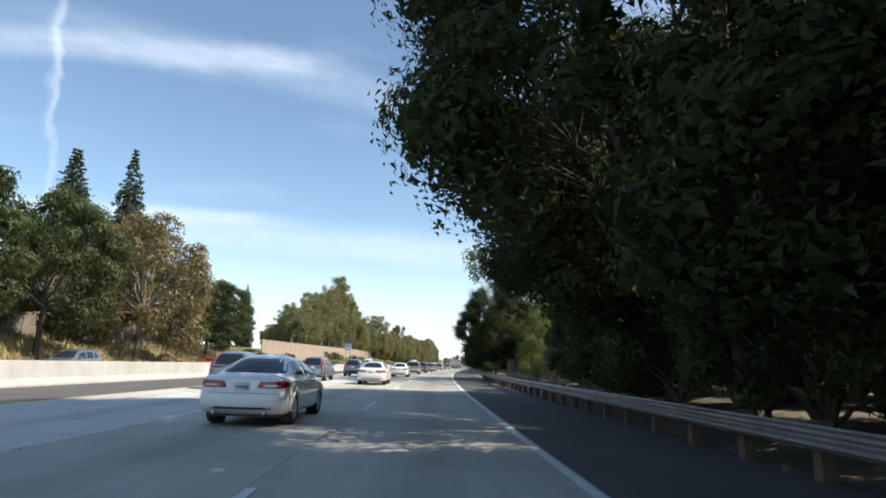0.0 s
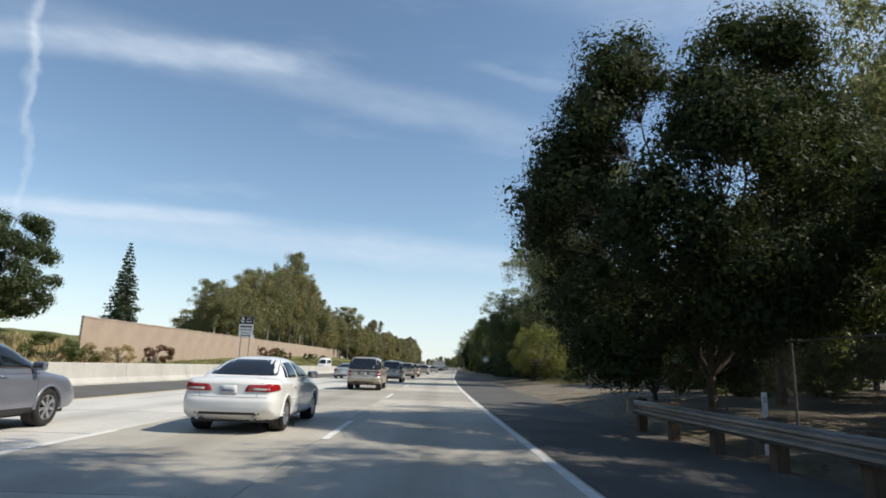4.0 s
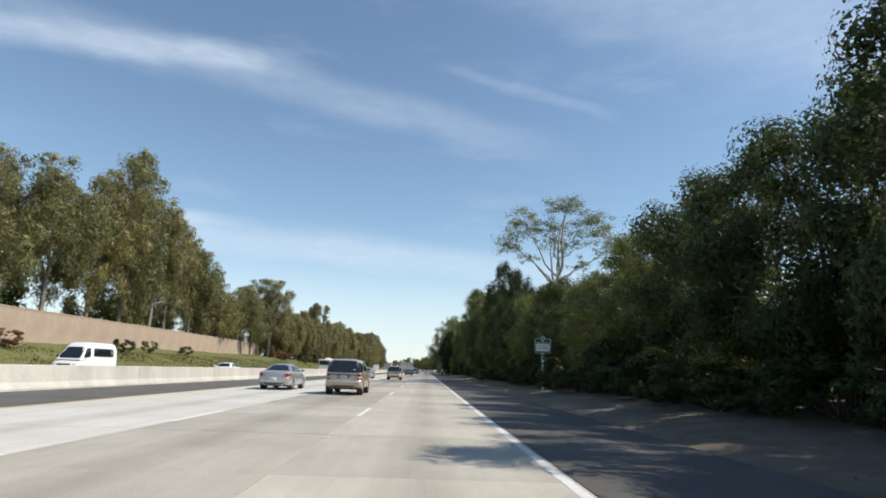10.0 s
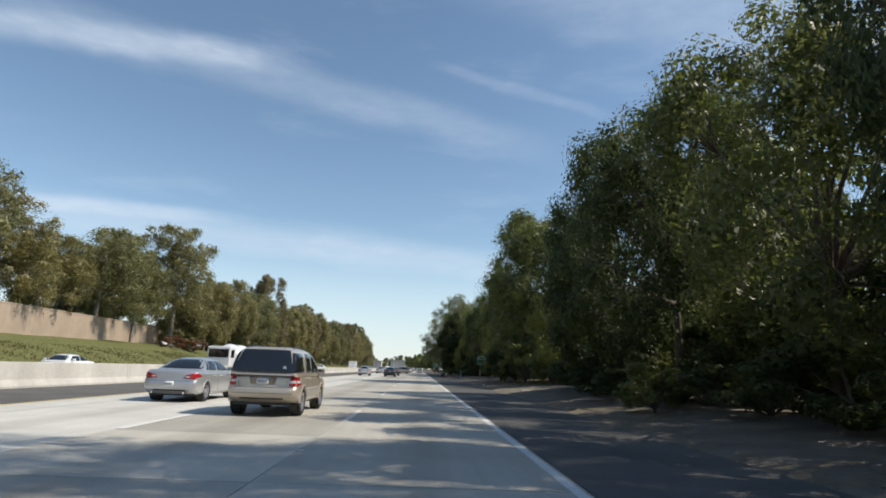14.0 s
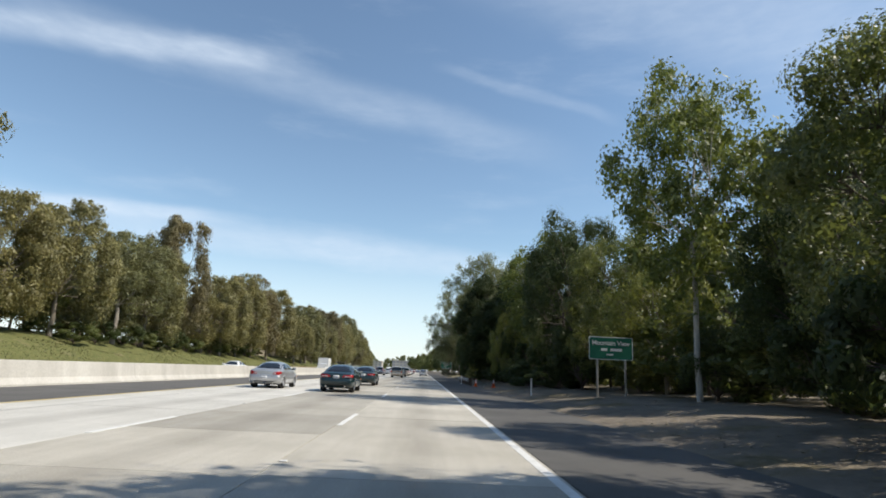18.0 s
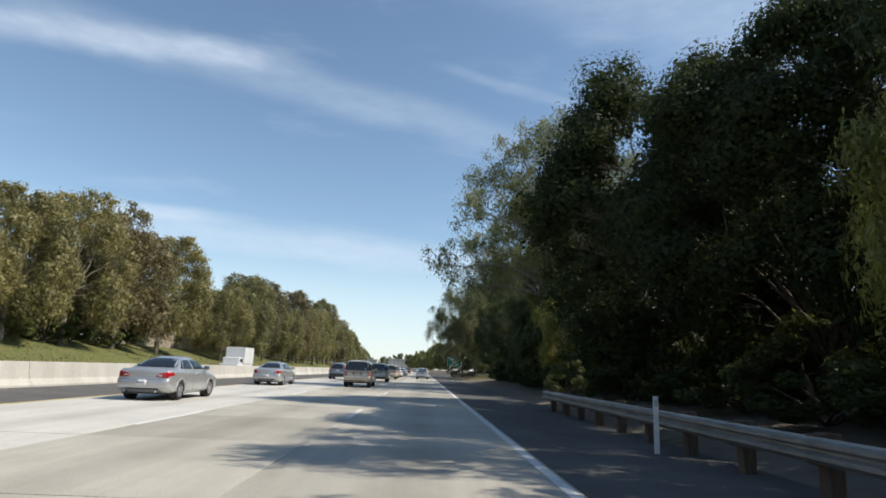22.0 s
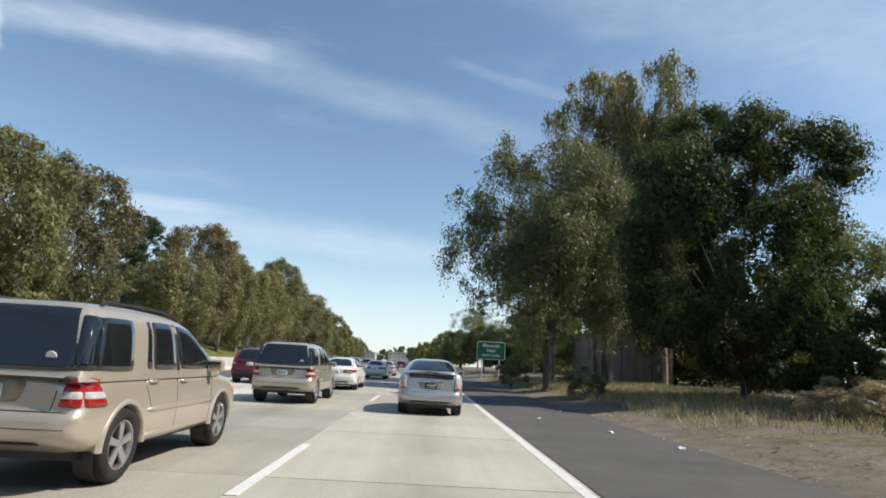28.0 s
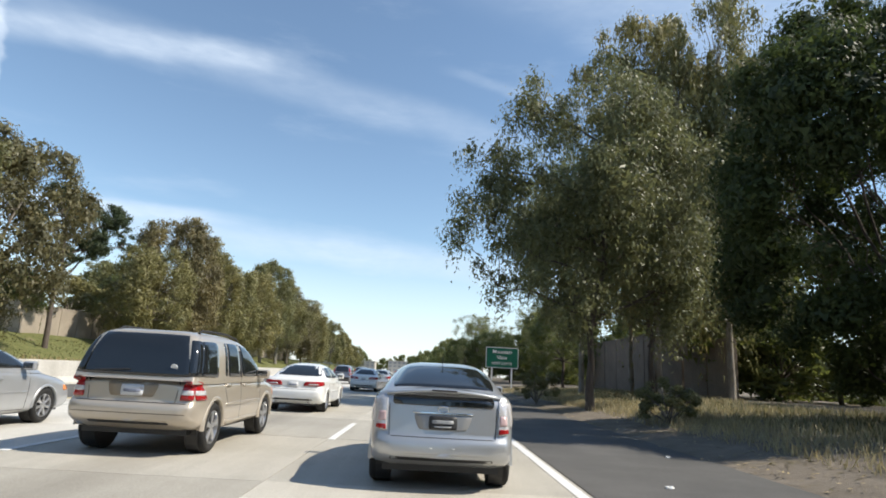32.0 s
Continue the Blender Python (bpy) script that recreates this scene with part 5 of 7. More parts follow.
        for p in top:
            h = max(p.y - zb, 0.012)
            t = max(0.0, min(min(p.x - line[0][0], y_end - p.x) / 0.5, 1))
            w = hw * belt_w * (0.90 + 0.10 * math.sqrt(1 - (1 - t) ** 2))
            ring = []
            for k in range(n + 1):
                a = math.pi * k / n
                c, s_ = math.cos(a), math.sin(a)
                zn = abs(s_) ** (2 / round_)
                xn = math.copysign(abs(c) ** (2 / round_), c)
                ring.append(bm.verts.new((xn * (w - lean * h * zn), p.x, zb - 0.02 + (h + 0.02) * zn)))
            rings.append(ring)
        for a, b in zip(rings, rings[1:]):
            for i in range(n):
                bm.faces.new((a[i], a[i + 1], b[i + 1], b[i]))
        bmesh.ops.recalc_face_normals(bm, faces=bm.faces)
        self.tree = BVHTree.FromBMesh(bm)
        self.body = smooth(part("body", bm, mat, self.ob))
        # dark inner arches and floor
        bm = bmesh.new()
        box(bm, -hw * 0.80, hw * 0.80, 0.32, L - 0.3, max(0.2, min(z for y, z in under) - 0.02), min(z for y, z in deck) * 0.8)
        for wy in wheels:
            for sgn in (1, -1):
                cyl(bm, (sgn * hw * 0.70, wy, wr + 0.02), (sgn * hw * 0.90, wy, wr + 0.02), wr * 1.08, n=20)
        part("underbody", bm, M_BLACK, self.ob)
        # lips round the wheel openings
        for wy in wheels:
            for sgn in (1, -1):
                bm = bmesh.new()
                rings = []
                for k in range(25):
                    a = radians(-3 + 186 * k / 24)
                    ring = []
                    for r, x in ((1.085, hw - 0.10), (1.085, hw + 0.004), (1.12, hw + 0.016), (1.20, hw + 0.010), (1.27, hw - 0.03)):
                        z = wr + r * wr * math.sin(a)
                        ring.append(bm.verts.new((sgn * x, wy + r * wr * math.cos(a), max(z, 0.16))))
                    rings.append(ring)
                for a, b in zip(rings, rings[1:]):
                    for q in range(4):
                        bm.faces.new((a[q], b[q], b[q + 1], a[q + 1]))
                bmesh.ops.recalc_face_normals(bm, faces=bm.faces)
                smooth(part("wheel_arch", bm, mat, self.ob))
        ty, ri, di = wheel_meshes(wr, spokes)
        for wy in wheels:
            for sgn in (1, -1):
                wh = new("wheel")
                wh.parent = self.ob
                wh.matrix_world = pose(sgn * (hw - 0.012), wy, wr, 0, 0, 180 if sgn > 0 else 0)
                for nm, me in (("tyre", ty), ("rim", ri), ("brake_disc", di)):
                    o = new(nm, me)
                    o.parent = wh

    def hit(self, face, a, b):
        o, d = {"rear": ((a, -3, b), (0, 1, 0)), "front": ((a, self.L + 3, b), (0, -1, 0)), "right": ((3, a, b), (-1, 0, 0)), "left": ((-3, a, b), (1, 0, 0)), "top": ((a, b, 4), (0, 0, -1)),
                "corner_right": ((self.W / 2 + 2 + a, 0.1 - 2 + a, b), (-1, 1, 0)), "corner_left": ((-self.W / 2 - 2 - a, 0.1 - 2 + a, b), (1, 1, 0))}[face]
        d = Vector(d).normalized()
        p, nrm, _, _ = self.tree.ray_cast(Vector(o), d)
        return p, d

    def patch(self, name, face, corners, mat, lift=0.006, n=7, parent=None, label=""):
        """Panel laid on the body: four corners (two coordinates each) seen square to that face."""
        (a0, b0), (a1, b1), (a2, b2), (a3, b3) = corners
        pts = []
        steps = [0.0] + [k / (n - 1) for k in range(n)] + [1.0]
        for i, u in enumerate(steps):
            row = []
            for j, v in enumerate(steps):
                cu, cv = 2 * u - 1, 2 * v - 1      # corners drawn in a little
                pull = 1 - 0.05 * (cu * cv) ** 4
                u, v, keep_u = (cu * pull + 1) / 2, (cv * pull + 1) / 2, u
                a = (a0 * (1 - u) + a1 * u) * (1 - v) + (a3 * (1 - u) + a2 * u) * v
                b = (b0 * (1 - u) + b1 * u) * (1 - v) + (b3 * (1 - u) + b2 * u) * v
                u = keep_u
                p, d = self.hit(face, a, b)
                if p is None:
                    p = pts[-1][j] if pts else (row[-1] if row else Vector((a, 0, b)))
                    row.append(Vector(p))
                    continue
                edge = i in (0, n + 1) or j in (0, n + 1)
                row.append(p + d * (0.012 if edge else -lift))
            pts.append(row)
        ob = grid_mesh(name, pts, mat, parent or self.ob)
        return tagged(ob, label) if label else ob

    def both(self, name, corners, mat, lift=0.006, n=7, **k):
        for f in ("right", "left"):
            self.patch(name, f, corners, mat, lift, n, **k)

    def block(self, name, x0, x1, y0, y1, z0, z1, mat, bevel=0.015, mirror=False, label=""):
        for sgn in ((1, -1) if mirror else (1,)):
            bm = bmesh.new()
            box(bm, min(x0 * sgn, x1 * sgn), max(x0 * sgn, x1 * sgn), y0, y1, z0, z1, bevel=bevel)
            o = part(name, bm, mat, self.ob, label)

    def number_plate(self, z, w=0.32, h=0.16, inset=0.0):
        pl = self.patch("number_plate", "rear", ((-w / 2, z - h / 2), (w / 2, z - h / 2), (w / 2, z + h / 2), (-w / 2, z + h / 2)), M_PLATE, 0.016, 4)
        self.patch("plate_bar", "rear", ((-w * 0.38, z - h * 0.18), (w * 0.38, z - h * 0.18), (w * 0.38, z + h * 0.10), (-w * 0.38, z + h * 0.10)), M_PLATE_BAR, 0.02, 4, parent=pl)

    def mirrors(self, y, z, mat):
        for sgn in (1, -1):
            bm = bmesh.new()
            x = self.W / 2
            box(bm, min(sgn * (x - 0.06), sgn * (x + 0.17)), max(sgn * (x - 0.06), sgn * (x + 0.17)), y, y + 0.13, z, z + 0.16, bevel=0.035)
            mi = part("wing_mirror", bm, mat, self.ob)
            bm = bmesh.new()
            box(bm, min(sgn * (x - 0.03), sgn * (x + 0.145)), max(sgn * (x - 0.03), sgn * (x + 0.145)), y - 0.006, y + 0.004, z + 0.025, z + 0.135)
            part("mirror_glass", bm, M_CHROME, mi)

    def seams(self, lines, mat=None):
        """Thin dark joints between panels on both flanks: (y0, z0, y1, z1)."""
        for y0, z0, y1, z1 in lines:
            dx, dz = y1 - y0, z1 - z0
            ln = math.hypot(dx, dz)
            nx, nz = -dz / ln * 0.005, dx / ln * 0.005
            self.both("panel_joint", ((y0 - nx, z0 - nz), (y1 - nx, z1 - nz), (y1 + nx, z1 + nz), (y0 + nx, z0 + nz)), mat or M_BLACK, 0.002, 6)

    def handles(self, places, mat):
        for y, z in places:
            self.both("door_handle", ((y, z), (y + 0.20, z), (y + 0.20, z + 0.035), (y, z + 0.035)), mat, 0.028, 4)


def rect(a0, b0, a1, b1):
    return ((a0, b0), (a1, b0), (a1, b1), (a0, b1))


def mir(c):
    return tuple((-a, b) for a, b in c)


def saloon(name, mat, label, lamps="wide", W=1.80, L=4.75, H=1.45, trim=None):
    k = H - 1.45
    c = Car(name, L, W, H, ((0, 0.95), (0.25, 1.0), (0.9, 1.0), (3.3, 0.97), (3.75, 0.92), (4.4, 0.80), (L, 0.66)), ((0, 0.34), (0.3, 0.24), (1, 0.2), (L - 0.8, 0.2), (L, 0.26)),
            (1.0, 3.78), 0.325, (((0.62, 0.96), (0.86, 1.06), (1.15, 1.215), (1.45, 1.345 + k), (1.8, 1.425 + k), (2.2, 1.45 + k), (2.55, 1.43 + k), (2.9, 1.345 + k), (3.25, 1.18), (3.6, 1.0), (3.7, 0.95)), 0.95),
            ((0.3, 0.07), (0.42, 0.01), (0.5, 0.0), (0.60, 0.0), (0.66, 0.03), (0.72, 0.06), (0.98, 0.07)), mat, 7, 0.95, 0.36, label, "car", 0.84, 3.6, 0.08)
    c.patch("rear_window", "rear", ((-0.69, 1.055), (0.69, 1.055), (0.53, 1.375 + k), (-0.53, 1.375 + k)), M_GLASS, 0.006, 12)
    c.patch("windscreen", "front", ((-0.70, 1.03), (0.70, 1.03), (0.54, 1.36 + k), (-0.54, 1.36 + k)), M_GLASS, 0.005, 12)
    c.both("rear_side_window", ((1.18, 1.025), (2.02, 1.015), (2.00, 1.345 + k), (1.56, 1.315 + k)), M_GLASS)
    c.both("quarter_pane", ((1.00, 1.03), (1.15, 1.025), (1.50, 1.305 + k), (1.46, 1.29 + k)), M_GLASS, 0.005, 6)
    c.both("front_side_window", ((2.09, 1.01), (3.22, 1.02), (2.74, 1.31 + k), (2.06, 1.35 + k)), M_GLASS, 0.006, 9)
    if lamps == "wide":
        q = ((0.30, 0.77), (0.80, 0.77), (0.80, 0.91), (0.36, 0.90))
        clear = ((0.44, 0.80), (0.76, 0.80), (0.76, 0.835), (0.45, 0.835))
    else:
        q = ((0.40, 0.76), (0.80, 0.72), (0.80, 0.93), (0.50, 0.86))
        clear = ((0.46, 0.785), (0.60, 0.775), (0.60, 0.82), (0.50, 0.82))
    for cc, cl in ((q, clear), (mir(q), mir(clear))):
        lamp = c.patch("tail_light", "rear", cc, M_RED, 0.012, 8)
        c.patch("clear_lens", "rear", cl, M_CLEAR, 0.017, 5, parent=lamp)
    c.both("side_lamp", ((0.14, 0.775), (0.42, 0.81), (0.36, 0.91), (0.13, 0.92)), M_RED, 0.010, 8)
    for cc in (((0.40, 0.58), (0.74, 0.60), (0.74, 0.70), (0.44, 0.68)), ((-0.40, 0.58), (-0.74, 0.60), (-0.74, 0.70), (-0.44, 0.68))):
        c.patch("headlight", "front", cc, M_CLEAR, 0.01)
    c.both("indicator", ((L - 0.46, 0.60), (L - 0.20, 0.60), (L - 0.22, 0.69), (L - 0.44, 0.71)), M_AMBER, 0.008)
    c.number_plate(0.80 if lamps == "wide" else 0.58)
    c.patch("bumper_joint", "rear", rect(-0.72, 0.665, 0.72, 0.673), M_BLACK, 0.002, 12)
    for s_ in (1, -1):
        c.patch("boot_joint", "rear", ((s_ * 0.52, 0.68), (s_ * 0.526, 0.68), (s_ * 0.60, 0.94), (s_ * 0.594, 0.94)), M_BLACK, 0.002, 6)
    c.patch("lower_valance", "rear", rect(-0.60, 0.35, 0.60, 0.40), M_BLACK, 0.004, 9)
    c.seams(((1.45, 0.40, 1.28, 0.96), (2.06, 0.30, 2.05, 0.99), (3.20, 0.30, 3.26, 0.95), (1.40, 0.30, 3.25, 0.28)))
    c.both("rub_strip", rect(1.45, 0.585, 3.2, 0.615), mat, 0.012, 8)
    c.handles(((1.55, 0.83), (2.30, 0.82)), trim or mat)
    c.mirrors(3.0, 0.99, mat)
    for sgn in (1, -1):
        bm = bmesh.new()
        cyl(bm, (sgn * 0.5, -0.005, 0.30), (sgn * 0.5, 0.3, 0.30), 0.035, n=12)
        part("exhaust", bm, M_CHROME, c.ob)
    return c.ob


def off_roader(name, mat, label):
    c = Car(name, 4.59, 1.83, 1.77, ((0, 1.02), (0.3, 1.06), (3.2, 1.05), (3.55, 1.04), (4.2, 0.96), (4.59, 0.80)), ((0, 0.42), (0.3, 0.34), (1, 0.30), (3.8, 0.30), (4.59, 0.40)),
            (0.86, 3.68), 0.365, (((0.05, 1.02), (0.11, 1.22), (0.19, 1.48), (0.29, 1.665), (0.45, 1.74), (0.9, 1.765), (1.5, 1.77), (2.1, 1.755), (2.5, 1.70), (2.85, 1.56), (3.3, 1.28), (3.62, 1.08), (3.72, 1.02)), 1.02),
            ((0.4, 0.10), (0.46, 0.03), (0.52, 0.0), (0.64, 0.0), (0.70, 0.02), (0.74, 0.07), (1.1, 0.10)), mat, 5, 0.975, 0.17, label, "car", 0.87, 6.0, 0.05)
    c.patch("rear_window", "rear", ((-0.82, 1.085), (0.82, 1.085), (0.72, 1.685), (-0.72, 1.685)), M_GLASS, 0.007, 13)
    c.both("quarter_window", ((0.24, 1.10), (0.92, 1.09), (1.00, 1.62), (0.40, 1.61)), M_GLASS, 0.007, 9)
    for f in ("corner_right", "corner_left"):
        c.patch("pillar_glass", f, ((-0.10, 1.10), (0.10, 1.10), (0.12, 1.60), (-0.05, 1.62)), M_GLASS, 0.007, 8)
    c.both("rear_side_window", ((1.40, 1.10), (2.00, 1.10), (1.97, 1.635), (1.43, 1.635)), M_GLASS, 0.007, 8)
    c.both("vent_pane", ((1.24, 1.12), (1.36, 1.105), (1.39, 1.635), (1.31, 1.62)), M_GLASS, 0.007, 6)
    c.both("front_side_window", ((2.12, 1.10), (3.34, 1.115), (2.68, 1.575), (2.08, 1.635)), M_GLASS, 0.007, 9)
    c.both("door_pillar", ((2.015, 1.09), (2.105, 1.09), (2.075, 1.635), (1.985, 1.64)), M_BLACK, 0.005, 5)
    c.patch("windscreen", "front", ((-0.76, 1.13), (0.76, 1.13), (0.62, 1.63), (-0.62, 1.63)), M_GLASS, 0.005, 12)
    for s_ in (1, -1):
        lamp = c.patch("tail_light", "rear", ((s_ * 0.66, 0.77), (s_ * 0.84, 0.77), (s_ * 0.82, 1.04), (s_ * 0.70, 1.05)), M_RED, 0.014, 8)
        c.patch("clear_band", "rear", ((s_ * 0.665, 0.845), (s_ * 0.835, 0.845), (s_ * 0.825, 0.91), (s_ * 0.68, 0.91)), M_CLEAR, 0.019, 6, parent=lamp)
    c.both("side_lamp", ((0.17, 0.77), (0.46, 0.77), (0.30, 1.02), (0.17, 1.045)), M_RED, 0.010)
    c.both("side_lamp_clear", ((0.17, 0.845), (0.42, 0.845), (0.37, 0.91), (0.17, 0.91)), M_CLEAR, 0.015, 5)
    # licence plate on a flat panel whose darker colour paints the recess's shade
    c.patch("plate_recess", "rear", ((-0.30, 0.80), (0.30, 0.80), (0.36, 0.99), (-0.36, 0.99)), plain("recess_shade", (0.30, 0.25, 0.19), 0.4, 0.3), 0.004, 6)
    c.number_plate(0.885, 0.31, 0.155)
    c.patch("bumper_joint", "rear", rect(-0.76, 0.722, 0.76, 0.732), M_BLACK, 0.003, 12)
    # flat dark strip painting the shade inside the bumper groove
    c.patch("bumper_groove", "rear", rect(-0.78, 0.575, 0.78, 0.587), plain("groove_shade", (0.13, 0.105, 0.08), 0.6), 0.003, 12)
    c.patch("lower_valance", "rear", rect(-0.55, 0.43, 0.55, 0.47), M_BLACK, 0.004, 9)
    c.patch("tailgate_joint", "rear", ((-0.60, 0.735), (-0.592, 0.735), (-0.63, 1.07), (-0.638, 1.07)), M_BLACK, 0.003, 5)
    c.patch("tailgate_joint", "rear", ((0.60, 0.735), (0.608, 0.735), (0.638, 1.07), (0.63, 1.07)), M_BLACK, 0.003, 5)
    bm = bmesh.new()
    w0, w1 = c.hit("rear", -0.55, 1.13)[0], c.hit("rear", -0.08, 1.165)[0]
    cyl(bm, w0 + Vector((0, -0.02, 0)), w1 + Vector((0, -0.02, 0)), 0.012, n=8)
    part("wiper", bm, M_BLACK, c.ob)
    bm = bmesh.new()
    hitp, _d = c.hit("rear", 0.52, 1.22)
    cyl(bm, (0.52, hitp.y - 0.016, 1.215), (0.52, hitp.y - 0.004, 1.22), 0.048, n=18)
    part("round_sticker", bm, M_PLATE, c.ob)
    for sgn in (1, -1):
        bm = bmesh.new()
        run = [Vector((sgn * 0.60, y, c.hit("top", sgn * 0.60, y)[0].z + up)) for y, up in ((0.62, 0.0), (0.74, 0.045), (1.3, 0.05), (1.9, 0.05), (2.35, 0.045), (2.55, 0.0))]
        for a, b in zip(run, run[1:]):
            cyl(bm, a, b, 0.018, n=8)
        part("roof_rail", bm, M_BLACK, c.ob)
    c.seams(((1.40, 0.66, 1.18, 1.06), (2.06, 0.42, 2.06, 1.07), (3.18, 0.42, 3.24, 1.05), (1.42, 0.40, 3.2, 0.40)))
    c.both("rub_strip", rect(1.30, 0.655, 3.22, 0.70), mat, 0.014, 8)
    c.both("sill", rect(1.30, 0.36, 3.22, 0.43), mat, 0.02, 8)
    c.handles(((1.30, 0.96), (2.14, 0.95)), mat)
    c.mirrors(3.02, 1.07, mat)
    c.both("indicator", ((4.16, 0.74), (4.38, 0.74), (4.36, 0.86), (4.16, 0.88)), M_AMBER, 0.008)
    return c.ob


def crossover(name, mat, label):
    c = Car(name, 4.52, 1.82, 1.68, ((0, 1.0), (0.3, 1.04), (3.1, 1.02), (3.5, 1.0), (4.15, 0.90), (4.52, 0.72)), ((0, 0.40), (0.3, 0.28), (1, 0.24), (3.7, 0.24), (4.52, 0.3)),
            (0.85, 3.47), 0.35, (((0.08, 1.0), (0.17, 1.18), (0.30, 1.40), (0.46, 1.56), (0.66, 1.63), (1.1, 1.675), (1.6, 1.68), (2.1, 1.635), (2.5, 1.53), (2.95, 1.29), (3.35, 1.07), (3.45, 1.0)), 1.0),
            ((0.35, 0.06), (0.42, 0.01), (0.5, 0.0), (0.64, 0.02), (0.70, 0.06), (1.05, 0.10)), mat, 7, 0.955, 0.27, label, "car", 0.85, 4.0, 0.07)
    c.patch("rear_window", "rear", ((-0.64, 1.07), (0.64, 1.07), (0.53, 1.56), (-0.53, 1.56)), M_GLASS, 0.007, 12)
    c.both("quarter_window", ((0.62, 1.14), (1.04, 1.10), (1.06, 1.49), (0.80, 1.42)), M_GLASS)
    c.both("rear_side_window", ((1.14, 1.09), (1.95, 1.07), (1.92, 1.51), (1.16, 1.50)), M_GLASS)
    c.both("front_side_window", ((2.03, 1.07), (3.08, 1.07), (2.56, 1.40), (1.99, 1.51)), M_GLASS)
    c.patch("windscreen", "front", ((-0.72, 1.07), (0.72, 1.07), (0.58, 1.53), (-0.58, 1.53)), M_GLASS, 0.005, 12)
    for s_ in (1, -1):
        c.patch("upper_tail_light", "rear", ((s_ * 0.69, 1.06), (s_ * 0.80, 1.06), (s_ * 0.66, 1.54), (s_ * 0.58, 1.54)), M_RED, 0.012, 8)
        lamp = c.patch("tail_light", "rear", ((s_ * 0.62, 0.80), (s_ * 0.83, 0.80), (s_ * 0.81, 1.01), (s_ * 0.66, 1.01)), M_RED, 0.014, 7)
        c.patch("clear_band", "rear", ((s_ * 0.65, 0.88), (s_ * 0.82, 0.88), (s_ * 0.81, 0.95), (s_ * 0.66, 0.95)), M_CLEAR, 0.019, 6, parent=lamp)
    c.both("side_lamp", ((0.18, 0.82), (0.36, 0.84), (0.34, 1.0), (0.18, 1.0)), M_RED, 0.012)
    c.patch("bumper_cladding", "rear", rect(-0.80, 0.38, 0.80, 0.60), M_BLACK, 0.008, 11)
    c.both("bumper_cladding", rect(0.15, 0.36, 0.42, 0.60), M_BLACK, 0.008, 6)
    c.both("sill_cladding", rect(1.28, 0.27, 3.05, 0.38), M_BLACK, 0.010, 8)
    c.number_plate(0.90)
    c.patch("tailgate_joint", "rear", rect(-0.7, 0.725, 0.7, 0.735), M_BLACK, 0.003, 11)
    c.seams(((1.30, 0.68, 1.08, 1.04), (1.99, 0.38, 1.99, 1.04), (3.05, 0.38, 3.12, 1.02)))
    c.handles(((1.20, 0.93), (2.08, 0.92)), mat)
    c.mirrors(2.9, 1.04, mat)
    return c.ob


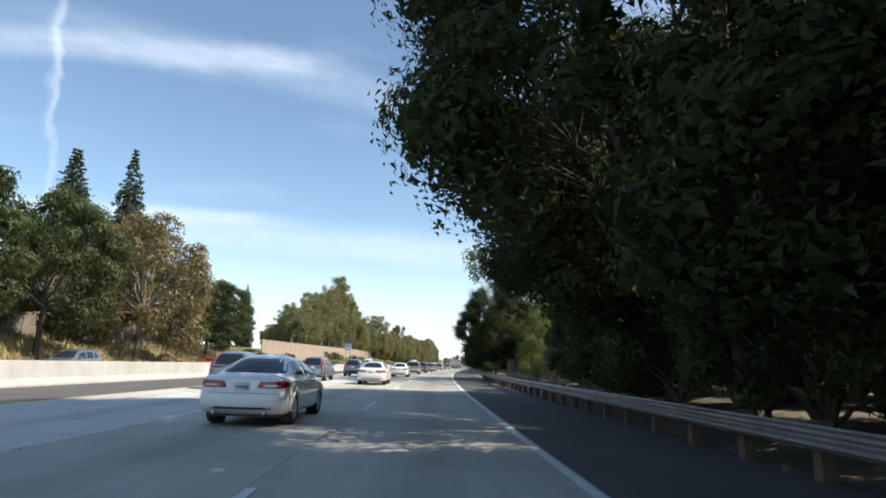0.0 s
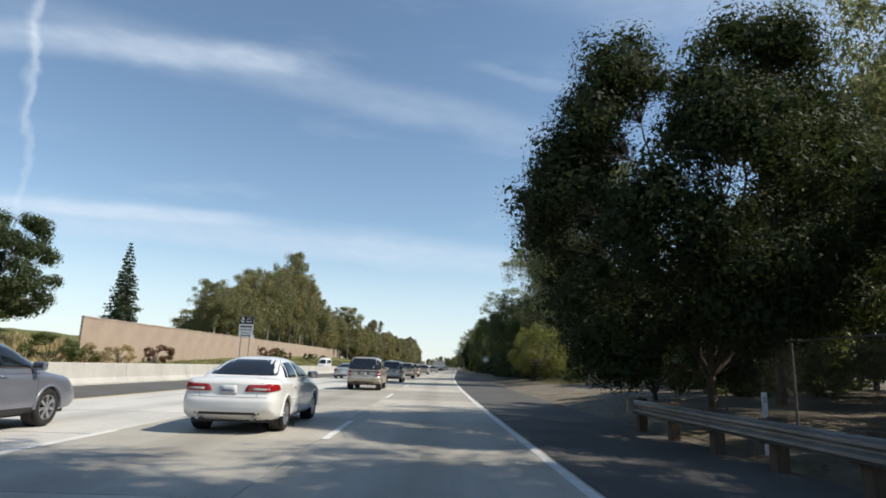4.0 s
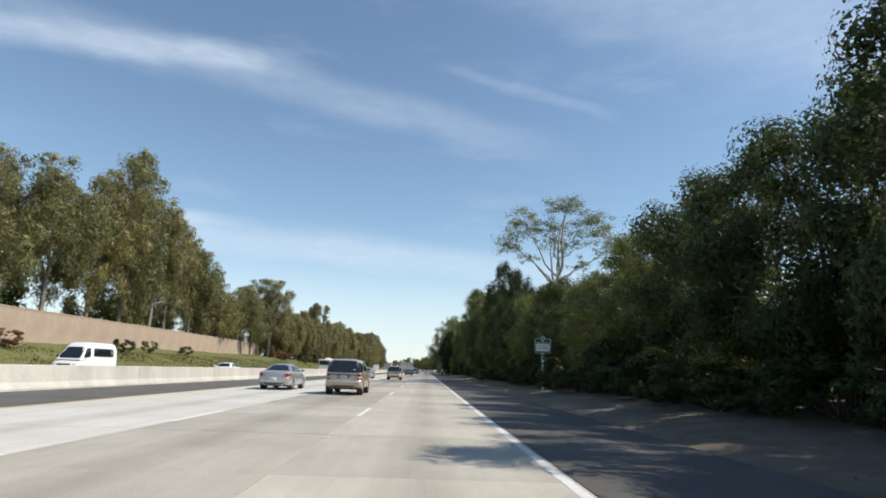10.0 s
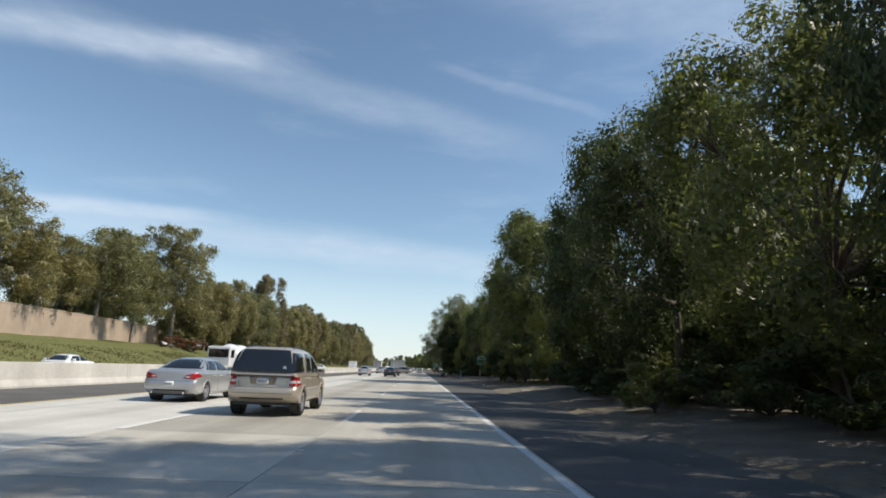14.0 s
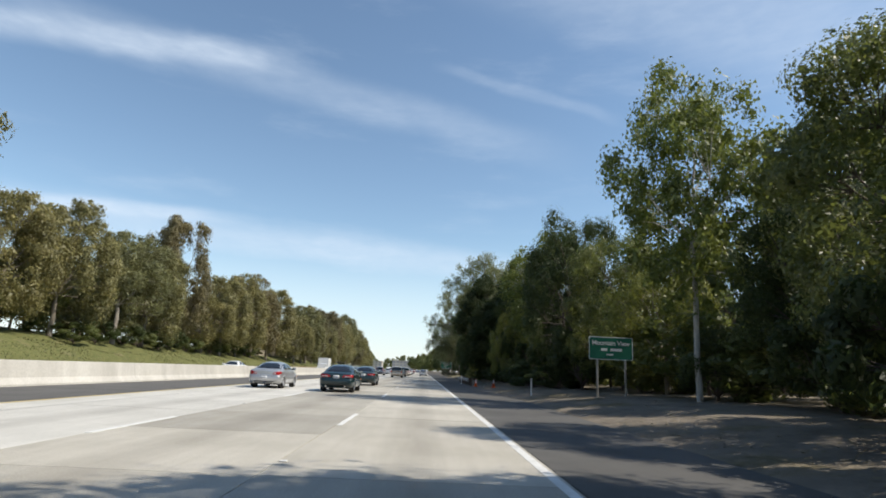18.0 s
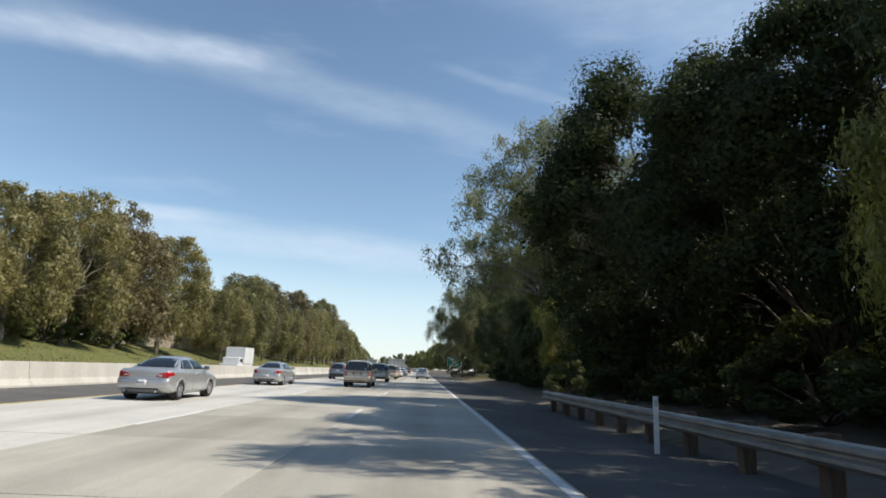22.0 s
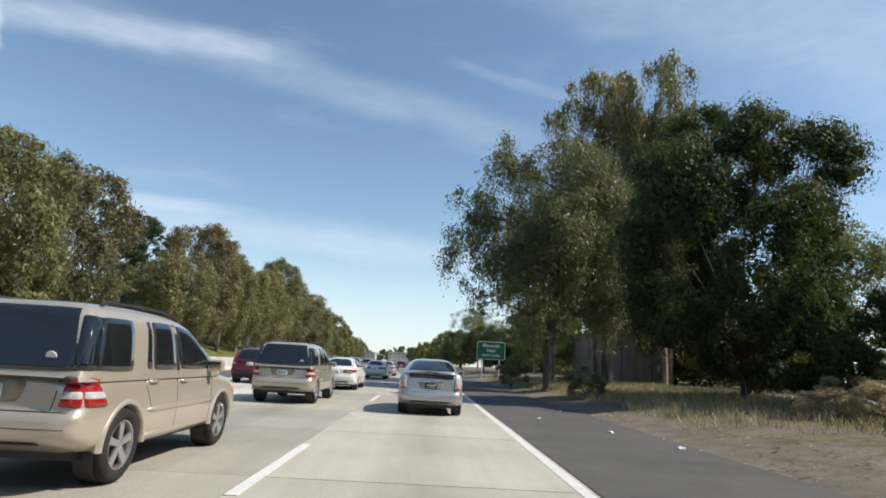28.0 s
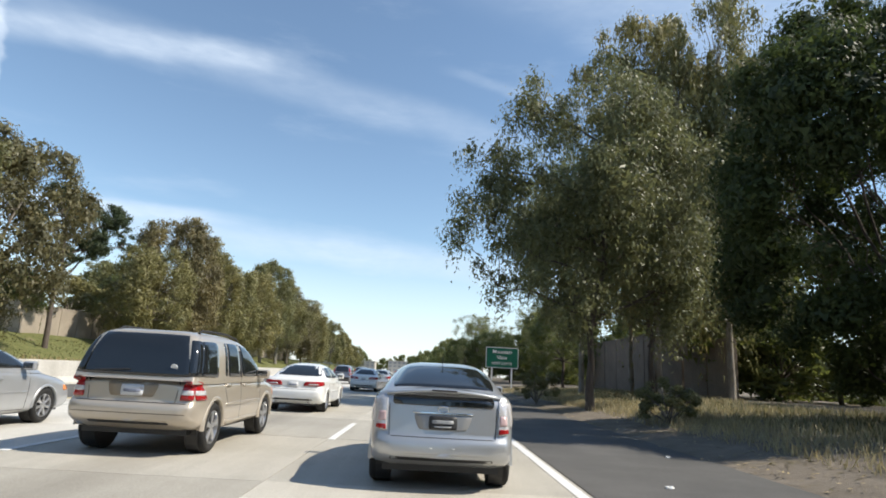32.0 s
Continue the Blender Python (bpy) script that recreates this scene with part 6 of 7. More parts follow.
def hatch_hybrid(name, mat, label):
    c = Car(name, 4.45, 1.725, 1.49, ((0, 1.07), (0.12, 1.12), (0.5, 1.11), (1.0, 1.05), (2.9, 1.0), (3.4, 0.97), (4.1, 0.82), (4.45, 0.66)), ((0, 0.36), (0.25, 0.27), (1, 0.2), (3.7, 0.2), (4.45, 0.25)),
            (0.82, 3.52), 0.315, (((0.20, 1.10), (0.55, 1.22), (0.95, 1.34), (1.35, 1.435), (1.75, 1.485), (2.1, 1.49), (2.45, 1.455), (2.85, 1.34), (3.3, 1.16), (3.65, 1.0), (3.75, 0.96)), 0.98),
            ((0.25, 0.12), (0.34, 0.03), (0.42, 0.0), (0.52, 0.0), (0.585, 0.02), (0.63, 0.06), (1.15, 0.13)), mat, 5, 0.95, 0.30, label, "car", 0.86, 4.2, 0.08)
    c.patch("rear_window", "top", ((-0.64, 0.40), (0.64, 0.40), (0.58, 1.42), (-0.58, 1.42)), M_GLASS, 0.007, 11)
    c.patch("lower_rear_window", "rear", ((-0.60, 0.96), (0.60, 0.96), (0.60, 1.075), (-0.60, 1.075)), M_GLASS, 0.006, 11)
    # spoiler across the tailgate
    bm = bmesh.new()
    n = 15
    rows = []
    for k in range(n):
        x = -0.68 + 1.36 * k / (n - 1)
        z = 1.14 - 0.06 * (x / 0.68) ** 2
        y = 0.07 + 0.12 * (abs(x) / 0.68) ** 2
        rows.append([bm.verts.new(p) for p in ((x, y, z - 0.018), (x, y - 0.012, z), (x, y + 0.02, z + 0.018), (x, y + 0.22, z + 0.035), (x, y + 0.2, z - 0.05))])
    for a, b in zip(rows, rows[1:]):
        for i in range(5):
            bm.faces.new((a[i], a[(i + 1) % 5], b[(i + 1) % 5], b[i]))
    bm.faces.new(rows[0])
    bm.faces.new(rows[-1][::-1])
    bmesh.ops.recalc_face_normals(bm, faces=bm.faces)
    smooth(part("spoiler", bm, mat, c.ob))
    c.block("brake_lamp", -0.15, 0.15, 0.045, 0.075, 1.130, 1.150, M_BLACK, 0.006)
    for s_ in (1, -1):
        lamp = c.patch("tail_light", "rear", ((s_ * 0.655, 0.66), (s_ * 0.785, 0.68), (s_ * 0.755, 1.05), (s_ * 0.655, 1.06)), M_CLEAR, 0.014, 9)
        c.patch("red_reflector", "rear", ((s_ * 0.66, 0.67), (s_ * 0.785, 0.69), (s_ * 0.78, 0.735), (s_ * 0.66, 0.73)), M_RED, 0.019, 6, parent=lamp)
        c.patch("pink_lens", "rear", ((s_ * 0.67, 0.77), (s_ * 0.765, 0.77), (s_ * 0.755, 0.88), (s_ * 0.67, 0.88)), plain("pink_lens", (0.56, 0.40, 0.40), 0.15), 0.019, 5, parent=lamp)
    c.both("side_lamp", ((0.20, 0.74), (0.46, 0.80), (0.32, 1.03), (0.20, 1.04)), M_CLEAR, 0.012, 8)
    # flat panel in darkened silver: the plate recess's shade as colour
    c.patch("plate_recess", "rear", ((-0.28, 0.69), (0.28, 0.69), (0.35, 0.87), (-0.35, 0.87)), plain("shaded_silver", (0.30, 0.305, 0.31), 0.4, 0.3), 0.004, 8)
    c.patch("chrome_trim", "rear", ((-0.36, 0.875), (0.36, 0.875), (0.36, 0.89), (-0.36, 0.89)), M_CHROME, 0.012, 8)
    plate = c.patch("number_plate", "rear", rect(-0.165, 0.70, 0.165, 0.85), M_BLACK, 0.014, 6, label="dark number plate in a black frame")
    c.patch("plate_bar", "rear", rect(-0.125, 0.765, 0.125, 0.805), plain("plate_grey", (0.34, 0.35, 0.36), 0.5), 0.019, 5, parent=plate)
    c.patch("plate_bar", "rear", rect(-0.10, 0.722, 0.10, 0.737), plain("plate_grey", (0.34, 0.35, 0.36), 0.5), 0.019, 5, parent=plate)
    bm = bmesh.new()
    bp = c.hit("rear", 0.0, 0.93)[0].y - 0.006
    for i in range(16):
        a, b = 2 * math.pi * i / 16, 2 * math.pi * (i + 1) / 16
        cyl(bm, (0.065 * math.cos(a), bp, 0.928 + 0.032 * math.sin(a)), (0.065 * math.cos(b), bp, 0.928 + 0.032 * math.sin(b)), 0.007, n=6)
    part("oval_badge", bm, M_CHROME, c.ob)
    c.patch("bumper_joint", "rear", rect(-0.60, 0.605, 0.60, 0.612), M_BLACK, 0.003, 11)
    for s_ in (1, -1):
        c.patch("tailgate_joint", "rear", ((s_ * 0.615, 0.61), (s_ * 0.622, 0.61), (s_ * 0.645, 1.07), (s_ * 0.638, 1.07)), M_BLACK, 0.003, 5)
        c.patch("reflector", "rear", rect(s_ * 0.13 - 0.016, 0.49, s_ * 0.13 + 0.016, 0.505), M_PLATE, 0.01, 4)
    c.patch("lower_valance", "rear", rect(-0.60, 0.34, 0.60, 0.38), M_BLACK, 0.004, 9)
    c.both("rear_side_window", ((1.00, 1.10), (1.85, 1.08), (1.85, 1.38), (1.42, 1.35)), M_GLASS)
    c.both("front_side_window", ((1.92, 1.08), (3.12, 1.08), (2.60, 1.31), (1.90, 1.385)), M_GLASS, 0.006, 9)
    c.patch("windscreen", "front", ((-0.68, 1.05), (0.68, 1.05), (0.5, 1.41), (-0.5, 1.41)), M_GLASS, 0.005, 12)
    bm = bmesh.new()
    cyl(bm, (0, 1.60, 1.45), (0, 1.42, 1.62), 0.006, 0.003, n=6)
    part("aerial", bm, M_BLACK, c.ob)
    c.seams(((1.25, 0.66, 1.05, 1.03), (1.88, 0.32, 1.88, 1.03), (2.98, 0.32, 3.06, 1.0)))
    c.handles(((1.15, 0.88), (2.0, 0.87)), mat)
    c.mirrors(2.75, 1.03, mat)
    return c.ob


def van(name, mat, label):
    c = Car(name, 5.9, 1.99, 2.62, ((0, 1.25), (4.6, 1.25), (5.0, 1.2), (5.7, 1.02), (5.9, 0.85)), ((0, 0.4), (1, 0.32), (5.9, 0.32)), (1.2, 4.85), 0.345,
            (((0.03, 1.22), (0.08, 1.7), (0.13, 2.25), (0.25, 2.53), (0.6, 2.61), (2.0, 2.62), (3.6, 2.60), (4.1, 2.50), (4.5, 2.18), (5.0, 1.55), (5.25, 1.22)), 1.22), ((0.4, 0.02), (0.6, 0.0), (2.6, 0.08)), mat, 6, 0.97, 0.09, label, "van", 0.90, 6.0, 0.03)
    c.both("side_window", ((0.7, 1.5), (3.6, 1.5), (3.6, 2.15), (0.7, 2.15)), M_GLASS)
    c.both("cab_window", ((4.0, 1.45), (4.95, 1.42), (4.45, 2.1), (4.0, 2.15)), M_GLASS)
    c.patch("windscreen", "front", ((-0.8, 1.35), (0.8, 1.35), (0.72, 2.2), (-0.72, 2.2)), M_GLASS, 0.006, 9)
    c.patch("grille", "front", rect(-0.5, 0.7, 0.5, 0.95), M_BLACK, 0.01)
    for s_ in (1, -1):
        c.patch("headlight", "front", ((s_ * 0.55, 0.72), (s_ * 0.88, 0.76), (s_ * 0.88, 1.0), (s_ * 0.6, 0.96)), M_CLEAR, 0.01)
    c.mirrors(4.7, 1.4, M_BLACK)
    c.both("rub_strip", rect(1.7, 0.62, 4.4, 0.72), M_BLACK, 0.02)
    return c.ob


def mixer_truck(label):
    base = thing("tanker_truck", None, label, "truck", "traffic")
    white = paint("white_truck", (0.78, 0.78, 0.77), 0.0)
    bm = bmesh.new()
    box(bm, -1.2, 1.2, 7.1, 9.0, 0.6, 2.9, bevel=0.12)
    cab = part("cab", bm, white, base)
    bm = bmesh.new()
    box(bm, -1.02, 1.02, 8.94, 9.03, 1.75, 2.62, bevel=0.03)
    part("windscreen", bm, M_GLASS, cab)
    for s_ in (1, -1):
        bm = bmesh.new()
        box(bm, min(s_ * 1.16, s_ * 1.22), max(s_ * 1.16, s_ * 1.22), 7.7, 8.7, 1.75, 2.55, bevel=0.02)
        part("side_window", bm, M_GLASS, cab)
    bm = bmesh.new()
    box(bm, -0.5, 0.5, 0.2, 8.8, 0.55, 0.95, bevel=0.03)
    part("chassis", bm, M_BLACK, base)
    for y0, y1 in ((0.4, 3.3), (3.6, 6.6)):
        bm = bmesh.new()
        n, prof = 24, []
        for k in range(9):
            u = k / 8
            prof.append((1.15 * (1 - abs(2 * u - 1) ** 3.5) ** 0.5 + 0.02, y0 + (y1 - y0) * u))
        rings = lathe(bm, [(r, y) for r, y in prof], n)
        bm.faces.new(rings[0][::-1])
        bm.faces.new(rings[-1])
        bmesh.ops.transform(bm, matrix=Matrix.Translation((0, 0, 2.1)) @ Matrix.Rotation(radians(90), 4, "Z"), verts=bm.verts)
        bmesh.ops.recalc_face_normals(bm, faces=bm.faces)
        smooth(part("tank", bm, white, base))
    ty, ri, di = wheel_meshes(0.5, 6)
    for wy in (1.1, 2.3, 4.9, 8.1):
        for s_ in (1, -1):
            wh = new("wheel")
            wh.parent = base
            wh.matrix_world = pose(s_ * 1.18, wy, 0.5, 0, 0, 180 if s_ > 0 else 0)
            for nm, me in (("tyre", ty), ("rim", ri), ("brake_disc", di)):
                o = new(nm, me)
                o.parent = wh
    return base


def camper(label):
    base = thing("camper_truck", None, label, "truck", "traffic")
    white = paint("white_truck", (0.78, 0.78, 0.77), 0.0)
    grey = plain("box_panel", (0.62, 0.62, 0.60), 0.5, var=0.1)
    bm = bmesh.new()
    box(bm, -1.05, 1.05, 0.2, 3.6, 1.15, 2.95, bevel=0.04)
    bx = part("box_body", bm, white, base)
    for s_ in (1, -1):
        for y0, y1, z0, z1 in ((0.45, 1.75, 1.45, 2.7), (1.95, 3.35, 1.45, 2.7)):
            bm = bmesh.new()
            box(bm, min(s_ * 1.04, s_ * 1.066), max(s_ * 1.04, s_ * 1.066), y0, y1, z0, z1, bevel=0.01)
            part("panel", bm, grey, bx)
    bm = bmesh.new()
    box(bm, -0.98, 0.98, 0.1, 5.6, 0.5, 1.15, bevel=0.06)
    part("lower_body", bm, white, base)
    bm = bmesh.new()
    box(bm, -0.92, 0.92, 3.7, 4.9, 1.1, 1.85, bevel=0.12)
    cab = part("cab", bm, white, base)
    for s_ in (1, -1):
        bm = bmesh.new()
        box(bm, min(s_ * 0.9, s_ * 0.935), max(s_ * 0.9, s_ * 0.935), 3.9, 4.7, 1.3, 1.7, bevel=0.01)
        part("cab_window", bm, M_GLASS, cab)
    ty, ri, di = wheel_meshes(0.38, 5)
    for wy in (1.2, 4.7):
        for s_ in (1, -1):
            wh = new("wheel")
            wh.parent = base
            wh.matrix_world = pose(s_ * 0.99, wy, 0.38, 0, 0, 180 if s_ > 0 else 0)
            for nm, me in (("tyre", ty), ("rim", ri), ("brake_disc", di)):
                o = new(nm, me)
                o.parent = wh
    return base


P_SILVER = paint("silver", (0.47, 0.48, 0.49), 0.55)
P_CHAMP = paint("champagne", (0.54, 0.475, 0.39), 0.45)
P_WHITE = paint("white", (0.80, 0.80, 0.78), 0.0)
P_GREY = paint("slate_grey", (0.22, 0.23, 0.27), 0.5)
P_MAROON = paint("maroon", (0.17, 0.02, 0.03), 0.3)
P_GREEN = paint("dark_green", (0.008, 0.028, 0.032), 0.2)
P_BLUE = paint("blue_grey", (0.20, 0.25, 0.33), 0.4)
P_RED = paint("red", (0.55, 0.03, 0.025), 0.0)
P_BLACK = paint("black", (0.02, 0.02, 0.025), 0.2)

prius = hatch_hybrid("hatchback_car", P_SILVER, "silver hybrid hatchback stopped beside the shoulder line")
suv = off_roader("suv_car", P_CHAMP, "champagne-gold estate off-roader with dark tinted windows")
accord = saloon("sedan_car", P_WHITE, "clean white four-door sedan with wide red tail lights")
sport = saloon("sedan_car", P_SILVER, "silver sports sedan with slanted red tail lights", "slant", 1.78, 4.75, 1.45)
cross = crossover("suv_car", P_GREY, "grey compact crossover with black lower cladding")
green = saloon("sedan_car", P_GREEN, "dark green older sedan with amber corner lamps", trim=P_GREEN)
white_van = van("van", P_WHITE, "white high-roof passenger van in the opposite lanes")
maroon = crossover("suv_car", P_MAROON, "maroon crossover queuing beside the median shoulder")
red_car = saloon("sedan_car", P_RED, "bright red sedan behind the median barrier")
blue_car = saloon("sedan_car", P_BLUE, "blue-grey sedan queuing ahead")
black_car = saloon("sedan_car", P_BLACK, "black sedan behind the median barrier")
truck = mixer_truck("white truck with two rounded tanks behind the median barrier")
camp = camper("white pickup with a box camper behind the median barrier")


def park(ob, s, lat, turn=0.0):
    ob.matrix_world = along(s, lat, 0.004 if -9.3 < lat < 4 else 0.0, turn)
    return ob


park(prius, 393.2, 2.05)
park(suv, 394.6, -2.25)
park(accord, 404.0, -2.1)
park(sport, 394.3, -6.4)
park(green, 297.8, -2.6)
park(cross, 441.0, -5.9)
park(maroon, 405.5, -6.4)
park(blue_car, 421.0, -5.9)
for src, s, lat, lb in (
        (accord, 12.0, -1.8, ""), (cross, 26.2, -6.9, ""), (accord, 37.2, -1.8, ""), (cross, 42.0, -6.5, ""), (cross, 58.6, -6.2, ""), (accord, 61.6, -1.8, ""), (suv, 82.6, -1.75, ""), (suv, 100.0, -1.7, ""), (sport, 106.7, -6.9, ""), (suv, 117.1, -1.75, ""), (sport, 123.5, -6.8, ""),
        (suv, 131.6, -1.95, ""), (suv, 161.5, -2.1, ""), (sport, 165.0, -6.4, ""), (suv, 207.9, -2.1, ""), (sport, 212.0, -6.1, ""), (sport, 285.0, -6.7, ""), (green, 283.7, -2.6, ""),
        (suv, 348.5, -2.3, ""), (sport, 328.4, -7.0, ""), (sport, 346.0, -7.6, ""), (suv, 366.1, -2.2, ""), (cross, 370.3, -6.7, ""), (suv, 382.7, -2.05, ""),
        (accord, 424.0, -2.1, "white sedan queuing far ahead"), (sport, 436.0, -2.0, "silver sedan queuing far ahead"), (sport, 446.0, 1.9, "silver sedan queuing far ahead"), (suv, 462.0, 1.9, ""), (blue_car, 413.0, 2.0, ""), (cross, 457.0, -5.9, ""), (maroon, 475.0, -2.0, ""), (accord, 490.0, 1.9, ""), (cross, 505.0, -2.1, ""), (accord, 520.0, -5.9, ""), (sport, 540.0, -2.1, ""), (blue_car, 560.0, 1.9, "")):
    o = copy_thing(src, along(s, lat, 0.004))
    if lb:
        tagged(o, lb)
# opposite carriageway: they face the camera
park(white_van, 182.0, -24.6, 180)
park(red_car, 66.0, -22.0, 180)
park(black_car, 62.0, -18.4, 180)
park(truck, 264.0, -19.0, 180)
park(camp, 378.5, -18.6, 180)
for src, s, lat in ((cross, 42.0, -22.0), (accord, 196.0, -18.5), (accord, 236.0, -22.0), (accord, 415.0, -22.3), (black_car, 130.0, -22.4), (accord, 320.0, -18.6)):
    copy_thing(src, along(s, lat, 0.0, 180))

# ---- signs, cones, markers ----
M_SIGN = rough_mat("sign_green", (0.008, 0.105, 0.065), (0.014, 0.14, 0.09), 1.5, 30, 0.5, 0.05, 0.002, speck=0.15)
M_WHITE = rough_mat("sign_white", (0.66, 0.67, 0.66), (0.8, 0.8, 0.79), 2, 30, 0.5, 0.05, 0.002, speck=0.12)
M_INK = plain("sign_black", (0.02, 0.02, 0.022), 0.5)
M_ORANGE = rough_mat("cone_orange", (0.62, 0.09, 0.02), (0.78, 0.14, 0.035), 5, 40, 0.6, 0.1, 0.003, speck=0.3)


def text_mesh(name, words, size, mat, parent, x, z, y, align="CENTER", bold=0.0):
    cu = bpy.data.curves.new(name, "FONT")
    cu.body, cu.size, cu.align_x, cu.align_y, cu.extrude, cu.offset = words, size, align, "CENTER", 0.002, bold
    tmp = bpy.data.objects.new(name, cu)
    scene.collection.objects.link(tmp)
    me = bpy.data.meshes.new_from_object(tmp.evaluated_get(bpy.context.evaluated_depsgraph_get()))
    bpy.data.objects.remove(tmp)
    me.materials.clear()
    me.materials.append(mat)
    ob = new(name, me)
    ob.parent = parent
    ob.matrix_local = pose(x, y, z, 90, 0, 0)
    return ob


def rounded_plate(name, w, h, r, mat, parent, x=0.0, z=0.0, y=0.0, depth=0.006):
    bm = bmesh.new()
    pts = []
    for cx, cz, a0 in ((w / 2 - r, h / 2 - r, 0), (-w / 2 + r, h / 2 - r, 90), (-w / 2 + r, -h / 2 + r, 180), (w / 2 - r, -h / 2 + r, 270)):
        for k in range(6):
            a = radians(a0 + 18 * k)
            pts.append((x + cx + r * math.cos(a), z + cz + r * math.sin(a)))
    f0 = [bm.verts.new((px, y, pz)) for px, pz in pts]
    f1 = [bm.verts.new((px, y + depth, pz)) for px, pz in pts]
    bm.faces.new(f0)
    bm.faces.new(f1[::-1])
    for i in range(len(pts)):
        bm.faces.new((f0[i], f1[i], f1[(i + 1) % len(pts)], f0[(i + 1) % len(pts)]))
    bmesh.ops.recalc_face_normals(bm, faces=bm.faces)
    return part(name, bm, mat, parent)


def sign_posts(sign, xs, top, mat, r=0.06, wood=False):
    for x in xs:
        bm = bmesh.new()
        if wood:
            box(bm, x - 0.07, x + 0.07, 0.02, 0.16, -0.6, top, bevel=0.008)
        else:
            cyl(bm, (x, 0.06, -0.6), (x, 0.06, top), r, n=12)
        part("post", bm, mat, sign)


def city_sign():
    s = thing("town_sign", along(283.2, 11.85, verge_height(11.85) + 0.05), "green town limit sign on two posts under trees", "road sign", "road signs")
    rounded_plate("border", 2.35, 1.20, 0.09, M_WHITE, s, 0, 2.45, 0.0)
    rounded_plate("panel", 2.27, 1.12, 0.07, M_SIGN, s, 0, 2.45, -0.004, 0.003)
    text_mesh("lettering", "Mountain View", 0.33, M_WHITE, s, 0, 2.72, -0.008, bold=0.006)
    for x, z, w, h in ((-0.36, 2.38, 0.34, 0.14), (0.28, 2.38, 0.62, 0.14), (-0.05, 2.12, 0.36, 0.08)):
        rounded_plate("small_bar", w, h, 0.02, M_WHITE, s, x, z, -0.007, 0.003)
    sign_posts(s, (-0.72, 0.78), 3.0, M_STEEL, 0.06)
    return s


def exits_sign():
    s = thing("exit_sign", along(446.0, 9.4, verge_height(9.4)), "green next exits sign on two timber posts", "road sign", "road signs")
    rounded_plate("border", 3.3, 2.05, 0.16, M_WHITE, s, 0, 3.1, 0.0)
    rounded_plate("panel", 3.18, 1.93, 0.12, M_SIGN, s, 0, 3.1, -0.004, 0.003)
    text_mesh("lettering", "Mountain", 0.52, M_WHITE, s, 0, 3.67, -0.008, bold=0.008)
    text_mesh("lettering", "View", 0.52, M_WHITE, s, 0, 3.10, -0.008, bold=0.008)
    text_mesh("lettering", "NEXT 3 EXITS", 0.33, M_WHITE, s, 0, 2.52, -0.008, bold=0.006)
    sign_posts(s, (-1.0, 1.0), 3.2, M_WHITE, wood=True)
    return s


def adopt_sign():
    s = thing("roadside_sign", along(172.8, 10.0, verge_height(10.0) + 0.45), "green and white roadside sponsor sign with shield crest on one post", "road sign", "road signs")
    rounded_plate("border", 1.10, 1.0, 0.06, M_WHITE, s, 0, 2.55, 0.0)
    rounded_plate("panel", 1.04, 0.94, 0.05, M_SIGN, s, 0, 2.55, -0.004, 0.003)
    rounded_plate("white_panel", 0.94, 0.52, 0.03, M_WHITE, s, 0, 2.44, -0.008, 0.003)
    text_mesh("lettering", "ADOPT-A-HIGHWAY", 0.095, M_WHITE, s, 0, 2.755, -0.009, bold=0.002)
    grey = plain("grey_ink", (0.25, 0.24, 0.22), 0.6)
    text_mesh("lettering", "FOR INFORMATION", 0.088, grey, s, 0, 2.52, -0.012, bold=0.002)
    for x, w in ((-0.27, 0.15), (-0.09, 0.14), (0.17, 0.30)):
        rounded_plate("text_bar", w, 0.055, 0.02, grey, s, x, 2.38, -0.011, 0.002)
    bm = bmesh.new()
    outl = [(-0.10, 3.16), (0.0, 3.22), (0.10, 3.16), (0.15, 3.08), (0.10, 2.95), (0.0, 2.83), (-0.10, 2.95), (-0.15, 3.08)]
    f0 = [bm.verts.new((x, -0.014, z)) for x, z in outl]
    f1 = [bm.verts.new((x, -0.006, z)) for x, z in outl]
    bm.faces.new(f0)
    bm.faces.new(f1[::-1])
    for i in range(8):
        bm.faces.new((f0[i], f1[i], f1[(i + 1) % 8], f0[(i + 1) % 8]))
    bmesh.ops.recalc_face_normals(bm, faces=bm.faces)
    part("crest", bm, M_WHITE, s)
    rounded_plate("crest_shield", 0.18, 0.16, 0.05, M_SIGN, s, 0, 3.05, -0.018, 0.003)
    rounded_plate("small_plate", 0.30, 0.42, 0.03, M_WHITE, s, 0.02, 1.80, 0.0)
    rounded_plate("small_panel", 0.26, 0.38, 0.02, M_SIGN, s, 0.02, 1.80, -0.004, 0.003)
    rounded_plate("marker_bar", 0.05, 0.26, 0.01, M_WHITE, s, -0.02, 1.80, -0.007, 0.002)
    sign_posts(s, (0.02,), 2.9, M_WHITE, wood=True)
    return s


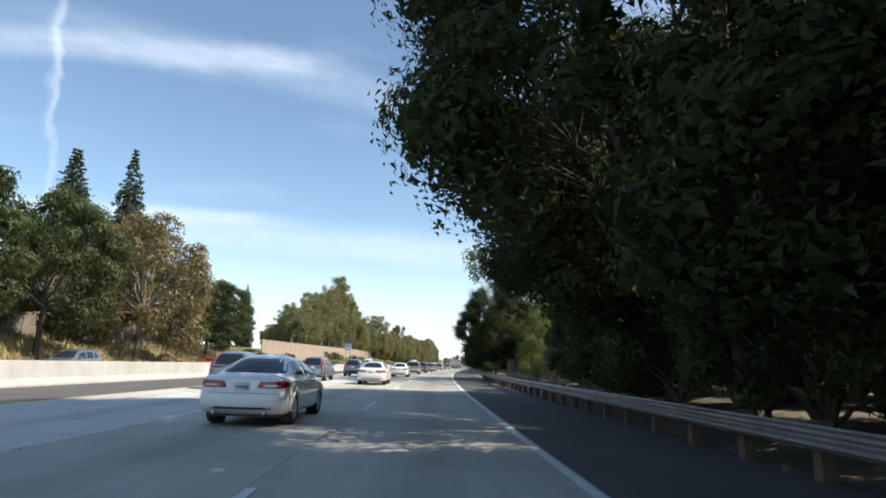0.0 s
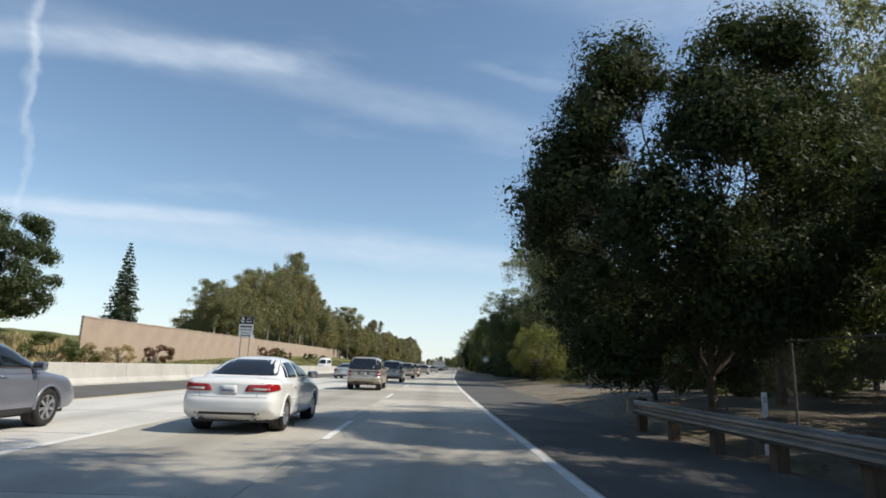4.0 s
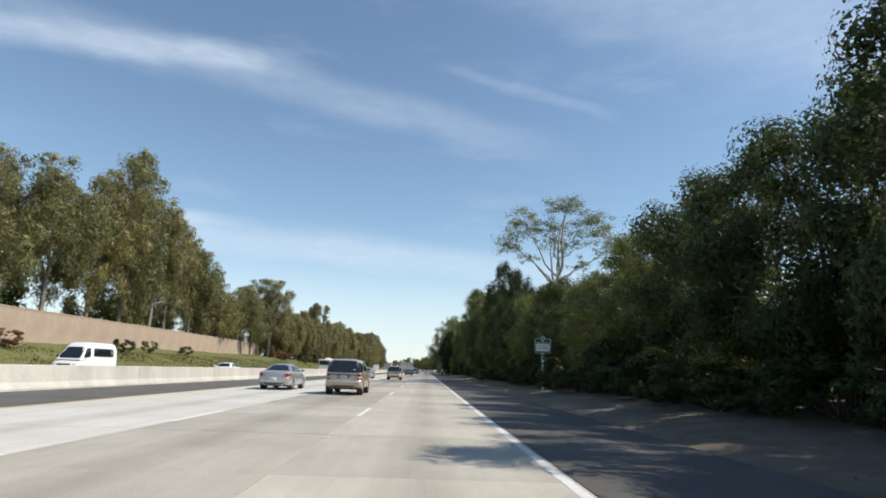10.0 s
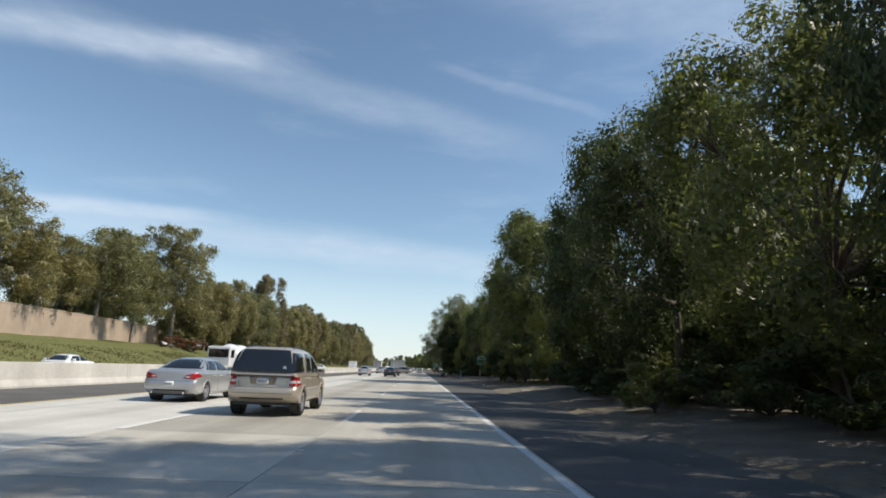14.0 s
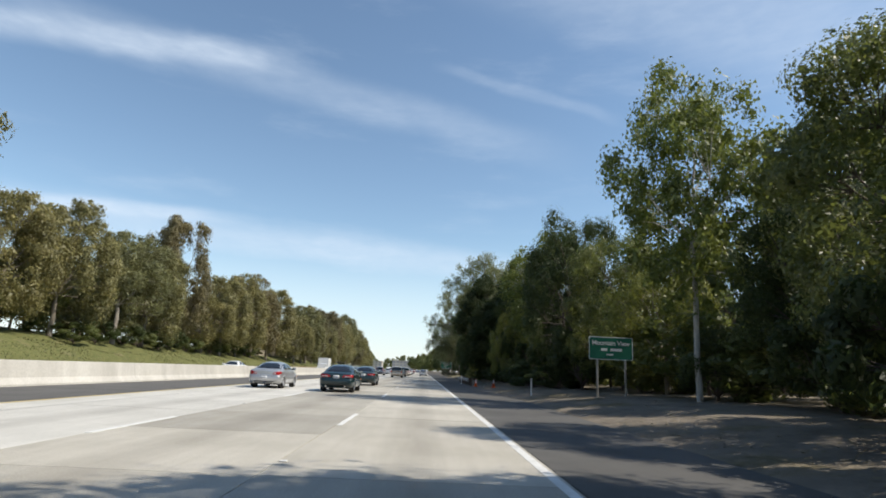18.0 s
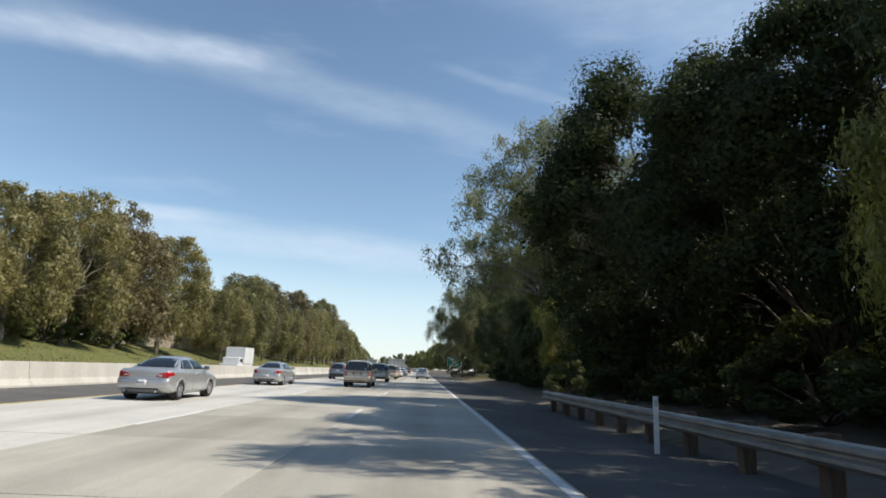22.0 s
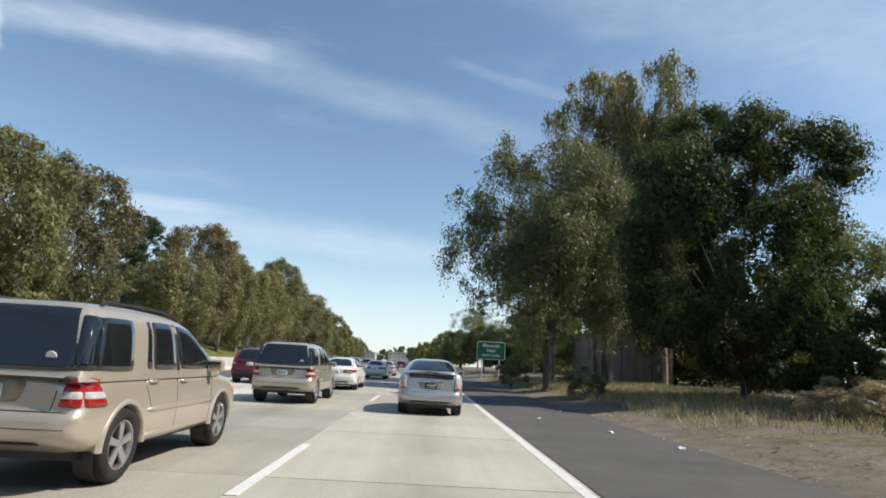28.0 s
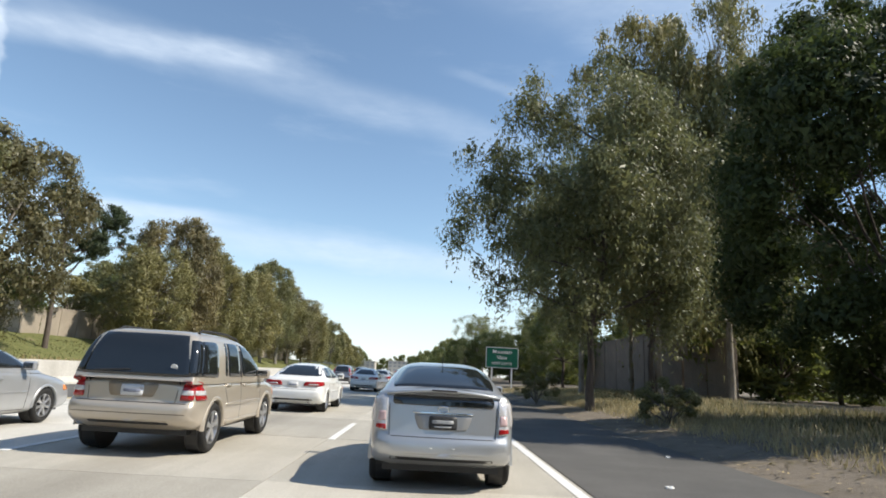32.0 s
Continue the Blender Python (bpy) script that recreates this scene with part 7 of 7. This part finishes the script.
def carpool_sign():
    s = thing("carpool_sign", along(100.5, -14.28, 1.5) @ Matrix.Scale(0.52, 4), "white carpool lane sign with black diamond header on the median barrier", "road sign", "road signs")
    rounded_plate("panel", 2.3, 3.4, 0.06, M_WHITE, s, 0, 5.2, 0.0, 0.02)
    rounded_plate("header", 2.26, 1.25, 0.04, M_INK, s, 0, 6.25, -0.006, 0.004)
    bm = bmesh.new()
    for a, b in (((0, 0.45), (0.26, 0)), ((0.26, 0), (0, -0.45)), ((0, -0.45), (-0.26, 0)), ((-0.26, 0), (0, 0.45))):
        cyl(bm, (a[0] - 0.68, -0.012, 6.25 + a[1]), (b[0] - 0.68, -0.012, 6.25 + b[1]), 0.05, n=6)
    part("diamond", bm, M_WHITE, s)
    text_mesh("lettering", "LEFT", 0.38, M_WHITE, s, 0.35, 6.48, -0.01, bold=0.008)
    text_mesh("lettering", "LANE", 0.38, M_WHITE, s, 0.35, 6.02, -0.01, bold=0.008)
    rounded_plate("text_bar", 1.9, 0.26, 0.03, M_INK, s, 0, 5.22, -0.006, 0.004)
    text_mesh("lettering", "CARPOOLS", 0.38, M_INK, s, 0, 4.70, -0.006, bold=0.006)
    text_mesh("lettering", "ONLY", 0.38, M_INK, s, 0, 4.20, -0.006, bold=0.006)
    rounded_plate("text_bar", 1.6, 0.16, 0.03, M_INK, s, 0, 3.76, -0.006, 0.004)
    sign_posts(s, (-0.7, 0.7), 5.0, M_STEEL, 0.08)
    for p_ in s.children:
        if p_.name.startswith("post"):
            for q_ in p_.data.vertices:
                q_.co.z -= 0.36 * (q_.co.z < 0)
    return s


def cone(s_, lat, turn):
    c = thing("traffic_cone", along(s_, lat, verge_height(lat) + 0.035), "dirty orange traffic cone with two white bands", "traffic cone", "traffic cones")
    bm = bmesh.new()
    box(bm, -0.19, 0.19, -0.19, 0.19, -0.05, 0.035, bevel=0.02)
    part("base", bm, M_ORANGE, c)
    bm = bmesh.new()
    cyl(bm, (0, 0, 0.03), (0, 0, 0.70), 0.14, 0.03, 20)
    smooth(part("cone_body", bm, M_ORANGE, c))
    for z0, z1 in ((0.34, 0.47), (0.50, 0.66)):
        bm = bmesh.new()
        r = lambda z: 0.14 - 0.11 * (z - 0.03) / 0.67 + 0.004
        cyl(bm, (0, 0, z0), (0, 0, z1), r(z0), r(z1), 20)
        smooth(part("white_band", bm, M_WHITE, c))
    c.rotation_euler.z += radians(turn)
    return c


city_sign()
exits_sign()
adopt_sign()
carpool_sign()
cone(306.2, 8.4, 20)
cone(312.1, 7.3, 50)
# bent sheet-steel rail end lying on the verge
bm = bmesh.new()
rows = []
for k in range(11):
    a = math.pi * k / 10
    rows.append([bm.verts.new((-0.42 * math.cos(a), y, 0.40 * math.sin(a) + 0.02)) for y in (0, 0.3)])
for a, b in zip(rows, rows[1:]):
    bm.faces.new((a[0], a[1], b[1], b[0]))
bmesh.ops.solidify(bm, geom=bm.faces[:], thickness=0.012)
arch = part("rail_terminal", bm, M_STEEL, None)
arch.matrix_world = along(306.5, 7.95, verge_height(7.95) - 0.02)
tagged(arch, "curved galvanised steel rail end on the verge", "guard rail")

# slim marker posts
for s_, lat in ((320.0, 6.35), (61.0, 7.9), (288.5, 8.6)):
    d = thing("delineator", along(s_, lat, verge_height(lat)), "thin white plastic marker post at the shoulder", "marker post", "marker posts")
    bm = bmesh.new()
    box(bm, -0.05, 0.05, -0.012, 0.012, -0.2, 1.05, bevel=0.008)
    part("blade", bm, M_WHITE, d)
    bm = bmesh.new()
    box(bm, -0.035, 0.035, -0.017, -0.011, 0.86, 0.98)
    part("reflector", bm, M_CLEAR, d)


def chain_fence(s0, s1, lat, h=1.9):
    g = thing("chain_link_fence", None, "grey chain-link fence with steel posts behind the guard rail", "fence")
    zb = verge_height(lat)
    n = int((s1 - s0) / 3.0)
    for i in range(n + 1):
        bm = bmesh.new()
        cyl(bm, (0, 0, -0.3), (0, 0, h + 0.05), 0.032, n=8)
        part("post", bm, M_FENCE, g).matrix_world = along(s0 + 3.0 * i, lat, zb)
    v, f = tube([at(s0 + 3 * i, lat, zb + h) for i in range(n + 1)], [0.02] * (n + 1), 6)
    raw("top_rail", v, f, M_FENCE, g, smooth=True)
    parts = []
    L_ = 3.0 * n
    step = 0.085
    for sgn in (1, -1):
        for k in range(int(-h / step), int((L_ + h) / step)):
            a = k * step
            lo, hi = (a, a + h) if sgn > 0 else (a + h, a)
            z0, z1 = 0.05, h
            if min(lo, hi) < 0 or max(lo, hi) > L_:
                continue
            p, q = at(s0 + lo, lat, zb + z0), at(s0 + hi, lat, zb + z1)
            parts.append(tube([p, q], [0.002, 0.002], 3))
    v, f = join(parts)
    tagged(raw("wire_mesh", v, f, M_FENCE, g), kind="stuff")


chain_fence(27, 66, 9.7)


def utility_cover(s_, lat):
    m = along(s_, lat, verge_height(lat) + 0.012, 4)
    box_lid = thing("utility_cover", m, "pale concrete utility cover set in the dry verge", "utility cover")
    bm = bmesh.new()
    box(bm, -0.42, 0.42, -0.30, 0.30, -0.10, 0.035, bevel=0.012)
    part("collar", bm, M_KERB_PALE, box_lid)
    bm = bmesh.new()
    box(bm, -0.34, 0.34, -0.22, 0.22, 0.0, 0.045, bevel=0.008)
    part("lid", bm, M_KERB_PALE, box_lid, "worn lid with a lifting hole")
    bm = bmesh.new()
    cyl(bm, (0.22, 0, 0.035), (0.22, 0, 0.047), 0.03, n=12)
    part("lifting_hole", bm, M_BLACK, box_lid)


M_KERB_PALE = rough_mat("cover_concrete", (0.46, 0.44, 0.39), (0.62, 0.60, 0.54), 4, 40, 0.85, 0.25, 0.004)
utility_cover(232.5, 9.1)

# raised lane markers between the dashes
dot_me = None
for lat, first in ((0.08, 4.74), (-3.85, 16.1)):
    for k in range(-1, 28):
        c = first + 14.63 * k + 7.3
        if dot_me is None:
            bm = bmesh.new()
            box(bm, -0.05, 0.05, -0.05, 0.05, 0.0, 0.018, bevel=0.006)
            ob = part("lane_marker", bm, M_PAINT, None)
            dot_me = ob.data
        else:
            ob = new("lane_marker", dot_me)
        ob.matrix_world = along(c, lat, 0.004)
        tagged(ob, "small raised reflective lane marker on the concrete", "lane marker", "lane markers")

# ---- far buildings beyond the bend ----
# window colour lightened to grey, painting in the haze of distance
M_FARGLASS = plain("hazed_glass", (0.30, 0.31, 0.32), 0.25, var=0.2)
M_STUCCO = rough_mat("stucco", (0.46, 0.42, 0.36), (0.56, 0.52, 0.46), 0.2, 4, 0.9, 0.1, 0.01)


def far_building(x, y, w, d, h, floors, label):
    b = thing("office_building", Matrix.Translation((x, y, 1.0)), label, "building", "far buildings")
    bm = bmesh.new()
    box(bm, -w / 2, w / 2, -d / 2, d / 2, -1, h)
    wall = part("wall", bm, M_STUCCO, b)
    bm = bmesh.new()
    box(bm, -w / 2 - 0.4, w / 2 + 0.4, -d / 2 - 0.4, d / 2 + 0.4, h, h + 0.7)
    part("roof", bm, M_STUCCO, b)
    n = int(w / 4)
    me = None
    for f in range(floors):
        for i in range(n):
            if me is None:
                bm = bmesh.new()
                box(bm, -1.3, 1.3, -0.05, 0.05, 0, 1.7)
                o = part("window", bm, M_FARGLASS, wall)
                me = o.data
            else:
                o = new("window", me)
                o.parent = wall
            o.location = (-w / 2 + (i + 0.5) * w / n, -d / 2 - 0.02, 1.2 + f * h / floors)


far_building(-62, 935, 34, 18, 8, 3, "pale beige office block far down the road")
far_building(-22, 965, 26, 18, 10, 3, "pale beige taller office block far down the road")
far_building(-100, 960, 30, 18, 7, 2, "low pale office block far down the road")

# ---- verge growth and litter ----


def blades(name, zones, count, h0, h1, leaf, label, category, wd=0.02, seed=5, lean=0.35):
    """Grass as single blades over strips of verge: (s0, s1, lat0, lat1)."""
    rng = np.random.RandomState(seed)
    area = np.array([(b - a) * (d - c) for a, b, c, d in zones])
    v = []
    for _ in range(count):
        z = zones[rng.choice(len(zones), p=area / area.sum())]
        s_, lat = rng.uniform(z[0], z[1]), rng.uniform(z[2], z[3])
        h = rng.uniform(h0, h1)
        p = at(s_, lat, verge_height(lat) - 0.04)
        a = rng.uniform(0, 6.28)
        sx, sy = math.cos(a) * wd, math.sin(a) * wd
        lx, ly = rng.normal() * lean * h, rng.normal() * lean * h
        v += [(p.x - sx, p.y - sy, p.z), (p.x + sx, p.y + sy, p.z), (p.x + lx + sx * 0.4, p.y + ly + sy * 0.4, p.z + h), (p.x + lx - sx * 0.4, p.y + ly - sy * 0.4, p.z + h)]
    ob = raw(name, v, np.arange(len(v)).reshape(-1, 4), LEAF[leaf])
    tagged(ob, label, category, kind="stuff")


blades("dry_grass", [(390, 440, 10.2, 18), (398, 425, 9.2, 11), (428, 445, 8.6, 12), (392, 426, 8.8, 10.6)], 34000, 0.08, 0.36, "straw", "dry straw-coloured grass in front of the wall", "grass", 0.012, 5)
blades("weeds", [(388, 440, 11, 18), (92, 112, 11, 15), (240, 252, 10, 16)], 12000, 0.08, 0.34, "grass", "patchy green weeds on the verge", "weeds", 0.016, 6)
blades("mown_grass", [(290, 470, -37, -28.5)], 16000, 0.05, 0.14, "grass", "short mown green grass on the far bank", "grass", 0.05, 17)
blades("bank_grass", [(110, 290, -36, -29)], 24000, 0.06, 0.2, "grass", "short green grass on the far bank", "grass", 0.07, 7)
blades("bank_straw", [(-20, 112, -37, -28.5), (395, 460, -30, -28.4)], 24000, 0.25, 0.8, "straw", "dry yellow grass on the far bank", "grass", 0.06, 8)


def litter(name, zones, count, size, leaf, label, seed):
    rng = np.random.RandomState(seed)
    v = []
    for _ in range(count):
        z = zones[rng.randint(len(zones))]
        s_, lat = rng.uniform(z[0], z[1]), rng.uniform(z[2], z[3])
        p = at(s_, lat, verge_height(lat) + rng.uniform(0.01, 0.06))
        a, l_ = rng.uniform(0, 6.28), size * rng.uniform(0.5, 1.5)
        c, s2 = math.cos(a) * l_, math.sin(a) * l_
        t = rng.uniform(-0.4, 0.4) * l_
        v += [(p.x - c, p.y - s2, p.z), (p.x - s2 * 0.35, p.y + c * 0.35, p.z + t * 0.3), (p.x + c, p.y + s2, p.z + t), (p.x + s2 * 0.35, p.y - c * 0.35, p.z)]
    tagged(raw(name, v, np.arange(len(v)).reshape(-1, 4), LEAF[leaf]), label, "leaf litter", kind="stuff")


litter("leaf_litter", [(262, 400, 8, 11), (20, 70, 7.4, 11), (95, 112, 8, 15), (112, 240, 7.6, 12), (240, 262, 8, 18), (262, 420, 7.6, 13)], 26000, 0.055, "brown", "fallen brown leaves and bark strips under the trees", 9)
litter("dry_scatter", [(60, 120, 7.2, 9.5), (225, 260, 7.2, 10), (380, 440, 7.2, 10)], 2500, 0.05, "straw", "pale dry scraps along the shoulder edge", 10)
# flowers of the oleander
OLE_S, OLE_LAT = 98.5, 19.3
ole = plant("shrub", OLE_S, OLE_LAT, 5.6, 6.6, label="large oleander bush covered in white flowers")
rng = np.random.RandomState(4)
d = rng.normal(size=(2600, 3))
d /= np.linalg.norm(d, axis=1)[:, None]
d[:, 2] = d[:, 2] * 0.95 + 0.05
c = at(OLE_S, OLE_LAT, verge_height(OLE_LAT) + 2.4)
pts = np.array(c) + d * np.array([3.3, 3.3, 2.9]) * rng.uniform(0.88, 1.05, (2600, 1))
u = rng.normal(size=(2600, 3)) * 0.075
w_ = rng.normal(size=(2600, 3)) * 0.075
v = np.stack([pts - u, pts - w_, pts + u, pts + w_], 1).reshape(-1, 3)
fl = raw("blossom", v, np.arange(len(v)).reshape(-1, 4), LEAF["flower"])
bpy.context.view_layer.update()
fl.parent = ole
fl.matrix_parent_inverse = ole.matrix_world.inverted()
# scraps of paper and a blue bag on the shoulder
for s_, lat, sz in ((391.5, 6.3, 0.09), (394.5, 5.2, 0.07), (389.0, 6.9, 0.10), (398.0, 6.6, 0.06), (39.0, 6.6, 0.12), (176.0, 7.9, 0.10), (248.0, 7.9, 0.14)):
    bm = bmesh.new()
    bmesh.ops.create_icosphere(bm, subdivisions=2, radius=sz)
    for q in bm.verts:
        q.co *= random.uniform(0.6, 1.1)
        q.co.z = q.co.z * 0.4 + sz * 0.2
    blue = abs(s_ - 39.0) < 0.1
    o = part("litter_scrap", bm, plain("blue_bag", (0.02, 0.10, 0.35), 0.4) if blue else M_WHITE, None)
    o.matrix_world = along(s_, lat, verge_height(lat) + 0.02)
    tagged(o, "crumpled blue plastic scrap by the guard rail" if blue else "crumpled pale scrap of litter on the shoulder", "litter", "litter on the shoulder")

for lst in PROTO.values():
    for p0 in lst:
        for o in (*p0.children_recursive, p0):
            bpy.data.objects.remove(o)

# ---- road surface and its pieces ----
build_road()
